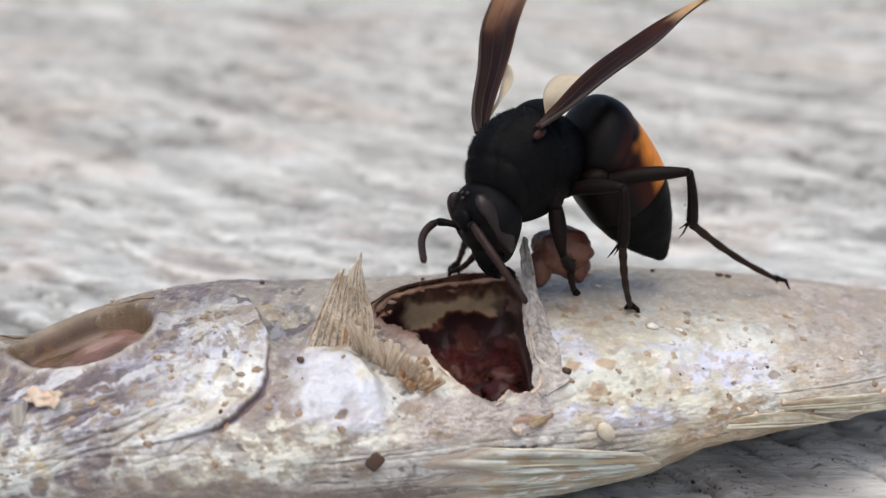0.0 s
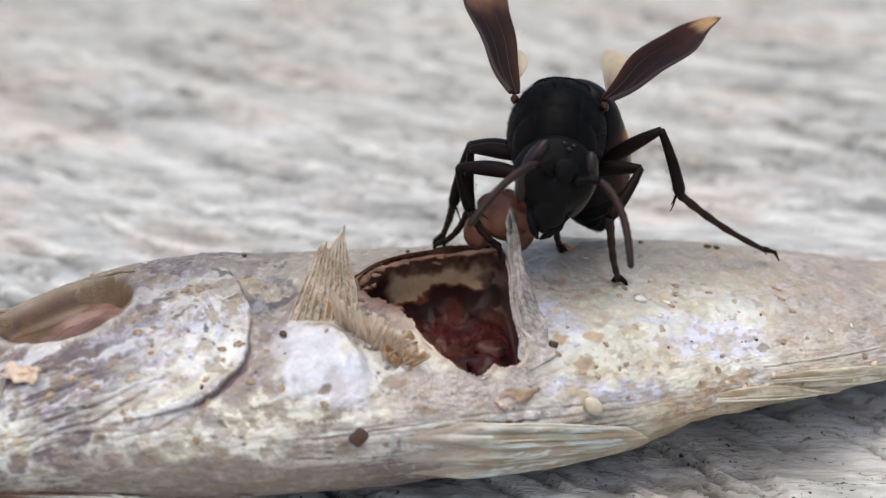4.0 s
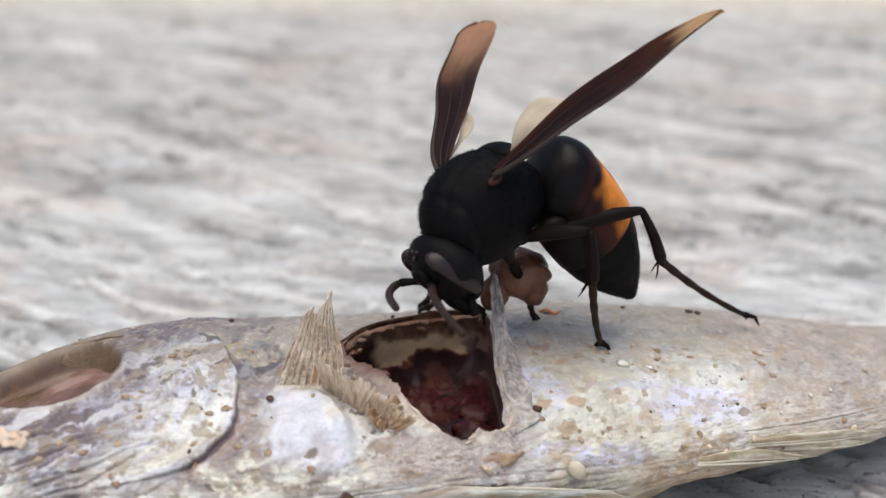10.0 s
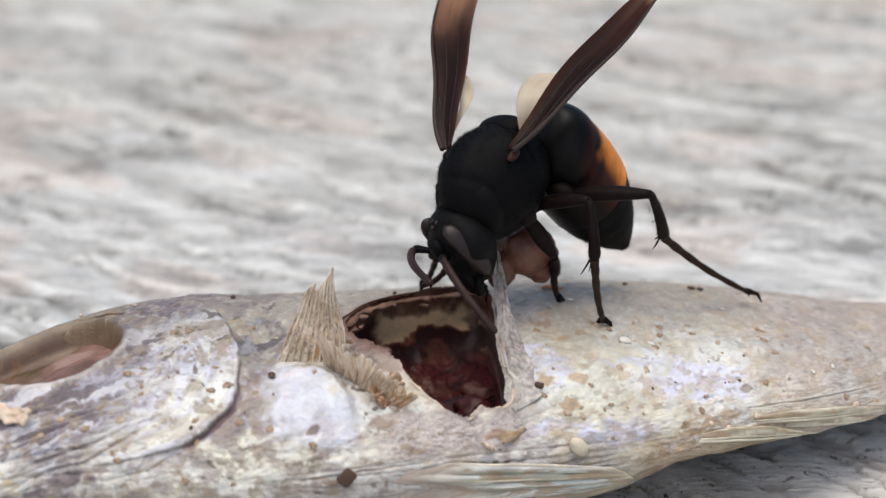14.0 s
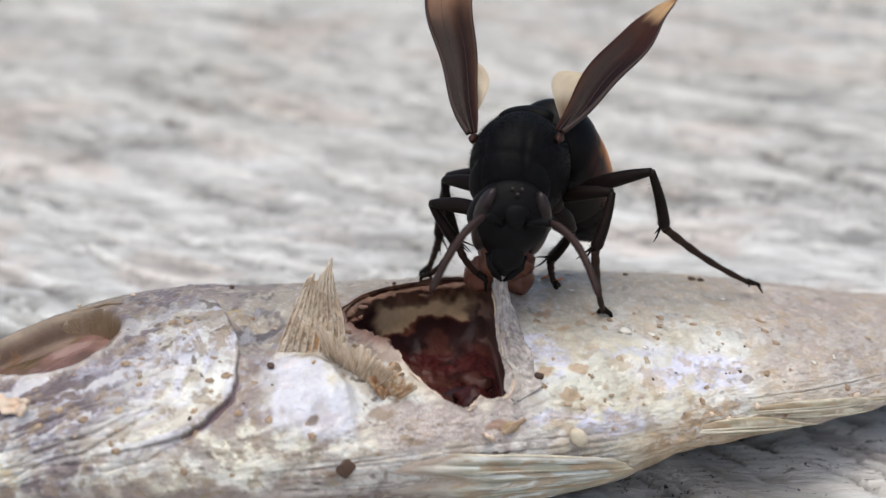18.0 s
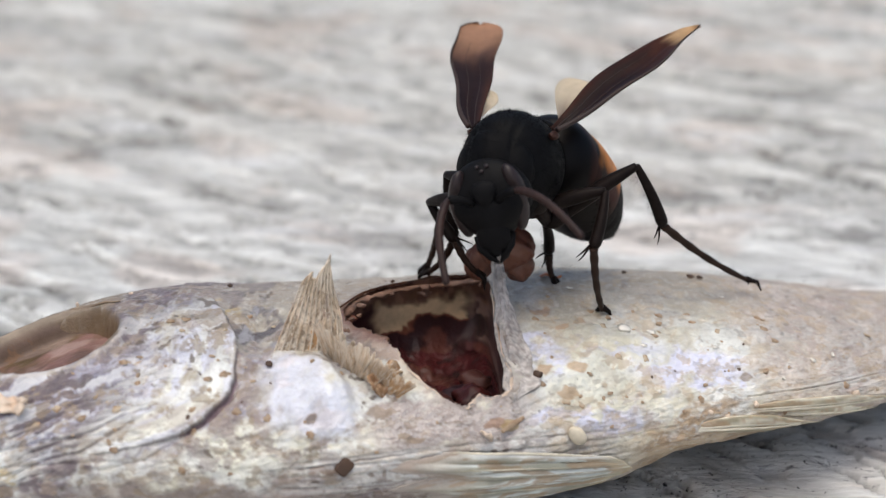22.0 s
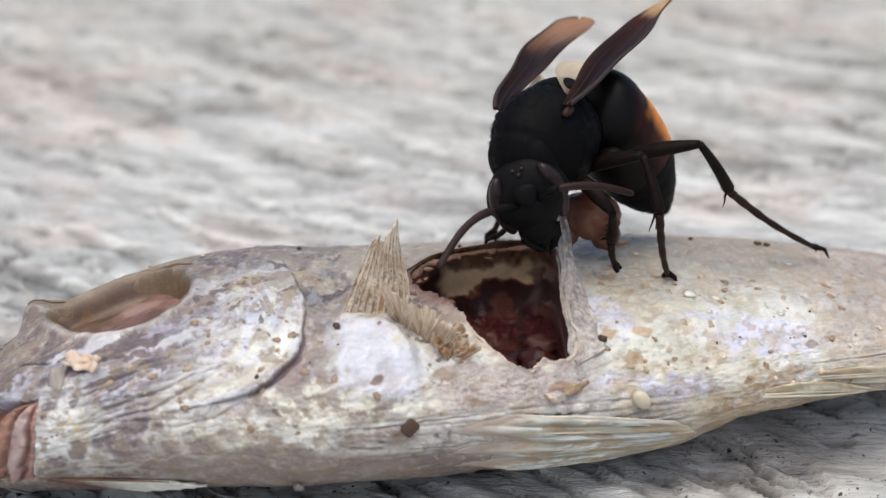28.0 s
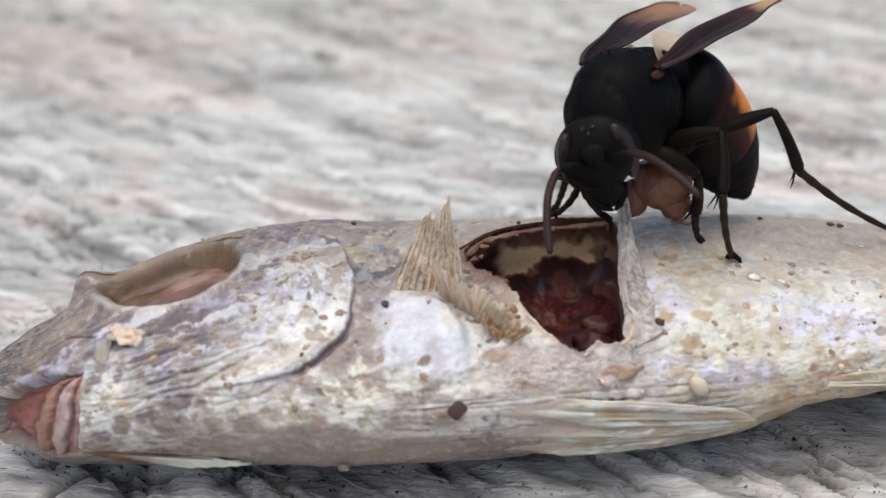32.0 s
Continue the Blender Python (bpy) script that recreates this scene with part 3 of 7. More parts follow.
def skin_colour(x, a, gill, eye):
    ua, ub = a * ARC, a * ARC * 0.62
    c = lambda *v: np.array(v) * (0.975, 1.0, 1.005)
    cream, white, lav, mauve = c(0.62, 0.575, 0.46), c(0.72, 0.715, 0.685), c(0.58, 0.575, 0.69), c(0.142, 0.108, 0.12)
    tan, grey, rose = c(0.28, 0.205, 0.15), c(0.29, 0.25, 0.225), c(0.335, 0.265, 0.25)
    col = np.broadcast_to(cream, (*x.shape, 3)).copy()

    def lay(w, tone):
        nonlocal col
        w = np.clip(w, 0, 1)[..., None]
        col = col * (1 - w) + tone * w
    n1, n2, n3 = cloud(x * 1.2, ub * 1.5, 11, 5), cloud(x * 3.0 + 5, ub * 4.0, 12, 5), cloud(x * 8, ub * 9, 13, 4)
    n4, n5 = cloud(x * 4.0 + 2 * n2, ub * 5 + 2 * n1, 16, 4), cloud(x * 22, ub * 24, 26, 3)
    long = cloud(x * 1.6, ub * 8 + 1.0 * n2, 18, 4)
    flow = ua + 0.5 * x
    sweep = cloud(x * 1.3 + 0.5 * n2, flow * 7, 84, 4)
    ring = cloud(x * 1.2 + ub * 1.5, gill * 8 + 0.7 * n2, 86, 4)
    xw, aw = x + 0.22 * (n2 - 0.5) + 0.14 * (n3 - 0.5), a + 18 * (n2 - 0.5) + 11 * (n3 - 0.5)
    spot = lambda cx, ca, rx, ra: smooth(0.25, 0.75, blob(xw, aw, cx, ca, rx * 1.2, ra * 1.2))
    bulge = inside(x, ua, scaled(BULGE))
    behind = smooth(-0.35, -0.05, x)
    # body: cream and white, greyer towards the back
    lay(smooth(0.42, 0.62, n1) * 0.8, white)
    lay(smooth(0.5, 0.7, n4) * 0.32, white)
    lay(smooth(0.53, 0.72, n2) * 0.45 * (1 - 0.4 * behind), c(0.56, 0.48, 0.4))
    lay(smooth(128, 92, aw) * 0.7, c(0.39, 0.34, 0.285))
    lay(smooth(102, 78, aw) * 0.5, tan)
    lay(behind * smooth(126, 100, aw) * smooth(0.35, 0.75, n2) * 0.3, grey * 1.2)
    lay(behind * smooth(0.48, 0.68, n1) * smooth(120, 132, a) * 0.45, white)
    lay(smooth(1.15, 1.75, xw) * (0.55 + 0.35 * smooth(0.42, 0.6, n4)), c(0.45, 0.36, 0.315))
    lay(smooth(1.2, 1.8, x) * smooth(0.5, 0.68, n2) * 0.5, c(0.66, 0.58, 0.52))
    lay(smooth(1.2, 1.7, x) * smooth(0.6, 0.72, n3) * 0.3, c(0.33, 0.25, 0.2))
    lay(spot(0.3, 146, 0.42, 12) * 0.75, c(0.73, 0.7, 0.58))
    lay(spot(1.02, 141, 0.36, 12) * 0.92, lav * 1.16)
    lay(spot(-0.06, 124, 0.16, 8) * 0.8, lav * 1.12)
    lay(spot(0.45, 124, 0.3, 6) * smooth(0.4, 0.6, n4) * 0.6, lav * 1.05)
    lay(spot(0.25, 163, 0.36, 4) * 0.85, lav * 1.14)
    lay(spot(0.55, 168, 0.4, 5) * smooth(0.4, 0.56, n3) * 0.7, c(0.44, 0.37, 0.36))
    # grey-pink crust under the opening and towards the belly
    lay(smooth(-1.15, -0.95, xw) * smooth(0.1, -0.25, xw) * smooth(141, 147, aw) * smooth(172, 164, aw) * 0.85, rose)
    lay(smooth(-1.2, -0.9, x) * smooth(0.1, -0.3, x) * smooth(140, 150, a) * smooth(0.5, 0.66, n5) * 0.5, c(0.64, 0.58, 0.55))
    lay(spot(-0.97, 139, 0.12, 4) * 0.9, white)
    lay(spot(-1.1, 113, 0.16, 11) * 0.9, c(0.3, 0.2, 0.145))
    # between the gill and the swelling
    lay(smooth(-1.95, -1.85, xw) * smooth(-1.55, -1.7, xw) * smooth(112, 120, aw) * smooth(152, 146, aw) * (0.5 + 0.5 * smooth(0.42, 0.58, n4)), c(0.24, 0.185, 0.175))
    outer = smooth(0.0, -0.03, gill) * smooth(-0.3, -0.08, gill + 0.12 * (n4 - 0.5)) * smooth(-3.0, -2.6, x) * smooth(112, 124, a)
    lay(outer * 0.8, c(0.2, 0.15, 0.155))
    lay(outer * smooth(0.5, 0.7, n3) * 0.5, lav * 0.75)
    lay(spot(-1.75, 162, 0.27, 8) * 0.9, c(0.76, 0.73, 0.6))
    lay(spot(-1.35, 163, 0.3, 7) * smooth(0.4, 0.58, n4) * 0.7, white)
    # gill cover: pearly rings of white, lavender and cream
    cover = smooth(-2.62, -2.38, xw + 0.004 * (a - 120)) * smooth(-0.02, 0.03, gill) * smooth(76, 92, a)
    lay(cover * 0.8, c(0.74, 0.735, 0.715))
    lay(cover * smooth(0.5, 0.58, ring) * 0.75, lav * 1.03)
    lay(cover * smooth(0.5, 0.42, ring) * smooth(118, 136, aw) * 0.7, c(0.79, 0.755, 0.63))
    lay(cover * smooth(0.58, 0.7, cloud(x * 1.5 + ub, gill * 18, 88, 3)) * 0.35, grey)
    lay(smooth(-1.9, -2.05, x) * smooth(-2.75, -2.55, x) * smooth(118, 100, aw) * smooth(0.44, 0.6, n4) * 0.75, c(0.4, 0.33, 0.27))
    lay(spot(-2.36, 104, 0.17, 6) * smooth(0.4, 0.56, n3) * 0.8, c(0.62, 0.52, 0.32))
    for cx, ca, rx, ra in ((-2.27, 110, 0.05, 7), (-2.13, 131, 0.06, 6), (-2.3, 139, 0.09, 3)):
        lay(spot(cx, ca, rx, ra) * smooth(0.42, 0.6, n3 + 0.1) * 0.7, c(0.4, 0.33, 0.23))
    # head: grey-mauve, swept with lavender and fine dark folds
    head = smooth(-2.35, -2.75, xw + 0.007 * (a - 130)) * smooth(-3.6, -3.45, x)
    lay(head * smooth(168, 156, aw) * 0.95, mauve * 1.12)
    lay(head * smooth(0.56, 0.8, sweep) * smooth(122, 136, a) * smooth(168, 156, a) * 0.6, lav * 0.75)
    lay(head * smooth(0.42, 0.25, sweep) * smooth(118, 132, a) * smooth(170, 158, a) * 0.6, mauve * 0.65)
    lay(spot(-2.72, 128, 0.2, 4) * 0.75, lav * 0.92)
    lay(spot(-2.58, 150, 0.18, 5) * smooth(0.42, 0.6, sweep) * 0.8, white * 0.95)
    lay(head * smooth(0.56, 0.7, n4) * smooth(140, 126, a) * 0.5, c(0.4, 0.32, 0.25))
    fold = smooth(-2.1, -2.4, x) * smooth(110, 126, a) * smooth(176, 166, a) * smooth(-3.45, -3.25, x)
    lay(fold * smooth(0.9, 0.99, lines(x * 1.1, flow * 5, 120, 2)) * smooth(0.45, 0.6, cloud(x * 2, ub * 3, 121, 2)) * 0.65, mauve * 0.55)
    # jaw
    jaw = smooth(-2.5, -2.75, xw) * smooth(156, 164, aw) * smooth(-3.46, -3.4, x)
    lay(jaw * 0.85, c(0.42, 0.36, 0.33))
    lay(jaw * smooth(0.45, 0.6, n2) * smooth(-2.9, -3.05, xw) * 0.85, white)
    lay(smooth(-3.47, -3.42, x) * smooth(-3.02, -3.14, xw) * smooth(149, 154, aw) * smooth(190, 180, aw) * 0.95, white)
    lay(spot(-2.65, 172, 0.3, 5) * 0.75, c(0.77, 0.74, 0.65))
    for sx, sa, rx, ra in ((-3.34, 157, 0.045, 3.4), (-3.2, 154, 0.035, 3.0), (-3.17, 181, 0.05, 4.5), (-3.01, 176, 0.07, 4), (-3.3, 186, 0.06, 3), (-2.86, 180, 0.1, 4)):
        lay(smooth(0.3, 0.6, blob(x + 0.05 * (n3 - 0.5), a + 4 * (n3 - 0.5), sx, sa, rx * 1.3, ra * 1.3)) * 0.85, mauve * 1.15)
    for sx, sa in ((-3.36, 173), (-3.325, 172.4), (-3.29, 171.8), (-3.395, 172)):
        lay(smooth(0.3, 0.6, blob(x, a, sx, sa, 0.012, 0.6)), mauve * 0.35)
    lay(spot(-3.17, 168, 0.05, 3) * 0.75, c(0.66, 0.5, 0.22))
    lay(spot(-2.49, 122, 0.06, 3) * 0.9, c(0.56, 0.38, 0.15))
    lay(spot(-2.05, 89, 0.06, 3) * 0.85, c(0.52, 0.38, 0.18))
    # snout
    snout = smooth(-3.36, -3.5, xw)
    lay(snout * smooth(172, 150, aw) * 0.95, c(0.19, 0.14, 0.125))
    lay(smooth(-3.4, -3.5, x) * smooth(-4.05, -3.85, xw) * smooth(0.2, 0.7, blob(x, aw, -3.68, 142, 0.3, 8)) * 0.9, lav * 0.86)
    lay(smooth(-3.9, -4.02, xw) * 0.85, c(0.09, 0.072, 0.072))
    lay(snout * smooth(0.52, 0.66, n4) * smooth(136, 120, a) * 0.5, c(0.4, 0.33, 0.27))
    # brow over the eye
    lay(smooth(-3.72, -3.6, x) * smooth(-2.7, -2.85, x) * smooth(97, 90, aw) * 0.85, c(0.22, 0.17, 0.115))
    # swelling at the root of the pectoral fin
    lay(smooth(-0.1, 0.1, bulge + 0.16 * (n3 - 0.5) + 0.1 * (n2 - 0.5)) * 0.92, c(0.67, 0.675, 0.76))
    lay(smooth(0.02, 0.1, bulge) * smooth(0.5, 0.7, n2) * 0.5, c(0.76, 0.67, 0.68))
    lay(np.exp(-((bulge - 0.015) / 0.02)**2) * smooth(-1.75, -1.6, x) * smooth(140, 126, a) * smooth(0.4, 0.6, cloud(x * 20, ub * 20, 85, 2)) * 0.6, c(0.3, 0.24, 0.24))
    # belly: mauve-brown, darker towards the underside
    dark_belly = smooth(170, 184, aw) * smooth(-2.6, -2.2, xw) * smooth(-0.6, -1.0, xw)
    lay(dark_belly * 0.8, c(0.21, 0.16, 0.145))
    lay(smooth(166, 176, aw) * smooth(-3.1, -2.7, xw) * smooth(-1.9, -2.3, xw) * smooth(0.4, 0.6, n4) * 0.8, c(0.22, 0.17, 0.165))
    lay(smooth(-1.9, -1.3, x) * smooth(0.6, 0.2, x) * smooth(164, 170, a) * smooth(196, 186, a) * (0.3 + 0.6 * smooth(0.44, 0.58, long)), c(0.42, 0.36, 0.33))
    lay(smooth(-1.9, -1.3, x) * smooth(0.6, 0.2, x) * smooth(166, 172, a) * smooth(194, 184, a) * smooth(0.54, 0.66, long) * 0.7, white * 0.93)
    lay(smooth(-1.9, -1.3, x) * smooth(0.6, 0.2, x) * smooth(166, 172, a) * smooth(0.4, 0.25, long) * 0.5, mauve)
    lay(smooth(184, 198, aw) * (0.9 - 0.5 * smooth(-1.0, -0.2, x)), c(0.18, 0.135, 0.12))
    lay(spot(-2.95, 196, 0.3, 4) * 0.6, c(0.52, 0.49, 0.42))
    lay(smooth(0.6, 0.9, xw) * smooth(164, 174, aw) * smooth(1.6, 1.2, xw) * (0.35 + 0.5 * smooth(0.42, 0.56, n3)), c(0.4, 0.25, 0.125))
    lay(smooth(0.45, 0.75, x) * smooth(2.0, 1.4, x) * smooth(168, 182, aw) * 0.8, c(0.4, 0.28, 0.175))
    lay(smooth(0.5, 0.9, x) * smooth(172, 190, aw) * smooth(0.48, 0.6, long) * 0.5, c(0.6, 0.5, 0.36))
    # stains, crust and fine dirt
    part_of = (1 - 0.85 * smooth(-0.06, 0.02, bulge)) * (1 - 0.55 * behind)
    lay(part_of * smooth(0.66, 0.78, cloud(x * 5, ub * 6.5, 81, 5, 0.6)) * smooth(196, 180, a) * 0.45, c(0.38, 0.29, 0.21))
    lay(part_of * smooth(0.78, 0.84, cloud(x * 9, ub * 11, 82, 3)) * smooth(0.4, 0.6, n2) * 0.7, tan * 0.8)
    lay(part_of * smooth(0.84, 0.89, cloud(x * 13, ub * 15, 83, 2)) * smooth(0.5, 0.62, n1) * 0.85, tan * 0.45)
    lay(behind * smooth(0.56, 0.7, cloud(x * 4 + 9, ub * 6, 87, 4)) * smooth(0.42, 0.58, n4) * 0.4, c(0.5, 0.37, 0.22))
    lay(smooth(0.7, 0.9, n5) * 0.1 * (1 - 0.6 * behind), mauve * 1.1)
    lay(smooth(0.32, 0.18, n5) * 0.25, white)
    n6, n7 = cloud(x * 8 + 4, ub * 9, 140, 5, 0.6), cloud(x * 4.2 + 8, ub * 4.6, 141, 5, 0.6)
    ahead = smooth(-0.9, -1.4, x) * smooth(84, 96, a) * (1 - 0.8 * smooth(-0.06, 0.02, bulge))
    rear = ahead * smooth(0.02, -0.02, gill) * smooth(-2.5, -2.2, x)
    lay(rear * smooth(0.55, 0.61, n7) * smooth(176, 166, aw) * 0.6, c(0.27, 0.21, 0.195))
    lay(rear * smooth(0.45, 0.39, n7) * smooth(150, 158, aw) * smooth(184, 174, aw) * 0.6, c(0.75, 0.73, 0.66))
    lay(ahead * smooth(172, 184, aw) * smooth(-3.0, -2.6, x) * 0.55, c(0.34, 0.28, 0.245))
    swept = cloud(x * 1.5 + 0.4 * n2 + 7, flow * 4.5 + 0.5 * n6, 142, 4)
    cheek = smooth(-2.3, -2.6, xw + 0.007 * (a - 130)) * smooth(-3.5, -3.35, x) * smooth(112, 122, a) * smooth(170, 160, aw)
    cheek = cheek * (1 - smooth(-2.98, -3.12, xw) * smooth(146, 152, aw))
    lay(cheek * 0.42, mauve * 1.25)
    lay(cheek * smooth(0.53, 0.6, swept) * 0.7, lav * 0.84)
    lay(cheek * smooth(0.6, 0.66, swept) * 0.6, c(0.72, 0.7, 0.68))
    lay(cheek * smooth(0.44, 0.38, swept) * 0.6, mauve * 0.75)
    lay(smooth(-2.95, -2.7, xw) * smooth(-2.1, -2.4, xw) * smooth(158, 164, aw) * smooth(180, 172, aw) * smooth(0.42, 0.5, n4) * 0.7, c(0.74, 0.73, 0.69))
    inner = smooth(0.0, 0.04, gill) * smooth(-2.75, -2.5, x) * smooth(88, 100, a)
    lay(inner * smooth(0.56, 0.62, swept) * smooth(130, 140, a) * 0.45, c(0.42, 0.35, 0.3))
    lay(inner * smooth(0.44, 0.38, swept) * 0.5, c(0.77, 0.76, 0.745))
    lay(ahead * smooth(0.6, 0.64, n6) * smooth(0.42, 0.55, n4) * 0.65, c(0.3, 0.225, 0.15))
    lay(smooth(-0.2, 0.1, x) * smooth(0.58, 0.63, n6) * smooth(0.45, 0.62, n2) * smooth(184, 170, a) * 0.5, c(0.44, 0.32, 0.2))
    lay(smooth(0.965, 0.995, lines(x * 2.4, ua * 2.8, 130, 3)) * smooth(0.5, 0.62, n1) * part_of * 0.4, mauve * 0.9)
    for sx, sa, rx, ra, tone in ((-0.31, 159, 0.07, 2.5, (0.32, 0.19, 0.12)), (-1.41, 149, 0.035, 2.2, (0.22, 0.15, 0.1)), (-1.0, 147, 0.08, 1.8, (0.3, 0.22, 0.16)), (-0.22, 161, 0.05, 2, (0.42, 0.3, 0.14)),
                                 (-0.81, 162, 0.07, 1.6, (0.3, 0.22, 0.15)), (0.22, 136, 0.06, 2.4, (0.5, 0.34, 0.2)), (-0.01, 102, 0.07, 2.2, (0.42, 0.27, 0.17)), (0.15, 148, 0.06, 2.4, (0.42, 0.28, 0.16)), (-0.02, 136, 0.08, 2.0, (0.46, 0.3, 0.18)),
                                 (-1.3, 175, 0.1, 1.6, (0.26, 0.17, 0.12)), (-0.15, 184, 0.16, 1.5, (0.3, 0.22, 0.14)), (1.35, 147, 0.04, 3, (0.26, 0.2, 0.15)), (0.12, 112, 0.05, 2, (0.46, 0.31, 0.2)), (0.24, 110, 0.04, 2, (0.42, 0.3, 0.2))):
        lay(smooth(0.35, 0.6, blob(x + 0.05 * (n3 - 0.5), a + 4 * (n3 - 0.5), sx, sa, rx * 1.25, ra * 1.25)) * 0.8, c(*tone))
    # the gap behind the gill cover and the silvery membrane in it
    gap = smooth(0.25, 0.6, blob(xw, aw, -1.79, 104, 0.15, 14)) * smooth(0.0, -0.02, gill)
    lay(gap * 0.9, c(0.1, 0.083, 0.09))
    lay(gap * smooth(0.48, 0.62, cloud(x * 8, ub * 5 + x * 3, 89, 4)) * 0.7, c(0.4, 0.38, 0.4))
    lay(smooth(-2.3, -1.9, x) * smooth(-1.65, -1.8, x) * smooth(94, 80, aw) * smooth(0.0, -0.03, gill) * smooth(0.44, 0.56, n4) * 0.8, c(0.2, 0.165, 0.16))
    # maroon cleft and thin edge line, with the crease's shade put into their colour
    wide = (0.03 * smooth(124, 136, a) * smooth(158, 150, a) + 0.005) * (0.4 + 1.2 * n2)
    lay(smooth(0.0, -0.015, gill) * smooth(-1.25, -0.9, gill / wide) * smooth(-2.4, -2.2, x) * smooth(84, 110, a) * 0.9, c(0.12, 0.07, 0.09))
    lay(np.exp(-((gill + 0.006) / 0.007)**2) * smooth(-2.7, -2.4, x) * smooth(68, 80, a) * (0.35 + 0.5 * smooth(0.4, 0.55, n3 + 0.12 * smooth(128, 140, a))), c(0.09, 0.06, 0.07))
    lay(smooth(0.0, 0.03, eye) * 0.9, c(0.16, 0.10, 0.05))
    lay(np.exp(-((eye + 0.03) / 0.022)**2) * smooth(96, 108, a) * 0.5, c(0.6, 0.53, 0.46))
    for k, line in enumerate(CREASES):
        d = away(x + 0.05 * (fbm(x * 5, ua * 5, 94 + k, 3) - 0.5), a + 2.5 * (fbm(x * 6, ua * 6, 104 + k, 3) - 0.5), line)
        lay(np.exp(-(d / (0.012 if k < 1 else 0.009))**2) * smooth(0.3, 0.65, vnoise(x * 5, ua * 5, 97)) * (0.85, 0.6, 0.5, 0.7, 0.3, 0.6, 0.5, 0.5)[k], mauve * 0.6)
        lay(np.exp(-((d - 0.035) / 0.02)**2) * 0.3 * (k > 0), white)
    return col


def build_fish():
    fish = tagged(new("fish"), "small dead silvery fish with a torn-open flank, lying on its side", "fish")
    # skin, with the torn opening left out
    xs = np.r_[np.linspace(-4.3, -3.9, 60), np.linspace(-3.89, 2.6, 760), np.linspace(2.64, 5.6, 50)]
    an = np.r_[np.linspace(0, 58, 24), np.linspace(60, 215, 320), np.linspace(219, 359.99, 28)]
    x, a = np.meshgrid(xs, an, indexing="ij")
    hole = inside(x, a * ARC, scaled(HOLE)) + 0.02 * (fbm(x * 16, a * ARC * 16, 91, 2) - 0.5)
    lift, gill, eye = skin_lift(x, a)
    lift = lift + 0.035 * np.exp(-np.maximum(-hole, 0) / 0.04)
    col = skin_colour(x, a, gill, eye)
    w = np.exp(-np.maximum(-hole, 0) / 0.05)[..., None] * 0.6
    raw = smooth(124, 108, a + 10 * (cloud(x * 7, a * 0.14, 92, 3) - 0.5)) * smooth(-0.38, -0.5, x)
    edge_tone = np.array((0.55, 0.46, 0.4)) * (1 - raw[..., None]) + np.array((0.17, 0.085, 0.06)) * raw[..., None]
    w = np.clip(w + (raw * np.exp(-np.maximum(-hole, 0) / 0.09) * 0.6)[..., None], 0, 0.95)
    col = col * (1 - w) + edge_tone * w
    verts = flank(x, a, lift).reshape(-1, 3)
    gone = (hole > 0).ravel()
    faces = [f for f in grid_faces(len(xs), len(an), True) if not any(gone[i] for i in f)]
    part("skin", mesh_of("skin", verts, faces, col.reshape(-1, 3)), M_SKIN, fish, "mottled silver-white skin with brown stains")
    # the cavity under it: back wall, floor and front wall, one cross-section after another
    xs, turns = np.linspace(-1.345, -0.185, 150), np.linspace(55, 165, 441)
    back, front = [], []
    for q in xs:
        d = inside(np.full(turns.shape, q), turns * ARC, scaled(HOLE))
        within = turns[d > -0.02]
        back.append(within[0] if len(within) else np.nan), front.append(within[-1] if len(within) else np.nan)
    good = ~np.isnan(back)
    back, front = np.interp(xs, xs[good], np.array(back)[good]) - 1.5, np.interp(xs, xs[good], np.array(front)[good]) + 1.5
    even = lambda w: np.convolve(np.pad(w, 6, mode='edge'), np.ones(13) / 13, mode='valid')
    back, front = even(back), even(front)
    v = np.linspace(0, 1, 190)
    x, vv = np.meshgrid(xs, v, indexing="ij")
    p0, p1 = flank(xs, back, 0.022)[:, None], flank(xs, front, -0.012)[:, None]
    deep = 0.54 * np.sqrt(np.clip(1 - ((xs + 0.72) / 0.64)**2, 0.0, 1))[:, None]
    lumps = cloud(x * 5, vv * 5, 33, 4) - 0.5
    sunk = deep * np.sin(np.pi * vv**0.72)**0.6 + 0.07 * lumps * np.sin(np.pi * vv)
    place = p0 * (1 - vv[..., None]**1.5) + p1 * vv[..., None]**1.5 - sunk[..., None] * np.array((0, 0, 1.0)) + (0.1 * np.sin(np.pi * vv)**0.5)[..., None] * np.array((0, 1.0, 0))
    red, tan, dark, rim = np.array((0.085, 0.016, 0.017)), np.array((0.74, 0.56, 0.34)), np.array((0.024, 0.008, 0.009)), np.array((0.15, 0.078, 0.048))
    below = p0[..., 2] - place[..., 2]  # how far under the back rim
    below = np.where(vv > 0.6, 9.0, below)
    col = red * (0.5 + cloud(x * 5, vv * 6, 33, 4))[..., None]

    def lay(w, tone):
        nonlocal col
        w = np.clip(w, 0, 1)[..., None]
        col = col * (1 - w) + tone * w
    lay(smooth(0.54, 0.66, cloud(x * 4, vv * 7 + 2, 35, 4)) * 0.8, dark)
    lay(smooth(0.6, 0.68, cloud(x * 3 + 3, vv * 5, 38, 3)) * 0.7, np.array((0.13, 0.05, 0.036)))
    n = cloud(x * 3.2, below * 3.2, 34, 4)
    at = below + 0.2 * (n - 0.5)
    side = smooth(-1.2, -1.08, x + 0.12 * (n - 0.5)) * smooth(-0.44, -0.49, x + 0.1 * (cloud(x * 3, below * 6, 37, 3) - 0.5))
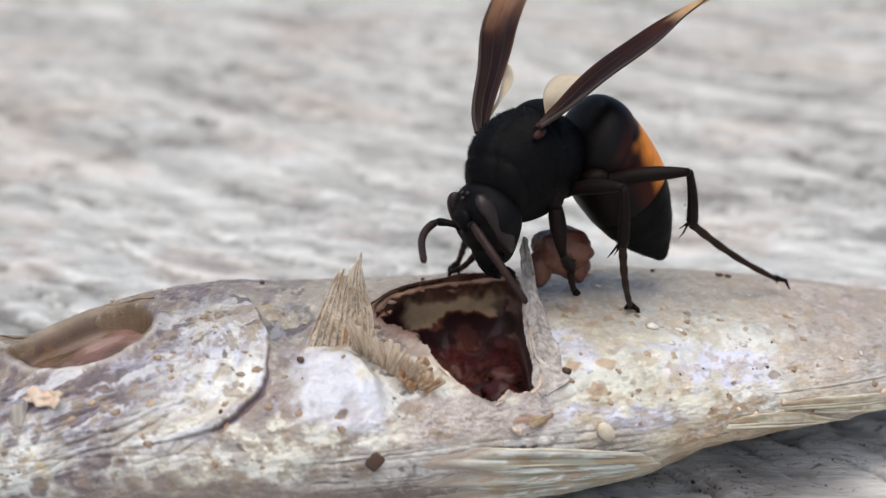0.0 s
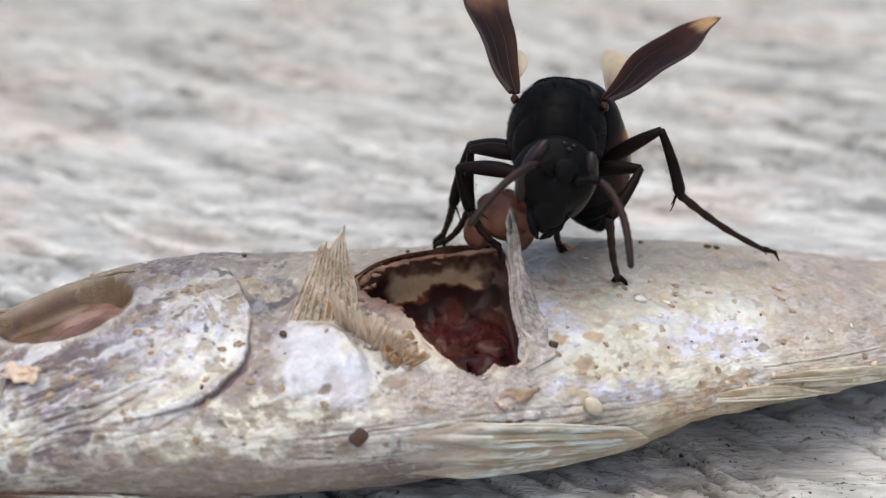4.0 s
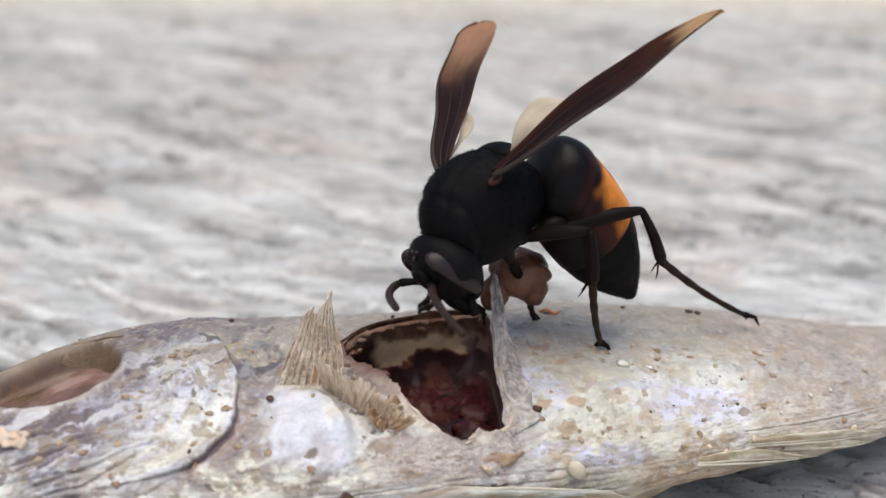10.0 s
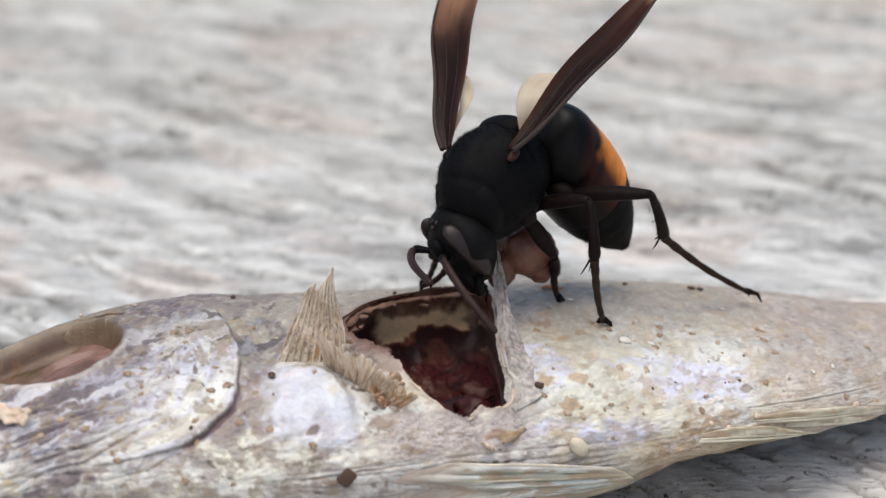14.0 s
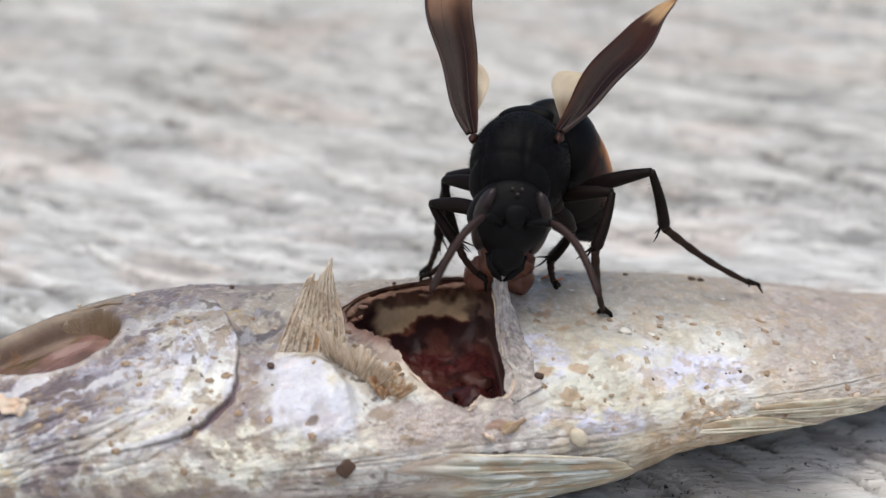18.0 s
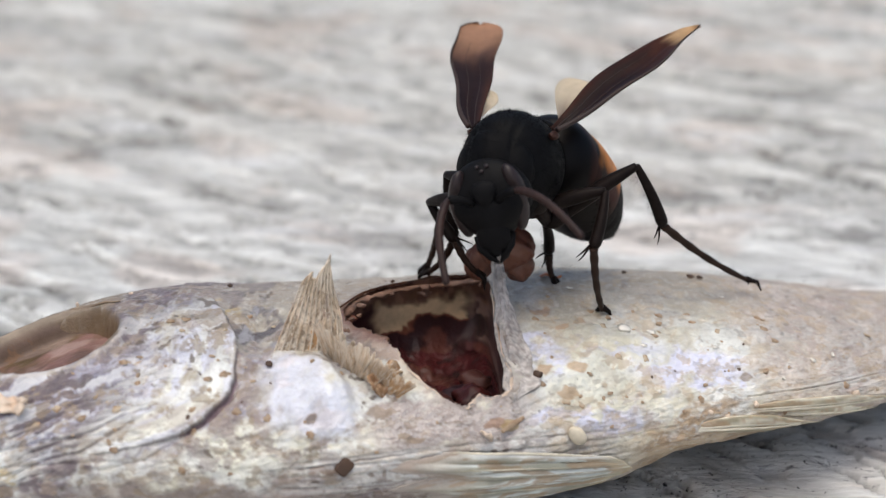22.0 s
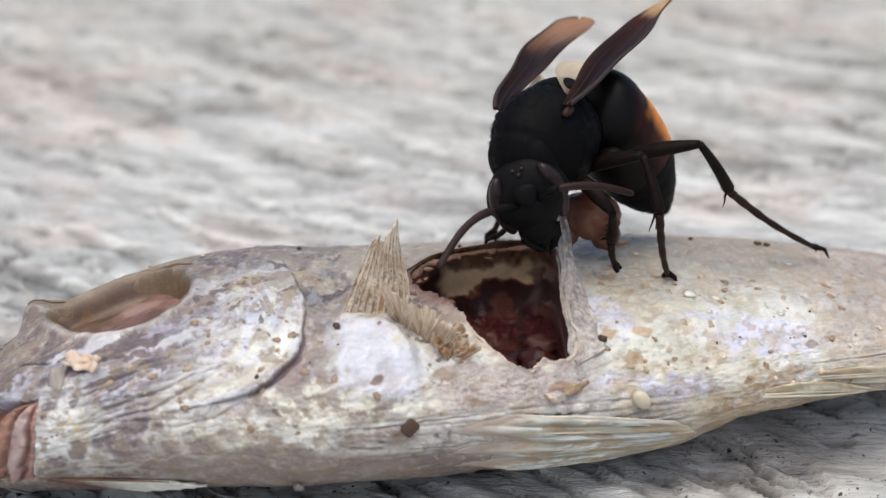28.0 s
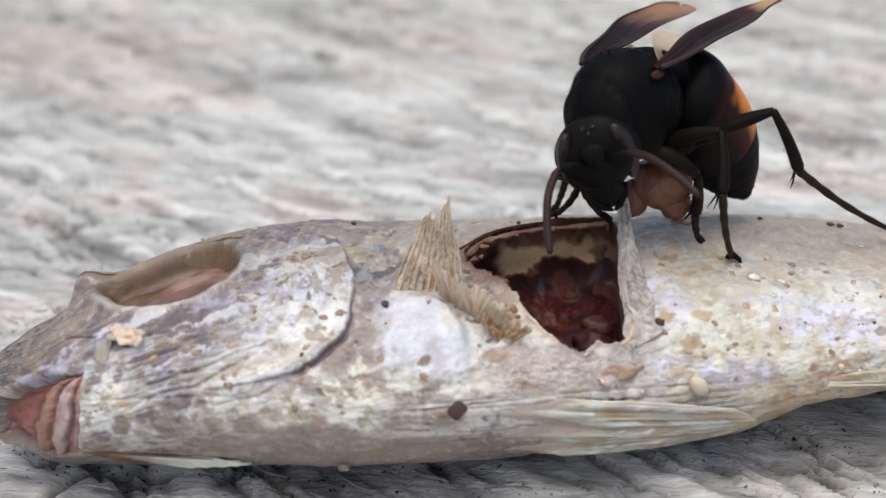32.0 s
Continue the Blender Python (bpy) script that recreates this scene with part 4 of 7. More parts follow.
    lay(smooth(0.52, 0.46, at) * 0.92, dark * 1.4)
    lay(smooth(0.36, 0.33, at) * side, np.array((0.2, 0.07, 0.042)))
    lay(smooth(0.325, 0.305, at) * side, tan)
    lay(smooth(0.3, 0.2, at) * side * smooth(0.5, 0.64, cloud(x * 2.2, below * 3, 36, 3)) * 0.6, np.array((0.47, 0.32, 0.17)))
    lay(smooth(0.2, 0.08, at) * side * smooth(0.52, 0.62, cloud(x * 4, below * 4, 40, 3)) * 0.5, np.array((0.36, 0.22, 0.12)))
    strip = smooth(-0.52, -0.42, x + 0.12 * (cloud(x * 6, below * 7, 46, 3) - 0.5)) * smooth(0.5, 0.42, at)
    lay(strip * 0.9, np.array((0.1, 0.058, 0.05)))
    lay(strip * smooth(0.5, 0.62, cloud(x * 8, below * 9, 47, 3)) * 0.85, np.array((0.03, 0.017, 0.016)))
    lay(strip * smooth(0.6, 0.7, cloud(x * 7 + 3, below * 8, 48, 3)) * 0.7, np.array((0.3, 0.2, 0.16)))
    top = smooth(0.2, 0.14, below + 0.1 * (cloud(x * 6, below * 4, 43, 3) - 0.5))
    lay(top, rim)
    lay(top * smooth(0.5, 0.66, cloud(x * 7, below * 9, 44, 3)) * 0.7, np.array((0.27, 0.15, 0.1)))
    lay(top * smooth(0.45, 0.3, cloud(x * 6, below * 8, 45, 3)) * 0.6, dark * 2)
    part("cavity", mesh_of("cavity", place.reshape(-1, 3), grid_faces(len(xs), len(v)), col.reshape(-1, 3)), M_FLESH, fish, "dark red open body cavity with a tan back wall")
    r = random.Random(31)
    for k, (lx, la, deep, size) in enumerate(((-0.42, 128, 0.33, 0.12), (-0.62, 131, 0.36, 0.13), (-0.52, 119, 0.42, 0.10), (-0.78, 122, 0.36, 0.09), (-0.36, 138, 0.22, 0.08), (-0.9, 112, 0.4, 0.09), (-0.6, 140, 0.25, 0.09), (-0.42, 110, 0.4, 0.08))):
        v, f = ball((size * r.uniform(1.0, 1.5), size, size * 0.8), flank(lx, la, -deep), 16, 20, lambda q: q * (0.6 + 0.8 * float(fbm(q[0] * 1.7 + k * 3, q[1] * 1.7 + q[2] * 1.3, 62, 3))))
        tone = [np.array((0.045, 0.009, 0.008)), np.array((0.075, 0.026, 0.02)), np.array((0.022, 0.006, 0.006))][k % 3]
        cols = [tone * (0.5 + float(fbm(q[0] * 9, q[1] * 9 + q[2] * 7, 66, 3))) for q in v]
        part("organ", mesh_of("organ", v, f, cols), M_FLESH, fish, "moist dark red piece of innards")
    # ragged edges of the opening
    def edge(pts, radius, lift, rough, seed):
        p = np.array(pts, float)
        s = np.linspace(0, len(p) - 1, len(p) * 7)
        q = np.stack([np.interp(s, range(len(p)), p[:, 0]), np.interp(s, range(len(p)), p[:, 1])], -1)
        q += 0.6 * np.stack([0.02 * (vnoise(s * 2.3, 0, seed) - 0.5), 3 * (vnoise(s * 2.7, 4, seed) - 0.5)], -1)
        return tube(flank(q[:, 0], q[:, 1], lift), radius * (0.4 + 1.2 * vnoise(s * 0.9, 9, seed)), 9, 0.7, rough=rough, seed=seed)
    part("torn_edge", mesh_of("torn_edge", *edge([(-1.0, 112), (-1.13, 106), (-1.28, 100), (-1.31, 94), (-1.22, 85), (-1.0, 77), (-0.64, 74), (-0.41, 73)], 0.02, -0.016, 1.4, 5)), M_RIM, fish, "dark brown dried edge")
    part("torn_edge", mesh_of("torn_edge", *edge([(-0.33, 86), (-0.31, 106), (-0.27, 125), (-0.2, 137), (-0.22, 146), (-0.33, 147), (-0.41, 144), (-0.47, 150), (-0.6, 146), (-0.74, 137), (-0.88, 127), (-0.94, 117)], 0.01, 0.008, 1.7, 6)), M_FLAKE, fish, "pale ragged edge")
    r = random.Random(17)
    for k in range(30):
        s = r.random() * 7
        q = [np.interp(s, range(8), [w[m] for w in ((-1.0, 112), (-1.13, 106), (-1.28, 100), (-1.31, 94), (-1.22, 85), (-1.0, 77), (-0.64, 74), (-0.41, 73))]) for m in (0, 1)]
        size = r.uniform(0.012, 0.026)
        at = flank(q[0] + r.uniform(-0.05, 0.05), q[1] + r.uniform(-2, 5), r.uniform(-0.06, 0.0))
        v, f = ball((size * r.uniform(0.8, 1.8), size, size * 0.8), at, 8, 10, lambda w: w * (0.45 + 1.1 * float(vnoise(w[0] * 2 + k, w[1] * 2 + w[2] * 1.5, 64))))
        part("flesh_bit", mesh_of("flesh_bit", v, f), r.choice((M_RIM, M_RIM, M_RIM, M_MEAT)), fish)
    # loose strip of skin that stands up beside the opening
    sv, uv = np.meshgrid(np.linspace(0, 1, 130), np.linspace(-1, 1, 29), indexing="ij")
    run = np.minimum(sv * 1.25, 1)
    base = flank(-0.18 - 0.09 * run, 146 - 56 * run, 0.015)
    rise = smooth(0.5, 1.0, sv)
    mid = base + np.array([0.0, -0.02, 0.0]) + rise[..., None] * np.array([-0.05, -0.1, 0.42])
    wide = (0.062 + 0.08 * smooth(0.7, 0.1, sv) * (uv > 0)) * smooth(-0.03, 0.12, sv) * (1 - 0.72 * rise) * (0.75 + 0.5 * vnoise(sv * 9, 1 + 0 * sv, 3))
    curl = cloud(sv * 7, uv * 1.2, 5, 3) - 0.5
    fine = cloud(sv * 60, uv * 5, 9, 3) - 0.5
    press = 1 - 0.95 * smooth(0.75, 0.3, sv) * smooth(0.0, 0.8, uv)
    rows = mid + np.stack([uv * wide + 0.02 * curl, (0.03 * np.cos(uv * 3) + 0.04 * curl + 0.016 * fine) * press, (0.012 * fine - abs(uv) * 0.035) * press - 0.03 * (1 - press)], -1)
    v, f = sheet(rows, 0.016)
    col = np.array((0.57, 0.525, 0.49)) * (0.75 + 0.5 * cloud(sv * 30, uv * 3, 14, 3))[..., None]
    for w, tone in ((smooth(0.56, 0.68, cloud(sv * 45, uv * 5, 15, 3)), (0.66, 0.62, 0.58)), (smooth(0.6, 0.7, cloud(sv * 22, uv * 3, 16, 3)) * 0.45, (0.3, 0.235, 0.2)), (smooth(-0.5, -0.95, uv) * 0.6, (0.56, 0.51, 0.46))):
        col = col * (1 - w[..., None]) + np.array(tone) * w[..., None]
    col = col.reshape(-1, 3)
    part("skin_flap", mesh_of("skin_flap", v, f, np.r_[col, col]), M_TORN, fish, "upright strip of torn pale skin")
    # dried eye: a shallow bowl that fills the socket
    rim = np.array(rounded(SOCKET, 1))
    mid = rim.mean(0) + (0.05, 2.0)
    rr = np.linspace(0, 1.05, 46)
    q = mid + rr[:, None, None] * (rim - mid)
    x, a = q[..., 0], q[..., 1]
    r2 = np.broadcast_to(rr[:, None], x.shape)
    n = fbm(x * 4, a * ARC * 4, 71, 4)
    lift = 0.0 - 0.17 * smooth(1.03, 0.84, r2) + 0.08 * blob(x, a, -2.85, 108, 0.25, 9) + 0.06 * (n - 0.5) * smooth(1.0, 0.8, r2)
    amber, pink = np.array((0.15, 0.1, 0.045)), np.array((0.27, 0.15, 0.125))
    k = smooth(86, 93, a + 26 * (n - 0.5) + 10 * (x + 3.1))[..., None]
    col = amber * (1 - k) + pink * k
    k = (blob(x, a + 8 * (n - 0.5), -3.25, 112, 0.25, 8) * 0.9)[..., None]
    col = col * (1 - k) + np.array((0.12, 0.05, 0.036)) * k
    k = smooth(0.5, 0.62, fbm(x * 6, a * ARC * 7, 73, 4))[..., None] * 0.5
    col = col * (1 - k) + np.array((0.13, 0.075, 0.045)) * k
    k = smooth(0.52, 0.64, fbm(x * 4 + 7, a * ARC * 6, 75, 4))[..., None] * 0.55
    col = col * (1 - k) + np.array((0.4, 0.29, 0.25)) * k
    k = (np.exp(-((r2 - 0.9) / 0.05)**2) * 0.75)[..., None]
    col = col * (1 - k) + np.array((0.08, 0.045, 0.025)) * k
    k = smooth(0.95, 0.975, r2)[..., None]
    col = col * (1 - k) + np.array((0.36, 0.29, 0.22)) * k
    col = col * 0.8
    part("eye", mesh_of("eye", flank(x, a, lift).reshape(-1, 3), grid_faces(len(rr), len(rim), True), col.reshape(-1, 3)), M_EYE_FILM, fish, "sunken amber-pink dried eye")
    s = np.linspace(0, 1, 30)
    bx, ba = -3.72 + 0.98 * s, 79.5 + 0.5 * np.sin(s * 9) - 1 * np.sin(np.pi * s) + 8 * s**3
    ba = ba - 3.5
    pts = flank(bx, ba, skin_lift(bx, ba)[0] + 0.008)
    part("brow_ridge", mesh_of("brow_ridge", *tube(pts, 0.014 * (0.4 + np.sin(np.pi * s)) * (0.8 + 0.4 * vnoise(s * 9, 0, 8)), 8, 0.8)), M_BROW, fish, "thin brown ridge over the eye")
    # mouth: pale and pink folds of the lips
    u, v = np.meshgrid(np.linspace(0, 1, 90), np.linspace(0, 1, 90), indexing="ij")
    vv = v * (len(LIP) - 1)
    lo = [np.interp(vv, range(len(LIP)), [q[k] for q in LIP]) for k in (0, 1)]
    hi = [np.interp(vv, range(len(LIP)), [q[k] for q in MOUTH_END]) for k in (0, 1)]
    us = -0.04 + 1.09 * u
    x, a = lo[0] + (hi[0] - lo[0]) * us, lo[1] + (hi[1] - lo[1]) * us
    w = us + 0.26 * (fbm(v * 3.5, u * 2, 55, 4) - 0.5) * smooth(1.0, 0.85, us)
    fold = lambda at, wide: np.exp(-((w - at) / wide)**2)
    full = smooth(0.0, 0.25, v)
    lift = skin_lift(x, a, False)[0] + full * (-0.08 * smooth(0.0, 0.14, w) + 0.075 * smooth(0.36, 0.54, w) - 0.028 * fold(0.67, 0.04) + 0.015 * fold(0.78, 0.08) - 0.03 * fold(0.9, 0.03)) \
        - 0.03 * smooth(0.96, 1.03, us) - 0.03 * smooth(0.02, -0.03, us) - 0.03 * (1 - full) + 0.02 * (fbm(x * 12, v * 12, 56, 3) - 0.5)
    tones = [(0.0, (0.13, 0.08, 0.08)), (0.12, (0.16, 0.06, 0.05)), (0.3, (0.25, 0.085, 0.065)), (0.42, (0.15, 0.05, 0.04)), (0.5, (0.31, 0.18, 0.115)), (0.62, (0.32, 0.17, 0.12)), (0.67, (0.2, 0.09, 0.07)),
             (0.74, (0.42, 0.33, 0.315)), (0.84, (0.44, 0.32, 0.3)), (0.9, (0.18, 0.075, 0.06)), (0.95, (0.3, 0.17, 0.145)), (1.03, (0.5, 0.42, 0.39))]
    col = np.stack([np.interp(w, [t for t, _ in tones], [q[k] for _, q in tones]) for k in range(3)], -1)
    col = col * (0.65 + 0.7 * fbm(us * 22, v * 5, 57, 4))[..., None]
    k = smooth(0.5, 0.64, fbm(x * 7, v * 6, 58, 4))[..., None] * 0.45
    col = col * (1 - k) + np.array((0.28, 0.12, 0.09)) * k
    k = smooth(0.8, 1.0, v)[..., None] * 0.6
    col = col * (1 - k) + np.array((0.22, 0.09, 0.065)) * k
    part("mouth", mesh_of("mouth", flank(x, a, lift).reshape(-1, 3), grid_faces(90, 90), col.reshape(-1, 3)), M_MOUTH, fish, "half-open mouth with pink and pale lip folds")
    # fins
    def ray(parent, a, b, r0, r1, mat, bend=(0, 0, 0)):
        s = np.linspace(0, 1, 9)[:, None]
        pts = np.asarray(a) * (1 - s) + np.asarray(b) * s + np.sin(np.pi * s) * np.asarray(bend)
        part("fin_ray", mesh_of("fin_ray", *tube(pts, np.linspace(r0, r1, 9), 6)), mat, parent)

    def fan(label, bases, tips, mat, ray_mat, thick, r0, r1, ripple, stop=0.9):
        b, t = np.asarray(bases, float), np.asarray(tips, float)
        fin = None
        m = 5 * (len(b) - 1) + 1
        s = np.linspace(0, len(b) - 1, m)
        bi = np.stack([np.interp(s, range(len(b)), b[:, k]) for k in range(3)], -1)
        ti = np.stack([np.interp(s, range(len(b)), t[:, k]) for k in range(3)], -1)
        rows = []
        for v in np.linspace(0, 1, 14):
            cut = stop + 0.1 * vnoise(s * 2.0, 3, 5)
            off = ripple * np.sin(s * 2 * math.pi)[:, None] * np.array([0.3, 1.0, 0.2])
            rows.append(bi + (ti - bi) * (v * cut)[:, None] + off * v)
        fin = part("fin", mesh_of("fin", *sheet(rows, thick)), mat, fish, label)
        for p, q in zip(b, t):
            ray(fin, p, q, r0, r1, ray_mat)
        return fin
    r = random.Random(5)

    def painted(base, layers):
        col = np.broadcast_to(np.array(base), (*layers[0][0].shape, 3)).copy()
        for w, tone in layers:
            w = np.clip(w, 0, 1)[..., None]
            col = col * (1 - w) + np.array(tone) * w
        return np.r_[col.reshape(-1, 3), col.reshape(-1, 3)]
    # pectoral fin: a dry pointed fan, its sides leaning in to the tip
    b0, b1 = flank(-1.68, 115, 0.0), flank(-1.25, 116, 0.0)
    up = np.array([-1.34, -1.75, 1.78]) - (b0 + (b1 - b0) * 0.81)
    jag = [r.uniform(-0.025, 0.025) for _ in range(16)]

    def on_fin(u, v):
        top = np.interp(u, [0, 0.1, 0.24, 0.3, 0.42, 0.55, 0.66, 0.76, 0.86, 0.93, 1], [0.7, 0.76, 0.8, 0.72, 0.77, 0.85, 0.91, 1.0, 0.95, 0.8, 0.62]) + np.interp(u * 15, range(16), jag)
        h = -0.12 + (top + 0.12) * v
        lo, hi = np.interp(h, [-0.12, 0, 0.8, 1], [-0.03, 0.0, 0.47, 0.74]), np.interp(h, [-0.12, 0, 0.35, 0.65, 1], [1.02, 1.0, 0.97, 0.87, 0.85])
        out = 0.02 * np.sin(np.pi * u) + 0.0025 * np.cos(u * 20 * math.pi) + 0.02 * (cloud(u * 3, h * 3, 151, 3) - 0.5)
        return b0 + (b1 - b0) * (lo + (hi - lo) * u)[..., None] + up * h[..., None] + out[..., None] * np.array([0.2, -1.0, 0.2])
    vv, uu = np.meshgrid(np.linspace(0, 1, 90), np.linspace(0, 1, 121), indexing="ij")
    line = np.abs(((uu + 0.03 * (cloud(uu * 3, vv * 5, 157, 3) - 0.5)) * 10) % 1 - 0.5)
    n1, n2, n3 = cloud(uu * 3, vv * 3, 152, 4), cloud(uu * 9, vv * 12, 153, 4), cloud(uu * 10, vv * 40, 154, 3)
    col = painted((0.8, 0.66, 0.49), [
        (smooth(0.42, 0.62, n1) * 0.7, (0.86, 0.79, 0.68)), (smooth(0.54, 0.66, n2) * 0.5, (0.6, 0.47, 0.32)),
        (smooth(0.2, 0.05, line) * 0.5, (0.8, 0.73, 0.61)), (smooth(0.41, 0.47, line) * smooth(0.35, 0.6, cloud(uu * 6, vv * 4, 155, 3) + 0.2 * uu - 0.05) * 0.75, (0.24, 0.15, 0.09)),
        (smooth(0.6, 0.7, n3) * 0.45, (0.36, 0.26, 0.17)), (smooth(0.4, 0.8, blob(uu, vv + 0.2 * (n2 - 0.5), 0.55, 0.24, 0.12, 0.1)) * 0.8, (0.6, 0.31, 0.11)),
        (smooth(0.4, 0.8, blob(uu, vv + 0.2 * (n2 - 0.5), 0.7, 0.52, 0.1, 0.06)) * 0.6, (0.36, 0.22, 0.17)), (smooth(0.12, 0.0, vv) * 0.6, (0.34, 0.25, 0.19)), (smooth(0.62, 0.72, cloud(uu * 14, vv * 14, 156, 3)) * 0.7, (0.3, 0.21, 0.14))])
    v, f = sheet(on_fin(uu, vv), 0.007)
    fin = part("pectoral_fin", mesh_of("pectoral_fin", v, f, col), M_FIN, fish, "dried fan-shaped straw-coloured pectoral fin standing upright")
    for k in range(11):
        s = np.linspace(0.02, 0.99 if k != 8 else 1.02, 24)
        u = np.full(24, min(max(k / 10, 0.01), 0.99))
        part("fin_ray", mesh_of("fin_ray", *tube(on_fin(u, s) + np.array([0, -0.004, 0]), (0.0062 - 0.0035 * s) * (1 + 0.3 * (vnoise(s * 20, k + 0 * s, 9) - 0.5)), 6)), M_FIN_RAY, fin)
    # frayed lobes and bristles between the fin and the opening
    for k in range(8):
        t = k / 7
        base = flank(-1.3 + 0.34 * t, 120 + 17 * t**0.8, -0.02)
        side = np.array([1.0, -0.25 - 0.4 * t, -0.25 - 0.5 * t])
        rise = np.array([-0.05 + 0.5 * t + r.uniform(-0.1, 0.1), -0.1 + r.uniform(-0.15, 0.1), 1.0 - 0.35 * t])
        high, broad, bow = r.uniform(0.24, 0.32) * (1 - 0.25 * t), r.uniform(0.06, 0.09), r.uniform(0.02, 0.06)
        vv, uu = np.meshgrid(np.linspace(0, 1, 26), np.linspace(-1, 1, 41), indexing="ij")
        end = 0.8 + 0.4 * (cloud(uu * 2.5, 0 * uu + k * 3.1, 161, 3) - 0.3)
        rows = base + (uu * broad * (0.7 + 0.5 * vv))[..., None] * side + (vv * high * end)[..., None] * rise
        rows = rows + (bow * np.sin(vv * 2.2) * (1 - 0.5 * uu * uu) + 0.02 * (cloud(uu * 3, vv * 2 + k, 162, 3) - 0.5))[..., None] * np.array([0.3, -1.0, 0.3])
        st = cloud(uu * 9 + k, vv * 1.5, 163, 3)
        brown = smooth(0.45, 0.9, t)
        col = painted((0.7 - 0.12 * brown, 0.55 - 0.2 * brown, 0.39 - 0.22 * brown), [
            (smooth(0.5, 0.64, st) * 0.75, (0.74, 0.66, 0.54)), (smooth(0.46, 0.34, st) * 0.5, (0.34, 0.22, 0.13)),
            (smooth(0.75, 1.0, vv) * 0.45, (0.76, 0.68, 0.56)), (smooth(0.4, 0.0, vv) * 0.35, (0.36, 0.26, 0.18))])
        v, f = sheet(rows, 0.006)
        part("frayed_lobe", mesh_of("frayed_lobe", v, f, col), M_FIN, fish, "frayed brown lobe of the torn fin")
    pieces = []
    for k in range(26):
        t = r.random()
        base = flank(-1.34 + 0.4 * t, 119 + 18 * t**0.8 + r.uniform(-3, 3), -0.01)
        way = np.array([-0.1 + 0.7 * t + r.uniform(-0.3, 0.3), -0.25 + r.uniform(-0.3, 0.2), 1.0 - 0.4 * t]) * r.uniform(0.09, 0.23)
        s = np.linspace(0, 1, 6)[:, None]
        pieces.append(tube(base + way * s + 0.03 * s * s * np.array([r.uniform(-1, 1), r.uniform(-1, 0.5), -0.5]), [0.006, 0.006, 0.005, 0.004, 0.003, 0.001], 4))
    part("bristles", mesh_of("bristles", *joined(pieces)), M_FIN_RAY, fish, "split dry rays of the torn fin")
    vv, uu = np.meshgrid(np.linspace(0, 1, 26), np.linspace(0, 1, 26), indexing="ij")
    rows = flank(-1.07 + 0.16 * uu + 0.03 * np.sin(vv * 7), 128 + 10 * vv + 2.5 * np.sin(uu * 6), 0.03 + 0.03 * np.sin(uu * 4 + vv * 3) + 0.08 * (cloud(uu * 3, vv * 3, 88, 3) - 0.4))
    n1 = cloud(uu * 5, vv * 5, 164, 4)
    v, f = sheet(rows, 0.012)
    part("skin_scrap", mesh_of("skin_scrap", v, f, painted((0.46, 0.27, 0.14), [(smooth(0.45, 0.62, n1) * 0.7, (0.6, 0.46, 0.32)), (smooth(0.46, 0.34, n1) * 0.6, (0.24, 0.13, 0.075))])), M_FIN, fish, "curled orange-brown scrap of dry skin")
    # pelvic fin: folded flat along the belly, striped, with a pointed tip
    vv, uu = np.meshgrid(np.linspace(0, 1, 81), np.linspace(0, 1, 90), indexing="ij")

    def on_pelvic(u, v):
        lx, la = -0.7 - 0.25 * np.sin(v * 9)**2, 170.5 + 37 * v
        rx, ra = np.interp(v, [0, 0.15, 0.4, 0.7, 1], [0.4, 0.5, 0.56, 0.38, 0.05]), np.interp(v, [0, 0.15, 0.4, 0.7, 1], [183, 188, 195, 203, 211])
        ridge = np.abs(np.sin(v * 7 * math.pi + 0.5))
        return flank(lx + (rx - lx) * u, la + (ra - la) * u**1.3, -0.012 + 0.045 * smooth(0.0, 0.35, u) + 0.02 * ridge * smooth(0.05, 0.3, u) * smooth(1.05, 0.7, u) + 0.01 * (cloud(u * 6, v * 8, 171, 3) - 0.5))
    ridge = np.abs(np.sin(vv * 7 * math.pi + 0.5))
    n1, n2 = cloud(uu * 1.3, vv * 15, 172, 4), cloud(uu * 5 + 2, vv * 6, 173, 4)
    col = painted((0.5, 0.475, 0.4), [
        (smooth(0.45, 0.6, n1) * smooth(0.1, 0.4, uu) * 0.95, (0.75, 0.8, 0.76)), (smooth(0.48, 0.36, n1) * smooth(0.15, 0.4, uu) * 0.75, (0.36, 0.37, 0.28)),
        (smooth(0.22, 0.04, ridge) * smooth(0.05, 0.3, uu) * 0.8, (0.2, 0.17, 0.12)), (smooth(0.54, 0.66, n2) * 0.75, (0.4, 0.28, 0.16)),
        (smooth(0.07, 0.03, vv) * smooth(0.15, 0.35, uu), (0.83, 0.83, 0.78)), (smooth(0.86, 1.0, uu) * 0.6, (0.58, 0.5, 0.33)), (smooth(0.3, 0.0, uu) * 0.8, (0.42, 0.36, 0.32))])
    v, f = sheet(on_pelvic(uu, vv), 0.014)
    fin = part("pelvic_fin", mesh_of("pelvic_fin", v, f, col), M_WET_FIN, fish, "folded greenish-white striped pelvic fin along the belly")
    for k in range(8):
        s = np.linspace(0.12, 0.97, 24)
        v0 = min((k + 0.34) / 7, 1.0) if k else 0.012
        part("fin_ray", mesh_of("fin_ray", *tube(on_pelvic(s, np.full(24, v0)) + np.array([0, -0.003, 0.002]), (0.014 if k == 0 else 0.008) * np.sin(np.pi * (0.1 + 0.85 * (s - 0.12) / 0.85)), 6, 0.7)), M_FIN_PALE if k == 0 or k % 3 == 1 else M_FIN_STRIPE, fin)
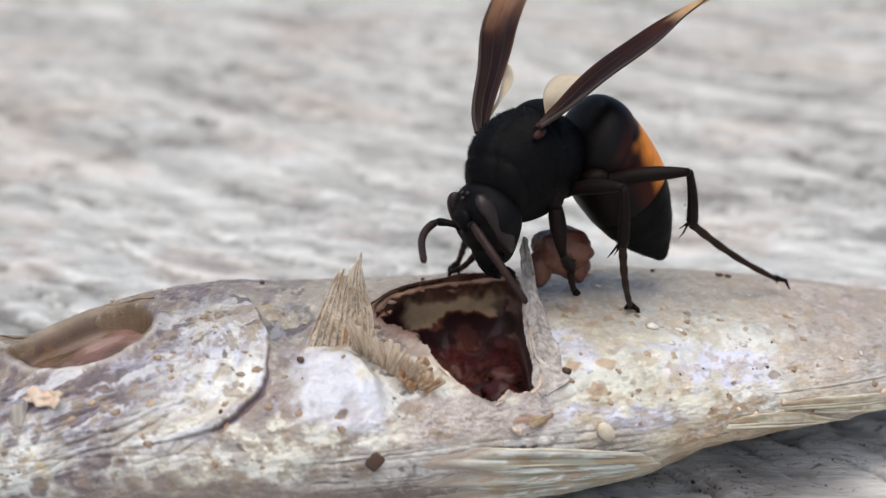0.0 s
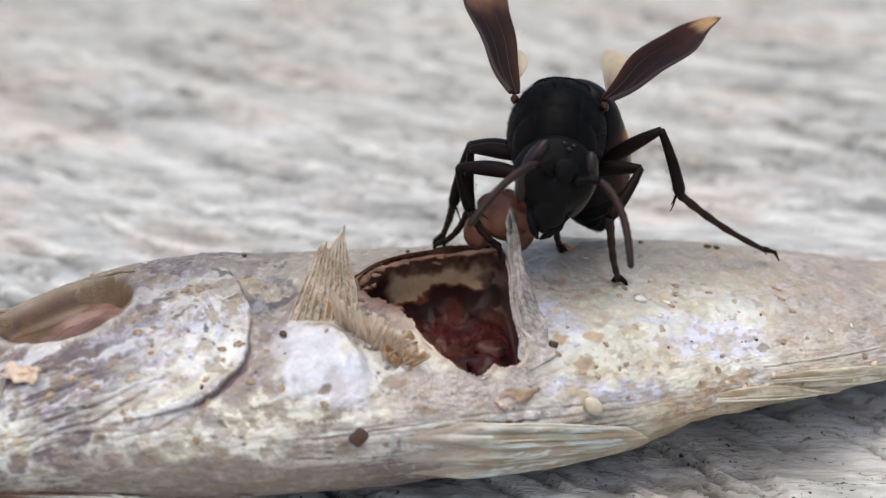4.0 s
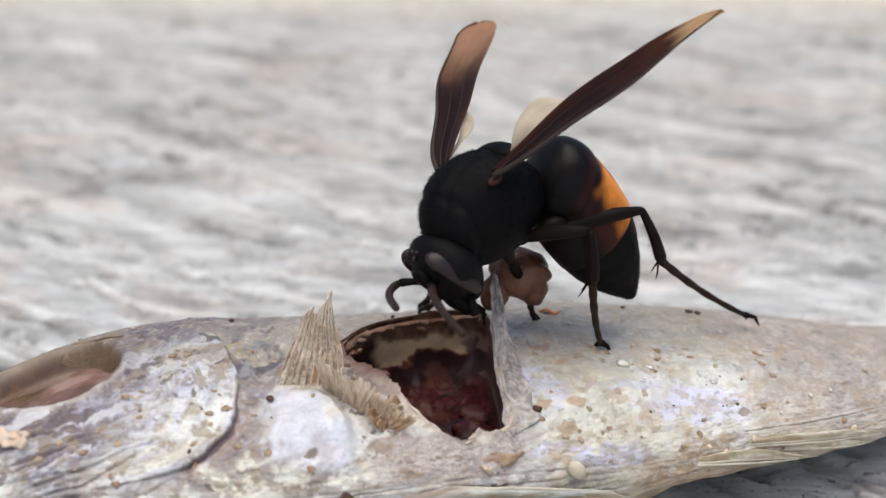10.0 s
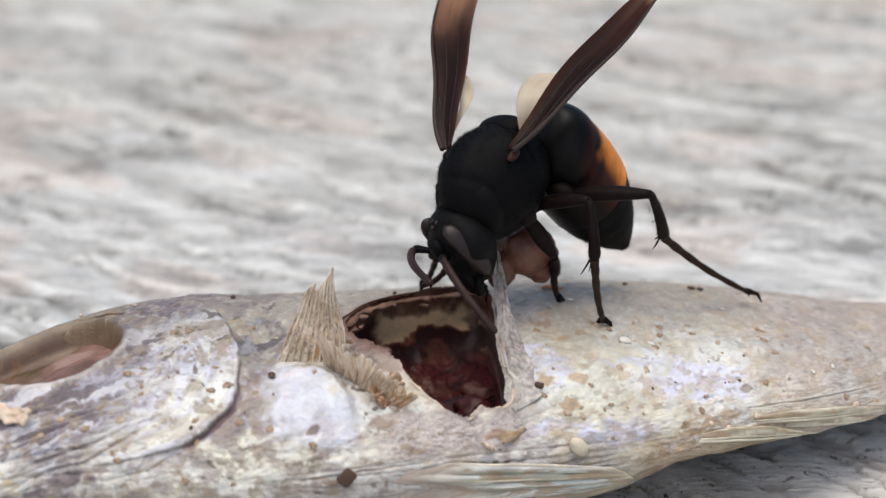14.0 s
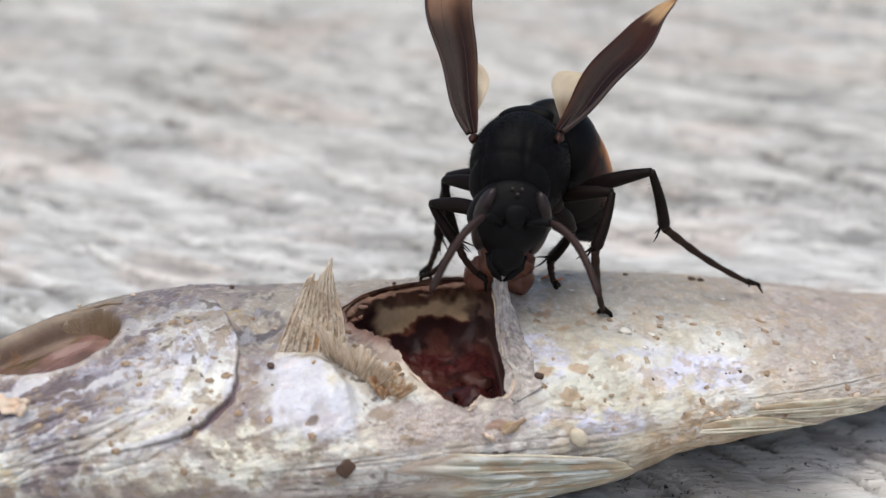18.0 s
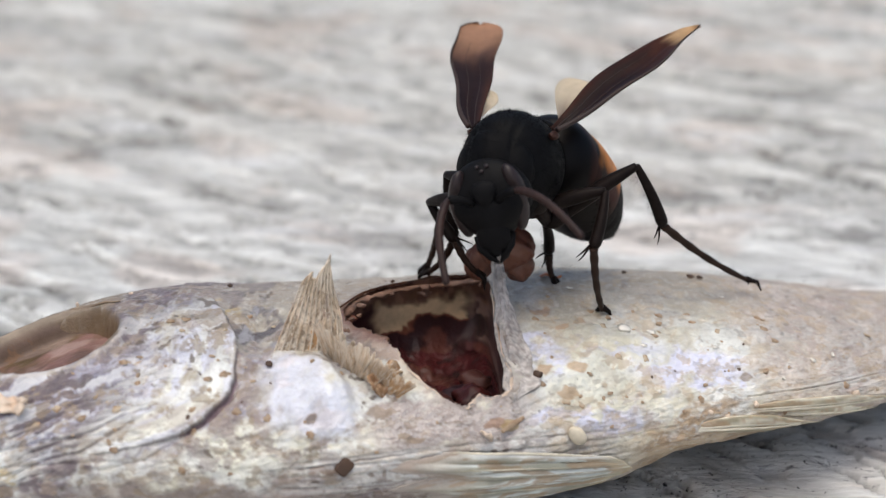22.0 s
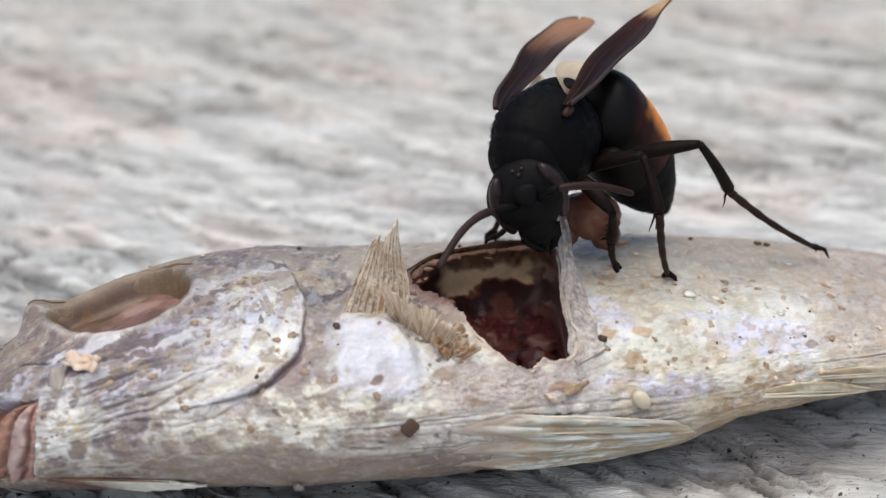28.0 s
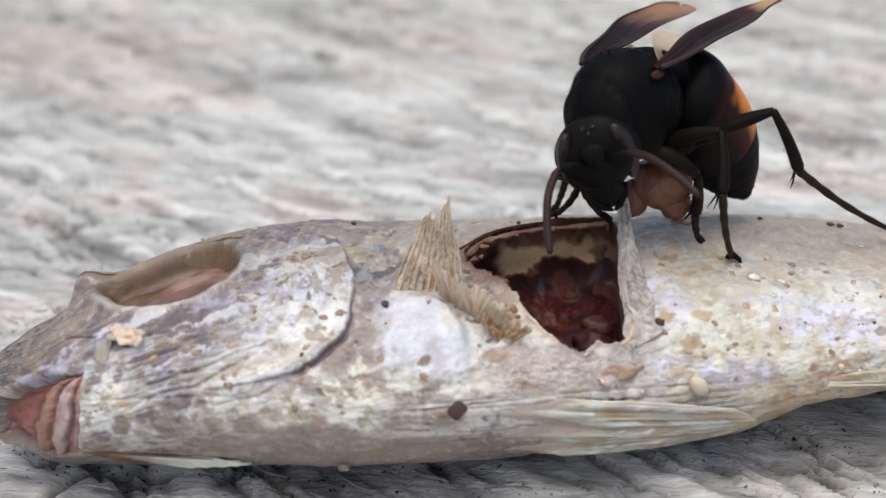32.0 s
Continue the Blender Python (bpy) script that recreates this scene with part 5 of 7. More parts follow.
    def blade(label, path, wide, bits):
        s = np.linspace(0, 1, 40)
        u = s * (len(path) - 1)
        q = [np.interp(u, range(len(path)), [w[k] for w in path]) for k in range(3)]
        shape = np.sin(np.pi * np.minimum(0.5, 0.12 + 0.9 * s)) * (1 - smooth(0.45, 1.0, s)**1.5) + 0.03
        sv, jv = np.meshgrid(s, np.arange(14) / 14, indexing="ij")
        n1, n2 = cloud(sv * 3, np.sin(jv * 6.28) * 4 + np.cos(jv * 6.28) + wide * 50, 181, 4), cloud(sv * 9, np.sin(jv * 6.28) * 2 + wide * 90, 182, 4)
        col = painted((0.56, 0.5, 0.36), [(smooth(0.46, 0.6, n1) * 0.75, (0.76, 0.73, 0.6)), (smooth(0.46, 0.36, n1) * 0.7, (0.33, 0.3, 0.2)), (smooth(0.54, 0.64, n2) * 0.6, (0.45, 0.3, 0.17)),
                                          (smooth(0.32, 0.0, sv) * 0.85, (0.42, 0.29, 0.18)), (smooth(0.85, 1.0, sv) * 0.5, (0.8, 0.76, 0.64))])[:560]
        col = np.r_[col, col[:1], col[-1:]]
        fin = part("fin", mesh_of("fin", *tube(flank(*q), wide * shape * (1 + 0.12 * (vnoise(s * 14, 2, 7) - 0.5)), 14, 0.32, up=(0, 1, 0.35), rough=0.1, seed=3), col), M_WET_FIN, fish, label)
        for k in range(bits):
            v = (k + 0.5) / bits - 0.5
            pts = np.array(flank(*q)) + np.stack([0 * s, -0.3 * wide * shape * math.sqrt(max(1 - 3 * v * v, 0.2)) + 0.35 * 0.9 * v * wide * shape, 0.9 * v * wide * shape], -1)
            part("fin_ray", mesh_of("fin_ray", *tube(pts[:34], np.linspace(0.012, 0.005, 34), 6)), M_FIN_PALE, fin)
        return fin
    blade("folded straw-coloured anal fin", [(0.98, 178, -0.03), (1.25, 177.5, 0.03), (1.52, 179.5, 0.06), (1.85, 184, 0.08)], 0.075, 3)
    blade("long pale fin rays beside the tail", [(1.34, 171, -0.03), (1.7, 171, 0.03), (2.1, 172.5, 0.06), (2.52, 177, 0.08)], 0.06, 3)
    blade("lower pale fin ray beside the tail", [(1.55, 177, -0.02), (1.85, 178, 0.03), (2.1, 180, 0.05), (2.3, 184, 0.06)], 0.045, 2)
    n = 7
    bases = [flank(-3.45 + 0.05 * i, 200 + 2.5 * i, -0.01) for i in range(n)]
    tips = [flank(-2.45 - 0.1 * abs(i - 2), 203 + 2.2 * i, 0.02) for i in range(n)]
    fan("dark greenish gill membrane under the jaw", bases, tips, M_FIN_STRIPE, M_RIM, 0.010, 0.012, 0.004, 0.012, 0.97)
    # tail fin, beyond the far end
    bases = [flank(5.5, 60 + 30 * i, 0.0) for i in range(9)]
    tips = [np.array([7.2, 2.1 + 0.3 * i, 0.1 + 0.02 * i]) for i in range(9)]
    fan("dry tail fin", bases, tips, M_FIN_PALE, M_FIN_RAY, 0.012, 0.02, 0.006, 0.01, 0.97)
    return fish


build_fish()


# ---- the hornet ----
def turn(yaw, pitch, roll):
    """A body's axes: yaw 0 faces the viewer (-y), positive towards -x; degrees."""
    y, p, r = radians(yaw), radians(pitch), radians(roll)
    fwd = Vector((-math.sin(y), -math.cos(y), 0))
    up = Vector((0, 0, 1))
    left = up.cross(fwd)
    fwd2, up2 = math.cos(p) * fwd + math.sin(p) * up, math.cos(p) * up - math.sin(p) * fwd
    left2, up3 = math.cos(r) * left + math.sin(r) * up2, math.cos(r) * up2 - math.sin(r) * left
    return Matrix((fwd2, left2, up3)).transposed()


def posed(rot, at):
    m = rot.to_4x4()
    m.translation = Vector(at)
    return m


def aimed(at, way, up):
    """A pose at a place whose x axis runs along way, z near up."""
    x = Vector(way).normalized()
    y = Vector(up).cross(x).normalized()
    return posed(Matrix((x, y, x.cross(y))).transposed(), at)


BODY = [
    (0, (-0.329, -1.047, 2.166), (44.7, -16.8, 15.3)),
    (1, (-0.280, -1.048, 2.142), (43.5, -14.8, 13.1)),
    (2, (-0.285, -0.963, 2.126), (40.6, -10.4, 12.1)),
    (2.5, (-0.269, -1.021, 2.148), (26.7, -16.8, 14.6)),
    (3, (-0.159, -1.057, 2.145), (15.2, -2.8, 2.6)),
    (4, (-0.032, -1.043, 2.162), (4.6, 5.1, -2.8)),
    (4.5, (-0.031, -1.084, 2.060), (12.8, -6.3, -4.5)),
    (6.5, (-0.174, -1.140, 2.218), (24.7, 0.4, 4.8)),
    (7, (-0.285, -1.078, 2.149), (31.4, 1.2, 10.0)),
    (8, (-0.261, -1.081, 2.193), (32.0, 18.7, 14.5)),
    (9, (-0.373, -1.053, 2.228), (52.8, 0.5, 8.4)),
    (10, (-0.414, -1.255, 2.187), (50.3, -16.2, 11.2)),
    (11, (-0.396, -1.133, 2.098), (42.5, -18.9, 12.4)),
    (12, (-0.395, -1.187, 2.160), (44.0, -20.5, 13.6)),
    (13, (-0.386, -1.095, 2.148), (41.9, -16.4, 15.1)),
    (14, (-0.350, -1.044, 2.139), (38.5, -20.0, 11.0)),
    (14.5, (-0.342, -1.028, 2.215), (36.8, -12.6, 16.0)),
    (16.5, (-0.239, -1.035, 2.258), (36.6, -7.5, 13.6)),
    (17, (-0.261, -1.072, 2.216), (28.7, -3.2, 10.4)),
    (18, (-0.178, -1.087, 2.175), (16.3, -5.2, 5.8)),
    (19, (-0.210, -1.087, 2.176), (20.4, -2.3, 7.3)),
    (20, (-0.242, -1.061, 2.141), (23.2, 8.2, 6.7)),
    (21, (-0.217, -1.098, 2.176), (19.9, 16.9, 6.3)),
    (22, (-0.214, -1.073, 2.158), (26.1, 15.6, 5.6)),
    (23, (-0.256, -1.072, 2.227), (34.7, 15.0, 12.2)),
    (23.5, (-0.342, -1.029, 2.260), (50.5, 9.3, 16.6)),
    (24, (-0.308, -1.068, 2.267), (58.5, 3.5, 14.7)),
    (24.5, (-0.204, -1.067, 2.281), (47.5, 0.3, 3.1)),
    (25, (-0.278, -1.132, 2.239), (45.0, -4.3, 8.9)),
    (25.5, (-0.334, -1.072, 2.122), (34.6, -13.8, 13.5)),
    (27.5, (-0.437, -1.019, 2.133), (38.8, -15.6, 14.5)),
    (28, (-0.434, -1.012, 2.081), (34.5, -13.7, 13.6)),
    (28.5, (-0.334, -1.005, 1.988), (42.9, -7.1, 2.2)),
    (29, (-0.475, -0.983, 2.083), (35.4, -10.5, 23.4)),
    (29.5, (-0.494, -1.044, 2.059), (30.5, -9.0, 34.2)),
    (30, (-0.317, -1.014, 2.124), (26.7, -1.9, 17.1)),
    (30.5, (-0.280, -0.978, 2.154), (20.4, -0.0, 11.5)),
    (31, (-0.292, -0.955, 2.113), (32.6, 0.7, 18.2)),
    (31.5, (-0.266, -0.960, 2.057), (21.0, -3.0, 6.5)),
    (32, (-0.314, -0.961, 2.138), (36.4, 1.1, 8.6)),
]
GASTER = [
    (0, 70.3, 6.9),
    (1, 62.9, 7.5),
    (2, 58.2, 1.5),
    (2.5, 68.5, 7.0),
    (3, 53.7, 17.3),
    (4, 46.0, 25.1),
    (4.5, 32.3, 18.2),
    (6.5, 45.5, 11.9),
    (7, 41.2, 6.6),
    (8, 26.7, 4.6),
    (9, 44.4, 5.7),
    (10, 64.8, 7.3),
    (11, 68.2, 8.6),
    (12, 73.0, 6.0),
    (13, 63.3, 9.8),
    (14, 64.6, 7.7),
    (14.5, 68.9, 6.9),
    (16.5, 59.9, 4.0),
    (17, 52.8, 7.6),
    (18, 51.5, 11.8),
    (19, 54.0, 10.2),
    (20, 36.4, 10.1),
    (21, 24.7, 12.0),
    (22, 20.2, 8.0),
    (23, 32.2, 7.1),
    (23.5, 28.3, 2.9),
    (24, 44.5, -1.4),
    (24.5, 39.3, 0.8),
    (25, 52.7, 2.9),
    (25.5, 55.8, 1.6),
    (27.5, 60.8, -3.6),
    (28, 59.6, -0.6),
    (28.5, 50.5, -1.7),
    (29, 52.6, 1.6),
    (29.5, 64.6, 2.6),
    (30, 49.8, 5.6),
    (30.5, 44.3, 13.1),
    (31, 43.0, 2.1),
    (31.5, 44.3, 16.0),
    (32, 45.5, 3.0),
]
WINGS_LEFT = [
    (0, 3.1, 4.5),
    (1, -1.5, 4.1),
    (2, 12.3, 7.5),
    (2.5, 27.4, 17.3),
    (3, 26.3, 20.1),
    (4, 26.6, 13.7),
    (4.5, 24.3, 18.2),
    (6.5, 15.8, 14.1),
    (7, 18.8, 17.9),
    (8, 24.3, 23.4),
    (9, 23.4, 16.4),
    (10, 39.0, 18.5),
    (11, 24.7, 16.8),
    (12, 22.8, 12.3),
    (13, 8.8, 12.7),
    (14, 17.9, 16.3),
    (14.5, 8.7, 11.2),
    (16.5, 5.8, 11.7),
    (17, 20.5, 17.6),
    (18, 16.7, 14.2),
    (19, 16.3, 15.2),
    (20, 18.1, 26.4),
    (21, 21.2, 27.7),
    (22, 17.8, 28.1),
    (23, 16.6, 21.8),
    (23.5, 18.5, 20.7),
    (24, 32.2, 11.0),
    (24.5, 33.0, 11.1),
    (25, 28.8, 14.0),
    (25.5, 15.5, 10.9),
    (27.5, -6.3, 2.7),
    (28, -8.5, 1.3),
    (28.5, 9.7, 13.3),
    (29, 3.5, 15.6),
    (29.5, 3.5, 12.3),
    (30, 11.1, 14.7),
    (30.5, 20.0, 7.8),
    (31, 12.3, 4.8),
    (31.5, 6.8, 11.6),
    (32, -7.0, 5.7),
]
WINGS_RIGHT = [
    (0, 24.5, 26.2),
    (1, 25.6, 25.2),
    (2, 26.4, 31.9),
    (2.5, 23.0, 26.6),
    (3, 18.3, 29.2),
    (4, 17.2, 22.8),
    (4.5, 24.2, 23.9),
    (6.5, 36.1, 12.9),
    (7, 32.1, 19.3),
    (8, 29.5, 31.0),
    (9, 40.3, 5.1),
    (10, 36.9, 18.8),
    (11, 32.5, 19.9),
    (12, 31.8, 17.4),
    (13, 28.4, 23.9),
    (14, 24.3, 27.3),
    (14.5, 14.6, 16.3),
    (16.5, 14.3, 16.8),
    (17, 22.5, 29.3),
    (18, 21.9, 34.6),
    (19, 21.8, 19.0),
    (20, 24.3, 28.8),
    (21, 21.4, 31.0),
    (22, 25.5, 28.4),
    (23, 29.5, 21.2),
    (23.5, 25.5, 13.2),
    (24, 25.6, 0.7),
    (24.5, 23.5, 0.3),
    (25, 34.8, 9.6),
    (25.5, 40.9, 11.7),
    (27.5, 18.0, -2.8),
    (28, 17.0, 0.0),
    (28.5, 23.6, 14.6),
    (29, 13.5, 18.3),
    (29.5, 13.3, 16.3),
    (30, 17.3, 17.2),
    (30.5, 20.8, 14.8),
    (31, 14.3, 9.6),
    (31.5, 17.6, 12.1),
    (32, 15.8, 4.9),
]
HEAD = [
    (0, (49.9, -18.4, 12.9)),
    (1, (45.9, -3.5, 15.8)),
    (2, (43.5, -5.9, 13.8)),
    (2.5, (18.1, -3.1, 8.1)),
    (3, (-12.9, -8.4, -12.1)),
    (4, (-12.3, 2.7, -17.7)),
    (4.5, (12.6, 8.9, -13.2)),
    (6.5, (16.6, 11.7, 18.6)),
    (7, (19.5, 7.5, 22.6)),
    (8, (-0.6, -0.4, 9.3)),
    (9, (51.3, -20.3, 18.2)),
    (10, (46.2, -41.7, 17.0)),
    (11, (45.7, -39.9, 9.0)),
    (12, (52.7, -41.6, 11.0)),
    (13, (50.5, -35.8, 13.6)),
    (14, (56.4, -32.8, 9.4)),
    (14.5, (50.7, -17.8, 15.0)),
    (16.5, (38.2, -6.5, 23.1)),
    (17, (22.6, -3.0, 21.3)),
    (18, (-8.0, -4.5, -7.1)),
    (19, (2.1, 6.1, 0.9)),
    (20, (0.8, -16.2, 5.8)),
    (21, (0.2, -6.9, 5.1)),
    (22, (8.8, 1.3, 12.3)),
    (23, (12.1, 4.3, 13.2)),
    (23.5, (47.4, -24.7, 16.4)),
    (24, (62.0, -17.9, 25.6)),
    (24.5, (42.0, -20.2, 14.7)),
    (25, (29.0, -24.2, 28.4)),
    (25.5, (15.0, -14.6, 38.3)),
    (27.5, (0.9, -9.7, 37.2)),
    (28, (-6.3, -7.8, 21.1)),
    (28.5, (14.4, -8.8, 33.3)),
    (29, (22.5, -18.7, 61.2)),
    (29.5, (19.4, -20.8, 46.9)),
    (30, (16.7, -5.0, 26.4)),
    (30.5, (6.0, -2.4, 15.6)),
    (31, (26.7, -4.5, 20.6)),
    (31.5, (1.1, -7.3, 10.4)),
    (32, (-3.0, -14.7, 16.8)),
]
FEELER_LEFT = [
    (0, (0.115, 0.598, -0.793)),
    (1, (-0.100, 0.776, -0.623)),
    (2, (-0.039, 0.555, -0.831)),
    (2.5, (0.034, 0.657, -0.753)),
    (3, (0.130, 0.737, -0.663)),
    (4, (0.701, 0.344, -0.624)),
    (4.5, (0.629, 0.440, -0.641)),
    (6.5, (0.237, 0.670, -0.703)),
    (7, (0.127, 0.683, -0.719)),
    (8, (0.738, 0.265, -0.620)),
    (9, (0.377, 0.650, -0.660)),
    (10, (0.399, 0.909, -0.120)),
    (11, (0.301, 0.954, -0.019)),
    (12, (0.307, 0.951, -0.038)),
    (13, (0.375, 0.830, -0.413)),
    (14, (0.200, 0.724, -0.661)),
    (14.5, (0.215, 0.710, -0.671)),
    (16.5, (0.268, 0.651, -0.710)),
    (17, (0.279, 0.636, -0.720)),
    (18, (0.831, 0.401, -0.384)),
    (19, (0.532, 0.761, -0.371)),
    (20, (0.912, 0.300, -0.280)),
    (21, (0.806, 0.390, -0.446)),
    (22, (0.616, 0.675, -0.406)),
    (23, (0.553, 0.447, -0.703)),
    (23.5, (0.331, 0.493, -0.804)),
    (24, (0.134, 0.440, -0.888)),
    (24.5, (0.349, 0.686, -0.638)),
    (25, (0.580, 0.757, -0.301)),
    (25.5, (0.409, 0.843, -0.349)),
    (27.5, (-0.295, 0.792, -0.534)),
    (28, (-0.433, 0.691, -0.578)),
    (28.5, (0.147, 0.810, -0.568)),
    (29, (0.655, 0.505, -0.562)),
    (29.5, (0.622, 0.536, -0.570)),
    (30, (0.588, 0.565, -0.579)),
    (30.5, (0.558, 0.621, -0.550)),
    (31, (0.522, 0.676, -0.520)),
    (31.5, (0.638, 0.679, -0.364)),
    (32, (0.736, 0.647, -0.199)),
]
FEELER_RIGHT = [
    (0, (0.700, 0.714, -0.030)),
    (1, (0.593, 0.723, -0.355)),
    (2, (0.548, 0.693, -0.468)),
    (2.5, (0.900, 0.025, -0.434)),
    (3, (0.614, -0.679, -0.403)),
    (4, (0.441, -0.588, -0.678)),
    (4.5, (0.486, -0.509, -0.710)),
    (6.5, (0.534, -0.190, -0.824)),
    (7, (0.515, -0.118, -0.849)),
    (8, (0.795, 0.018, -0.606)),
    (9, (0.276, 0.594, -0.756)),
    (10, (0.452, 0.851, 0.266)),
    (11, (0.326, 0.864, 0.385)),
    (12, (0.176, 0.982, 0.065)),
    (13, (0.379, 0.917, 0.121)),
    (14, (0.324, 0.946, 0.013)),
    (14.5, (0.468, 0.873, -0.137)),
    (16.5, (0.663, 0.308, -0.682)),
    (17, (0.593, 0.165, -0.788)),
    (18, (0.623, -0.522, -0.582)),
    (19, (0.576, -0.716, -0.394)),
    (20, (0.966, 0.046, -0.255)),
    (21, (0.832, -0.077, -0.549)),
    (22, (0.767, -0.007, -0.641)),
    (23, (0.572, -0.000, -0.820)),
    (23.5, (0.279, 0.073, -0.957)),
    (24, (-0.014, -0.033, -0.999)),
    (24.5, (0.365, 0.194, -0.910)),
    (25, (0.696, 0.322, -0.642)),
    (25.5, (0.812, 0.200, -0.548)),
    (27.5, (0.860, -0.494, -0.124)),
    (28, (0.757, -0.654, -0.014)),
    (28.5, (0.839, -0.179, -0.514)),
    (29, (0.438, 0.124, -0.890)),
    (29.5, (0.430, 0.021, -0.902)),
    (30, (0.400, -0.071, -0.914)),
    (30.5, (0.668, -0.112, -0.735)),
    (31, (0.862, -0.144, -0.487)),
    (31.5, (0.893, -0.163, -0.420)),
    (32, (0.918, -0.182, -0.352)),
]
MORSEL = [
    (0, -0.066, -0.800, 1.431, 0),
    (1, -0.124, -0.800, 1.465, 0),
    (2, -0.127, -0.800, 1.474, 0),
    (3, -0.284, -0.800, 1.421, -25),
    (4, -0.368, -0.800, 1.479, -25),
    (7, -0.271, -0.800, 1.487, -25),
    (8, -0.283, -0.800, 1.478, -25),
    (9, -0.154, -0.800, 1.567, 0),
    (10, -0.154, -0.800, 1.535, 0),
    (11, -0.108, -0.800, 1.495, 0),
    (12, -0.147, -0.800, 1.452, 0),
    (13, -0.061, -0.800, 1.469, 0),
    (14, -0.121, -0.800, 1.529, 0),
    (17, -0.216, -0.800, 1.408, -25),
    (18, -0.271, -0.800, 1.392, -25),
    (19, -0.286, -0.800, 1.455, -25),
    (20, -0.348, -0.800, 1.445, -25),
    (21, -0.312, -0.800, 1.460, -25),
    (22, -0.263, -0.800, 1.470, -25),
    (23, -0.290, -0.800, 1.471, -25),
    (24, -0.296, -0.800, 1.520, 0),
    (25, -0.094, -0.800, 1.500, 0),
    (28, -0.130, -0.800, 1.453, -25),
    (29, -0.146, -0.800, 1.491, -25),
    (30, -0.115, -0.800, 1.504, -25),
    (31, -0.094, -0.800, 1.500, 0),
    (32, -0.088, -0.800, 1.522, -25),
]
# where the left forefoot stands on the skin
FORE_FOOT = [
    (0, 0.04, -0.90, 1.18),
    (1, 0.22, -0.71, 1.17),
    (2, 0.15, -0.63, 1.18),
    (3, 0.09, -0.65, 1.18),
    (4, 0.04, -0.57, 1.18),
    (7, 0.07, -0.75, 1.18),
    (8, 0.06, -0.71, 1.18),
    (9, -0.06, -0.74, 1.19),
    (10, -0.03, -0.66, 1.18),
    (11, 0.12, -0.92, 1.18),
    (12, 0.08, -0.95, 1.18),
    (13, 0.03, -1.08, 1.18),
    (14, 0.12, -0.73, 1.18),
    (17, 0.06, -0.69, 1.18),
    (18, 0.10, -0.65, 1.18),
    (19, 0.07, -0.59, 1.18),
    (20, 0.04, -0.64, 1.18),
    (21, 0.04, -0.60, 1.18),
    (22, 0.10, -0.60, 1.18),
    (23, 0.05, -0.52, 1.17),
    (24, -0.04, -0.45, 1.17),
    (25, 0.03, -0.55, 1.18),
    (28, 0.06, -1.00, 1.18),
    (29, 0.12, -0.98, 1.18),
    (30, 0.13, -0.82, 1.18),
    (31, 0.11, -0.76, 1.18),
    (32, 0.20, -0.85, 1.17),
]

WING_L, WING_R = (0.012, 0.3, 0.222), (0.012, -0.3, 0.222)
NECK, WAIST = (0.321, 0.0, -0.117), (-0.381, 0.0, -0.059)
ELBOW = (0.352, 0.21, 0.018)  # where the left antenna bends, in the head's space
# hip in the body, ankle and foot on the fish, lengths of femur and tibia, the way the knee points
LEGS = {
    "fore_left": ((0.02, 0.17, -0.26), (0, 0, 0), (0, 0, 0.2), 0.36, 0.46, (0.6, 0.8, 0.9)),
    "mid_left": ((-0.117, 0.135, -0.288), (0.305, -1.35, 1.7), (0.4, -1.073, 1.167), 0.46, 0.385, (-0.413, 0.767, 0.892)),
    "hind_left": ((-0.33, 0.22, -0.33), (0.805, -0.816, 1.677), (1.485, -0.374, 1.127), 0.595, 0.512, (0.335, 0.281, 0.894)),
    "fore_right": ((0.207, -0.163, -0.251), (-0.581, -0.983, 1.605), (-0.42, -0.97, 1.36), 0.506, 0.312, (-0.262, 0.708, 0.175)),
    "mid_right": ((0.0, -0.184, -0.183), (-0.596, -0.71, 1.52), (-0.78, -0.545, 1.208), 0.434, 0.46, (-0.293, 0.882, 0.621)),
    "hind_right": ((-0.25, -0.18, -0.2), (-0.72, -0.31, 1.4), (-0.8, -0.2, 1.12), 0.63, 0.47, (-0.43, 0.3, 0.86)),
}
FORE_ANKLE = (-0.04, 0.02, 0.195)  # from the left forefoot up to its ankle
GASTER_AT = [-0.02, 0.0, 0.04, 0.12, 0.25, 0.42, 0.6, 0.78, 0.94, 1.08, 1.15, 1.168]
GASTER_TOP = [0.03, 0.2, 0.32, 0.42, 0.465, 0.455, 0.405, 0.32, 0.22, 0.1, 0.025, -0.005]
GASTER_LOW = [-0.05, -0.07, -0.09, -0.13, -0.17, -0.2, -0.205, -0.185, -0.14, -0.075, -0.035, -0.012]


def gaster_ring(s):
    """Half height and middle of the abdomen, s behind the waist."""
    top, low = float(curve(GASTER_AT, GASTER_TOP, s)), float(curve(GASTER_AT, GASTER_LOW, s))
    return (top - low) / 2, np.array([-s, 0, (top + low) / 2])


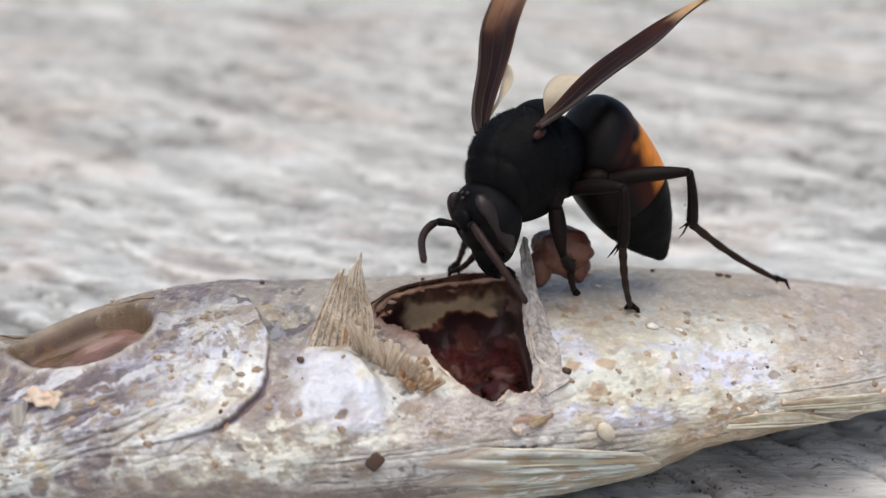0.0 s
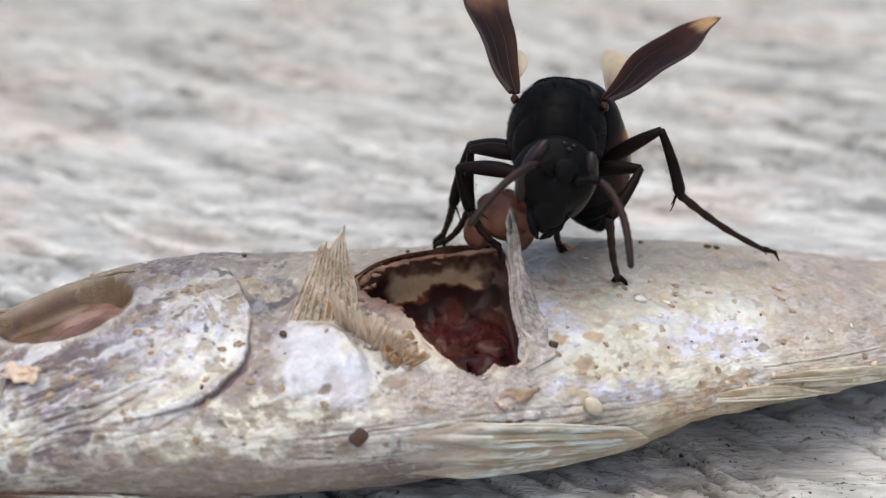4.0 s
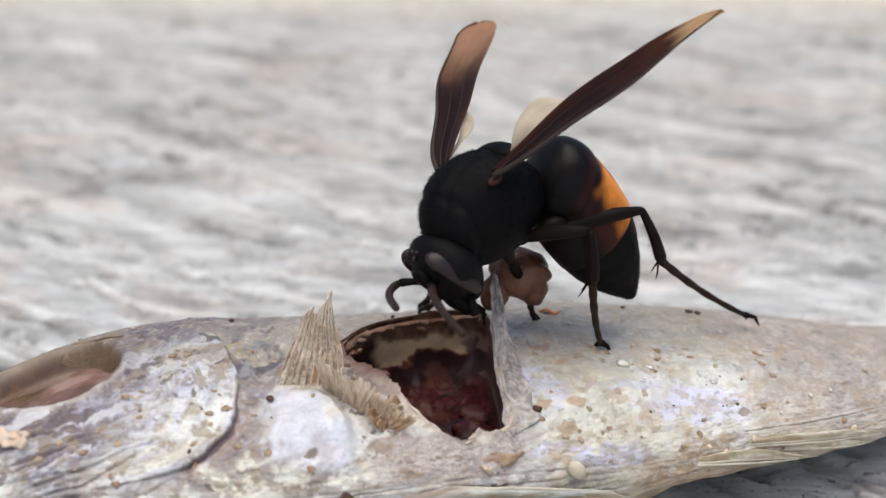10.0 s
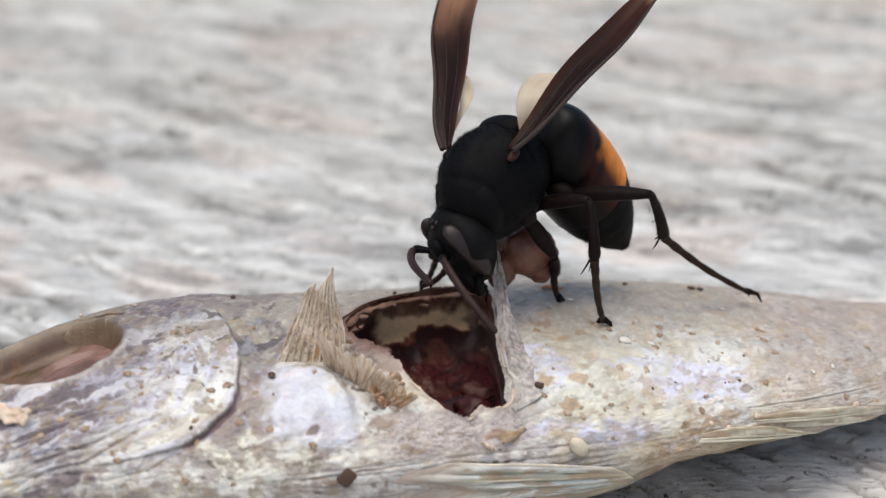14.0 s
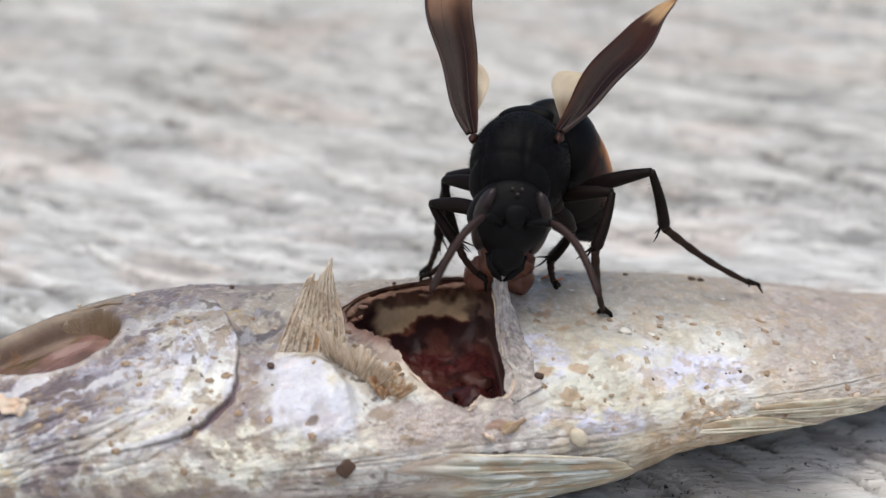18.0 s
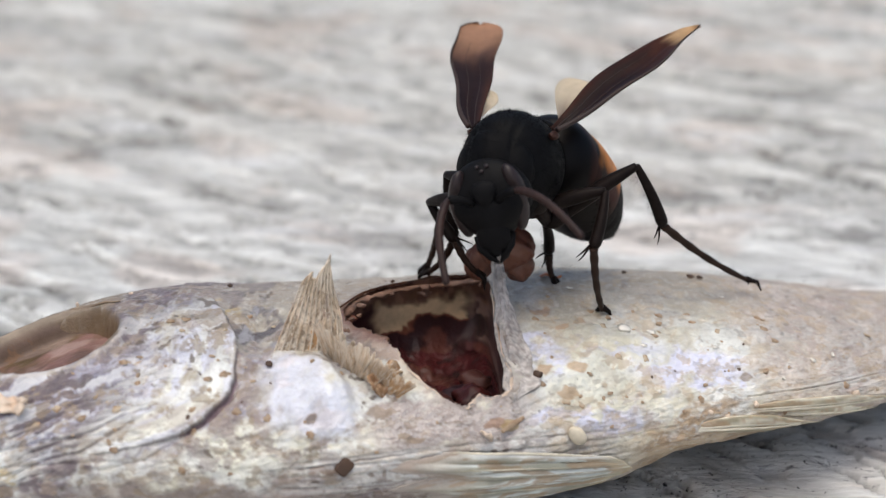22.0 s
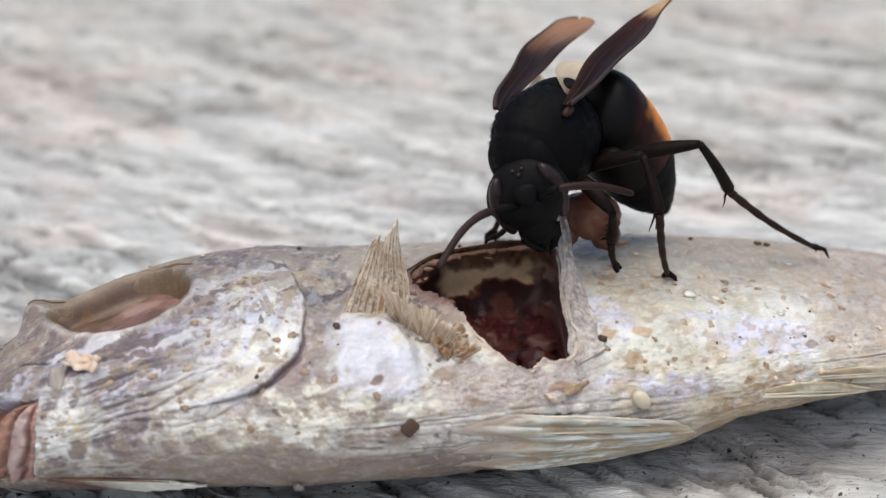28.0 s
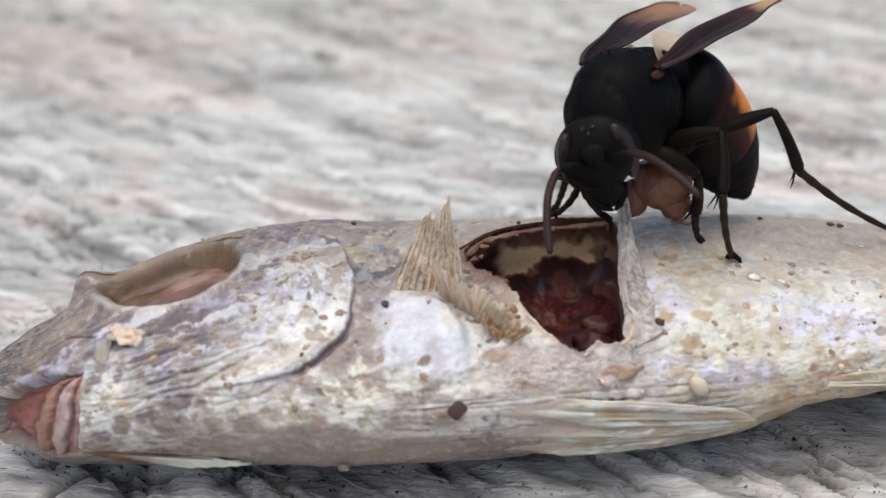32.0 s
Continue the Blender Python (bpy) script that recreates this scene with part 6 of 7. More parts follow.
def build_wing(side, parent):
    """A forewing folded lengthwise, along +x, with its veins and the pale lobe of the hindwing."""
    length, width, n, m = 1.69, 0.265 if side > 0 else 0.325, 90, 13
    s = np.linspace(0, 1, n)
    if side > 0:
        w = width * curve([0, 0.08, 0.3, 0.52, 0.72, 0.86, 0.95, 1.0], [0.2, 0.42, 0.82, 1.0, 0.82, 0.5, 0.3, 0.05], s)
    else:
        w = width * curve([0, 0.08, 0.3, 0.6, 0.8, 1.0], [0.18, 0.4, 0.66, 0.95, 1.0, 0.95], s)
    full = w.copy()
    if side < 0:
        w = w * np.sqrt(np.clip(1 - np.maximum((s - 0.91) / 0.0905, 0)**2, 0.0004, 1))
    dark, rust, tip = np.array((0.018, 0.007, 0.0055)), (np.array((0.07, 0.021, 0.01)) if side > 0 else np.array((0.085, 0.034, 0.02))), np.array((0.6, 0.4, 0.22) if side > 0 else (0.45, 0.25, 0.15))
    rows, cols = [], []
    for i in range(n):
        line = []
        for j in range(m):
            v = j / (m - 1)
            fold = abs(v - 0.45)
            crease = 0.0015 * math.sin(v * 17 + s[i] * 2) * float(smooth(0.05, 0.3, s[i]))
            line.append((length * s[i] - 0.03 * fold, side * (0.05 * fold + 0.03 * math.sin(s[i] * 3) + crease), 0.04 * math.sin(math.pi * s[i]) + w[i] * (0.5 - v) - (0.25 if side > 0 else 0.12) * full[i]
                         + 0.012 * math.sin(s[i] * 13)))
            n1 = float(fbm(s[i] * 5, v * 4, 14, 3)) - 0.5
            k = float(smooth(0.79, 0.92, s[i] + 0.12 * n1) if side > 0 else smooth(0.52, 0.95, s[i] + 0.1 * n1))
            warm = float(smooth(0.35, 0.95, s[i] + 0.4 * n1)) * 0.7 + 0.6 * float(smooth(0.72, 1.0, v + 0.3 * n1))
            tone = dark * (1 - min(warm, 1)) + rust * min(warm, 1)
            cols.append((tone * (1 - k) + tip * k) * (0.9 + 0.2 * float(fbm(s[i] * 3, v * 7, 15, 3))))
        rows.append(line)
    v, f = sheet(rows, 0.006)
    wing = part("forewing", mesh_of("forewing", v, f, cols + cols), M_WING, parent, "folded smoky brown forewing with an amber tip")
    g = np.array(rows)
    for j, r0, stop in ((0, 0.018, n), (4, 0.004, 70), (8, 0.004, 60)):
        part("vein", mesh_of("vein", *tube(g[:stop, j] + [0, side * 0.004, 0], np.linspace(r0, r0 * 0.25, stop), 6)), M_VEIN, wing)
    # hindwing: a rounded, nearly clear lobe on the inner edge
    rows, cols = [], []
    for q in np.linspace(0, 1, 40):
        deep = 0.02 + 0.15 * math.sin(math.pi * q**1.35)**0.8
        line = []
        for j in range(9):
            u = j / 8
            line.append((0.1 + 0.62 * q - 0.05 * u * q, side * ((0.1 if side > 0 else 0.02) * u * math.sin(math.pi * q) + 0.006 * math.sin(q * 15 + u * 4)), (-0.04 if side > 0 else 0.0) - 0.07 * math.sin(math.pi * q) - deep * u * (1.0 if side > 0 else 0.6)))
            k = float(smooth(0.1, 0.6, q + 0.25 * u))
            cols.append((np.array((0.24, 0.14, 0.08)) * (1 - k) + np.array((0.78, 0.67, 0.5)) * k) * (0.85 + 0.3 * float(fbm(q * 3, u * 8, 25, 3))))
        rows.append(line)
    v, f = sheet(rows, 0.004)
    part("hindwing", mesh_of("hindwing", v, f, cols + cols), M_HINDWING, wing, "pale translucent hindwing")
    return wing


def hairs(count, seed, place, lo, hi):
    """Fine pointed hairs; place(rng) gives a root and the way out, or None."""
    r = random.Random(seed)
    pieces = []
    for _ in range(count):
        found = place(r)
        if found is None:
            continue
        q, d = found
        d = d / np.linalg.norm(d) + np.array([r.uniform(-0.4, 0.4) for _ in range(3)])
        t = np.cross(d, (0.3, 0.5, 0.8))
        t *= 0.0011 / np.linalg.norm(t)
        u = np.cross(d, t)
        u *= 0.0011 / (np.linalg.norm(u) + 1e-9)
        pieces.append(([q + t, q - t * 0.5 + u, q - t * 0.5 - u, q + d * r.uniform(lo, hi)], [(0, 1, 3), (1, 2, 3), (2, 0, 3)]))
    return joined(pieces)


def build_hornet():
    hornet = tagged(new("hornet"), "large black hornet with an orange band, feeding on the fish", "hornet")
    moving = {}

    # thorax: domed shield, grooved, sloping down to the waist
    size = np.array((0.455, 0.318, 0.36))

    def swell(p):
        q = p.copy()
        q[2] *= 1.0 + 0.08 * p[0]
        q[1] *= 1.0 - 0.12 * p[0] * p[0]
        if p[0] < -0.5:
            q[2] -= 0.25 * (-0.5 - p[0])
        if p[2] > 0:
            groove = math.exp(-((abs(p[1]) - 0.34 - 0.18 * p[0]) / 0.04)**2) * float(smooth(-0.35, 0.0, p[0])) * float(smooth(0.95, 0.7, p[0]))
            groove += 1.3 * math.exp(-((p[0] + 0.42 - 0.15 * abs(p[1])) / 0.035)**2) + 0.9 * math.exp(-((p[0] - 0.78 + 0.35 * p[1] * p[1]) / 0.04)**2)
            q *= 1 - 0.035 * groove * float(smooth(0.0, 0.3, p[2]))
        else:
            q *= 1 - 0.03 * math.exp(-((p[0] + 0.1 - 0.5 * p[2]) / 0.05)**2)
        return q
    v, f = ball(size, (0, 0, -0.01), 64, 72, swell)
    part("thorax", mesh_of("thorax", v, f), M_BLACK, hornet, "velvety black thorax")
    part("pronotum", mesh_of("pronotum", *ball((0.15, 0.265, 0.24), (0.27, 0, -0.03), 18, 28)), M_BLACK, hornet)
    part("scutellum", mesh_of("scutellum", *ball((0.1, 0.19, 0.07), (-0.24, 0, 0.25), 14, 24)), M_BLACK, hornet)
    part("propodeum", mesh_of("propodeum", *ball((0.13, 0.2, 0.2), (-0.3, 0, -0.02), 16, 24)), M_BLACK, hornet)
    for s in (1, -1):
        part("wing_root", mesh_of("wing_root", *ball((0.05, 0.028, 0.028), (0.03, s * 0.286, 0.198), 12, 16, lambda p: p * (0.8 + 0.4 * float(vnoise(p[0] * 2 + 5, p[1] * 2 + p[2], 6))))), M_BASE, hornet, "reddish-brown wing root")

    def on_thorax(r):
        a, b = math.acos(r.uniform(-1, 1)), r.uniform(0, 2 * math.pi)
        p = np.array([math.cos(a), math.sin(a) * math.cos(b), math.sin(a) * math.sin(b)])
        return (swell(p) * size - (0, 0, 0.01), p / size) if p[2] > -0.5 else None
    part("fuzz", mesh_of("fuzz", *hairs(9000, 3, on_thorax, 0.008, 0.022)), M_HAIR, hornet, "fine black hairs")

    # abdomen: a waist and six overlapping rings
    gaster = part("petiole", mesh_of("petiole", *tube([(0.1, 0, 0.02), (0.04, 0, 0.01), (-0.01, 0, 0.02), (-0.04, 0, 0.04)], [0.09, 0.06, 0.06, 0.12], 14)), M_BLACK, hornet)
    moving["gaster"] = gaster
    for lo, hi, mat in ((-0.02, 0.25, M_ORANGE), (0.23, 0.61, M_ORANGE), (0.59, 0.77, M_BLACK), (0.75, 0.92, M_BLACK), (0.9, 1.06, M_BLACK), (1.04, 1.168, M_BLACK)):
        verts, cols = [], []
        first = lo < 0
        rows, cells = (34, 90) if mat is M_ORANGE else (16, 40)
        for s in np.linspace(lo, hi, rows):
            r0, c0 = gaster_ring(s)
            r0 = r0 * (1.0 + 0.016 * float(smooth(0.6, 1.0, (s - lo) / (hi - lo))) - 0.02 * float(smooth(0.2, 0.0, (s - lo) / (hi - lo))))
            for j in range(cells):
                b = 2 * math.pi * j / cells
                cb, sb = math.cos(b), math.sin(b)
                lean = 0.4 * max(c0[2] + r0 * sb, 0) * float(smooth(0.6, 0.0, s))  # the front rises towards the wings
                verts.append(c0 + np.array([lean, r0 * cb * 1.02, r0 * sb]))
                k = (s - lo) / (hi - lo)
                red = np.array((0.042, 0.009, 0.0055))
                if first:
                    o = 0.0
                    mid = float(smooth(0.75, 1.0, k + 0.3 * (float(fbm(s * 9 + sb, cb * 3.0, 5, 3)) - 0.5))) * 0.6
                else:
                    o = smooth(0.1, 0.36, k + 0.5 * (float(fbm(s * 7 + cb, sb * 2.0 + cb, 9, 4)) - 0.5) + 0.18 * sb)
                    o *= smooth(0.0, 0.42, sb + 0.9 * (float(fbm(s * 8 + sb, cb * 2.5 + 3, 19, 3)) - 0.5)) * smooth(0.995, 0.965, k)
                    spot = math.exp(-((k - 0.42) / 0.12)**2 - ((cb - 0.42) / 0.13)**2) + math.exp(-((k - 0.42) / 0.12)**2 - ((cb + 0.42) / 0.13)**2)
                    o = float(o) * (1 - 0.9 * min(1.0, 1.3 * spot) * (sb > 0))
                    o = max(o, 0.13 * float(smooth(0.88, 0.93, k) * smooth(0.99, 0.97, k) * smooth(-0.1, 0.2, sb)))
                    mid = float(smooth(0.0, 0.4, k + 0.5 * (float(fbm(s * 9 + sb, cb * 3.0, 5, 3)) - 0.5)))
                mid *= float(smooth(-0.6, -0.1, sb))
                tone = np.array((0.004, 0.003, 0.003)) * (1 - mid) + red * mid
                warm = np.array((0.8, 0.26, 0.035)) * (0.7 + 0.6 * float(fbm(s * 12, b * 2, 7, 3)))
                cols.append(tone * (1 - o) + warm * o)
        part("abdomen_ring", mesh_of("abdomen_ring", verts, grid_faces(rows, cells, True), cols), mat, gaster,
             "" if first or mat is M_BLACK else "orange band mottled with brown")

    def on_gaster(r):
        s, b = r.uniform(0.05, 1.15), r.uniform(0, 2 * math.pi)
        if 0.2 < s < 0.6:
            return None
        r0, c0 = gaster_ring(s)
        return c0 + np.array([0, r0 * math.cos(b), r0 * math.sin(b)]), np.array([-0.6, math.cos(b), math.sin(b)])
    part("fuzz", mesh_of("fuzz", *hairs(2600, 4, on_gaster, 0.008, 0.018)), M_HAIR, gaster, "fine black hairs")

    # head: origin at the neck
    def skull(p):
        q = p.copy()
        q[1] *= 1.0 - 0.56 * float(smooth(0.15, -1.0, p[2]))
        q[0] *= 1.0 - 0.2 * p[2] * p[2]
        if p[0] > 0.3:
            q[0] -= 0.1 * math.exp(-((abs(p[1]) - 0.3) / 0.13)**2 - ((p[2] - 0.3) / 0.22)**2)
        return q
    head = part("head", mesh_of("head", *ball((0.19, 0.275, 0.29), (0.125, 0, -0.1), 40, 48, skull)), M_HEAD, hornet, "broad matt black head")
    moving["head"] = head

    def on_head(r):
        a, b = math.acos(r.uniform(-1, 1)), r.uniform(0, 2 * math.pi)
        p = np.array([math.cos(a), math.sin(a) * math.cos(b), math.sin(a) * math.sin(b)])
        return (skull(p) * (0.19, 0.275, 0.29) + (0.125, 0, -0.1), p) if p[2] > 0.0 and abs(p[1]) < 0.6 else None
    part("fuzz", mesh_of("fuzz", *hairs(900, 6, on_head, 0.008, 0.022)), M_HAIR, head, "fine black hairs")
    for name, s in (("feeler_left", 1), ("feeler_right", -1)):
        def kidney(p):
            q = p.copy()
            q[0] *= 1.0 + 0.12 * p[2]
            q[1] -= s * 0.5 * p[2] * p[2] * (1.0 if p[2] > 0 else 0.35)
            q[0] -= 0.3 * math.exp(-((p[2] - 0.15) / 0.3)**2) * float(smooth(0.2, 0.9, p[0])) * float(smooth(0.2, -0.6, s * p[1]))
            return q
        v, f = ball((0.085, 0.066, 0.225), (0, 0, 0), 28, 30, kidney)
        part("compound_eye", mesh_of("compound_eye", v, f), M_EYE, head, "dark brown kidney-shaped eye",
             at=Matrix.Translation(Vector((0.168, s * 0.178, -0.065)) * CM) @ Euler((radians(3 * s), radians(6), radians(26 * s))).to_matrix().to_4x4())
        jaw = [(0.19, s * 0.085, -0.28), (0.225, s * 0.078, -0.345), (0.23, s * 0.045, -0.41), (0.215, s * 0.008, -0.455)]
        part("mandible", mesh_of("mandible", *tube(jaw, [0.05, 0.05, 0.037, 0.012], 12, 0.7)), M_HEAD, head, "dark mandible")
        # antenna: a short stalk fixed to the brow and a long, ringed whip that swings on it
        root, bend = np.array((0.28, s * 0.08, -0.04)), np.array((ELBOW[0], s * ELBOW[1], ELBOW[2]))
        ts = np.linspace(0, 1, 8)[:, None]
        part("scape", mesh_of("scape", *tube(root * (1 - ts) + bend * ts + np.sin(np.pi * ts) * np.array((0.012, 0, 0.015)), [0.03, 0.024, 0.022, 0.023, 0.025, 0.027, 0.028, 0.024], 10)), M_HEAD, head, "dark antenna stalk")
        ts = np.linspace(0, 1, 56)
        pts = np.stack([0.6 * ts, 0 * ts, 0.06 * np.sin(np.pi * ts**0.8)], -1)
        rad = (0.027 - 0.005 * ts) * (1 + 0.03 * np.cos(ts * 11 * 2 * math.pi)) * np.minimum(1, 0.72 + 3 * ts)
        rad[-2:] *= (0.8, 0.45)
        moving[name] = part("antenna", mesh_of("antenna", *tube(pts, rad, 12)), M_FEELER, head, "brown ringed antenna")
    part("clypeus", mesh_of("clypeus", *ball((0.05, 0.105, 0.125), (0.25, 0, -0.25), 18, 24, lambda p: p * (1, 1 - 0.2 * p[2], 1))), M_HEAD, head)
    part("forehead", mesh_of("forehead", *ball((0.045, 0.075, 0.09), (0.285, 0, 0.0), 14, 18, lambda p: p * (1, 1 + 0.45 * p[2], 1))), M_HEAD, head)
    part("labrum", mesh_of("labrum", *ball((0.03, 0.045, 0.05), (0.245, 0, -0.36), 10, 14)), M_HEAD, head)
    for dx, dy in ((0.2, 0.03), (0.2, -0.03), (0.23, 0.0)):
        part("ocellus", mesh_of("ocellus", *ball((0.015, 0.015, 0.015), (dx, dy, 0.158 - 0.75 * (dx - 0.2)), 8, 10)), M_EYE, head)
    # wings
    for name, s in (("wing_left", 1), ("wing_right", -1)):
        moving[name] = build_wing(s, hornet)
    # legs
    for name, (hip, ankle, foot, a, b, _) in LEGS.items():
        hind = name.startswith("hind")
        xs = np.linspace(0, 1, 14)
        fem = part("femur", mesh_of("femur", *tube(np.stack([a * xs, 0 * xs, 0.02 * np.sin(np.pi * xs)], -1),
                   0.012 + 0.05 * np.sin(np.pi * (0.12 + 0.74 * xs)) * (1 - 0.25 * xs), 12, 0.9)), M_LEG, hornet)
        part("coxa", mesh_of("coxa", *ball((0.1, 0.07, 0.075), (-0.02, 0, 0.03), 10, 12)), M_LEG, fem)
        tib = part("tibia", mesh_of("tibia", *tube(np.stack([b * xs, 0 * xs, 0.012 * np.sin(np.pi * xs)], -1), (0.024 + 0.03 * xs * (1 - 0.4 * xs)) * (1 - 0.35 * (xs > 0.97)), 10)), M_LEG, hornet)
        for u in (1, -1):
            part("spur", mesh_of("spur", *tube([(b - 0.02, 0, -0.02), (b + 0.05, u * 0.03, -0.06), (b + 0.09, u * 0.04, -0.09)], [0.009, 0.006, 0.002], 6)), M_LEG, tib)

        def on_shin(r):
            q, c = r.uniform(0.15, 0.98), r.uniform(0, 2 * math.pi)
            return np.array([b * q, 0.035 * math.cos(c), 0.035 * math.sin(c)]), np.array([0.7, math.cos(c), math.sin(c)])
        part("fuzz", mesh_of("fuzz", *hairs(130, 8, on_shin, 0.015, 0.03)), M_HAIR, tib, "short dark bristles")
        L = (Vector(foot) - Vector(ankle)).length
        xs = np.linspace(0, 1, 36)
        rad = (0.029 - 0.011 * xs) * (1 + 0.09 * np.sin(xs**0.7 * 5 * 2 * math.pi))
        tar = part("tarsus", mesh_of("tarsus", *tube(np.stack([L * xs, 0 * xs, (-0.025 if hind else -0.07) * L * np.sin(np.pi * xs)], -1), rad, 9)), M_TARSUS, hornet)
        for u in (1, -1):
            part("claw", mesh_of("claw", *tube([(L - 0.03, 0, 0.0), (L + 0.035, u * 0.04, 0.02), (L + 0.085, u * 0.07, -0.02)], [0.024, 0.016, 0.004], 6)), M_LEG, tar)
        moving[name] = (fem, tib, tar)
    return hornet, moving


hornet, moving = build_hornet()


# ---- the morsel that it chews ----
def build_morsel():
    pieces = []
    for k, (c, size) in enumerate((((0.0, 0.02, 0.02), (0.23, 0.17, 0.185)), ((0.1, 0.04, -0.1), (0.11, 0.1, 0.11)), ((-0.16, -0.04, -0.1), (0.11, 0.1, 0.15)))):
        def lump(p):
            n = float(fbm(p[0] * 1.2 + k * 5 + p[2] * 0.8 + 3, p[1] * 1.2 + p[2] * 0.9 - p[0] * 0.5, 61, 4))
            return p * (0.66 + 0.5 * n)
        pieces.append(ball(size, c, 34, 44, lump))
    me = mesh_of("flesh_morsel", *joined(pieces))
    return tagged(part("flesh_morsel", me, M_MEAT), "chewed lump of pinkish-brown fish flesh held by the hornet", "meat")


morsel = build_morsel()


# ---- grains, crumbs and scraps ----
def lump(size, seed, flat=0.75, rows=7, cols=9):
    r = random.Random(seed)
    k = [r.uniform(0.7, 1.25) for _ in range(12)]
    return ball((size * k[0], size * k[1], size * flat * k[2]), (0, 0, 0), rows, cols,
                lambda p: p * (0.45 + 1.0 * float(vnoise(p[0] * 2.1 + seed, p[1] * 2.1 + p[2] * 1.4, seed))))


def on_flank(x, a, sink=0.0):
    p = flank(x, a, float(skin_lift(np.array([x]), np.array([a]))[0][0]) + sink)
    q = flank(x, a, 1.0) - flank(x, a, 0.0)
    return aimed(Vector(p) * CM, Vector(q).cross(Vector((0.2, 1, 0.3))), q)


def strew(name, me, mat, m, label, category, group=""):
    ob = part(name, me, mat)
    ob.matrix_basis = m
    return tagged(ob, label, category, group)


def build_clutter():
    r = random.Random(21)
    strew("sand_grain", mesh_of("sand_grain", *ball((0.07, 0.05, 0.04), (0, 0, 0), 14, 18)), M_BEAD, on_flank(0.2, 171, 0.03), "smooth pale oval sand grain on the fish", "sand grain")
    strew("quartz_grain", mesh_of("quartz_grain", *lump(0.042, 5, 0.45)), M_GLASS, on_flank(0.54, 116, 0.015), "clear glinting quartz grain on the fish", "sand grain")
    strew("quartz_grain", mesh_of("quartz_grain", *lump(0.032, 6)), M_WET_GRAIN, on_flank(-1.88, 207, 0.03), "clear glinting quartz grain under the belly", "sand grain")
    strew("crumb", mesh_of("crumb", *lump(0.032, 7)), M_CRUMB, on_flank(-0.05, 139, 0.02), "round black crumb beside the wound", "crumb")
    strew("crumb", mesh_of("crumb", *lump(0.024, 8)), M_CRUMB, on_flank(-1.69, 123, 0.015), "small black crumb on the fish", "crumb")
    v, f = ball((0.045, 0.055, 0.02), (0, 0, 0), 10, 12, lambda p: np.sign(p) * np.abs(p)**0.45)
    strew("crumb", mesh_of("crumb", v, f), M_CRUMB, on_flank(-1.2, 173, 0.005), "square dark brown crumb stuck to the belly", "crumb")
    # curled flake on the cheek
    rows = [[(0.11 * u + 0.02 * math.sin(v * 5), 0.05 * v * (1.2 - 0.5 * u * u) + 0.015 * math.sin(u * 7), 0.02 * math.sin(u * 5 + v) + 0.03 * u * u) for u in np.linspace(-1, 1, 12)] for v in np.linspace(-1, 1, 8)]
    v, f = sheet(rows, 0.014)
    strew("flake", mesh_of("flake", v, f), M_FLAKE, on_flank(-3.17, 137, 0.03), "curled cream-coloured flake on the cheek of the fish", "flake")
    rows = [[(0.05 * u, 0.07 * v * (1.1 - 0.3 * u), 0.015 * math.sin(u * 3 + v * 2)) for u in np.linspace(-1, 1, 9)] for v in np.linspace(-1, 1, 9)]
    strew("flake", mesh_of("flake", *sheet(rows, 0.008)), M_CLEAR, on_flank(-3.32, 141, 0.02), "thin clear flake on the cheek of the fish", "flake")
    rows = [[(0.022 * u * (1.3 - v), 0.01 * math.sin(v * 4 + u), 0.05 * (v + 1)) for u in np.linspace(-1, 1, 6)] for v in np.linspace(-1, 1, 8)]
    strew("flake", mesh_of("flake", *sheet(rows, 0.01)), M_FLAKE, on_flank(-0.36, 165, 0.0), "small cream-coloured flake standing on the belly", "flake")
    rows = [[(0.09 * u, 0.018 * v * (1.1 - 0.5 * abs(u)), 0.02 * u + 0.01 * math.sin(u * 5)) for u in np.linspace(-1, 1, 12)] for v in np.linspace(-1, 1, 4)]
    strew("flake", mesh_of("flake", *sheet(rows, 0.01)), M_TAN, on_flank(-0.2, 161, 0.015) @ pose(0, 0, 0, 0, 0, 60), "thin orange-tan strip of dried skin on the fish", "flake")
    rows = [[(0.075 * u, 0.022 * v * (1.1 - 0.7 * u * u), 0.012 * math.sin(u * 4)) for u in np.linspace(-1, 1, 10)] for v in np.linspace(-1, 1, 5)]
    strew("flake", mesh_of("flake", *sheet(rows, 0.012)), M_ORANGE_BIT, on_flank(0.08, 78, 0.015), "bright orange bit on the back of the fish", "flake")
    for k, (gx, ga, size) in enumerate(((0.42, 155, 0.018), (0.74, 152, 0.014), (0.72, 118, 0.024), (0.66, 126, 0.022), (1.16, 128, 0.018), (1.62, 150, 0.016), (1.86, 138, 0.018), (2.02, 134, 0.022), (1.3, 92, 0.016), (0.2, 88, 0.016))):
        strew("quartz_grain", mesh_of("quartz_grain", *lump(size, 120 + k, 0.4)), M_GLASS, on_flank(gx, ga, 0.008), "tiny glinting quartz grain on the fish", "sand grain", "glinting grains on the fish")
    for k, (gx, ga, size) in enumerate(((1.4, 167, 0.026), (2.16, 170, 0.03), (1.2, 172, 0.02), (1.08, 168, 0.018), (-3.05, 75, 0.016), (-3.42, 75, 0.018), (-2.72, 74, 0.014))):
        strew("crumb", mesh_of("crumb", *lump(size, 160 + k)), M_FLAKE, on_flank(gx, ga, 0.02), "pale crumb stuck to the fish", "crumb", "crumbs on the fish")
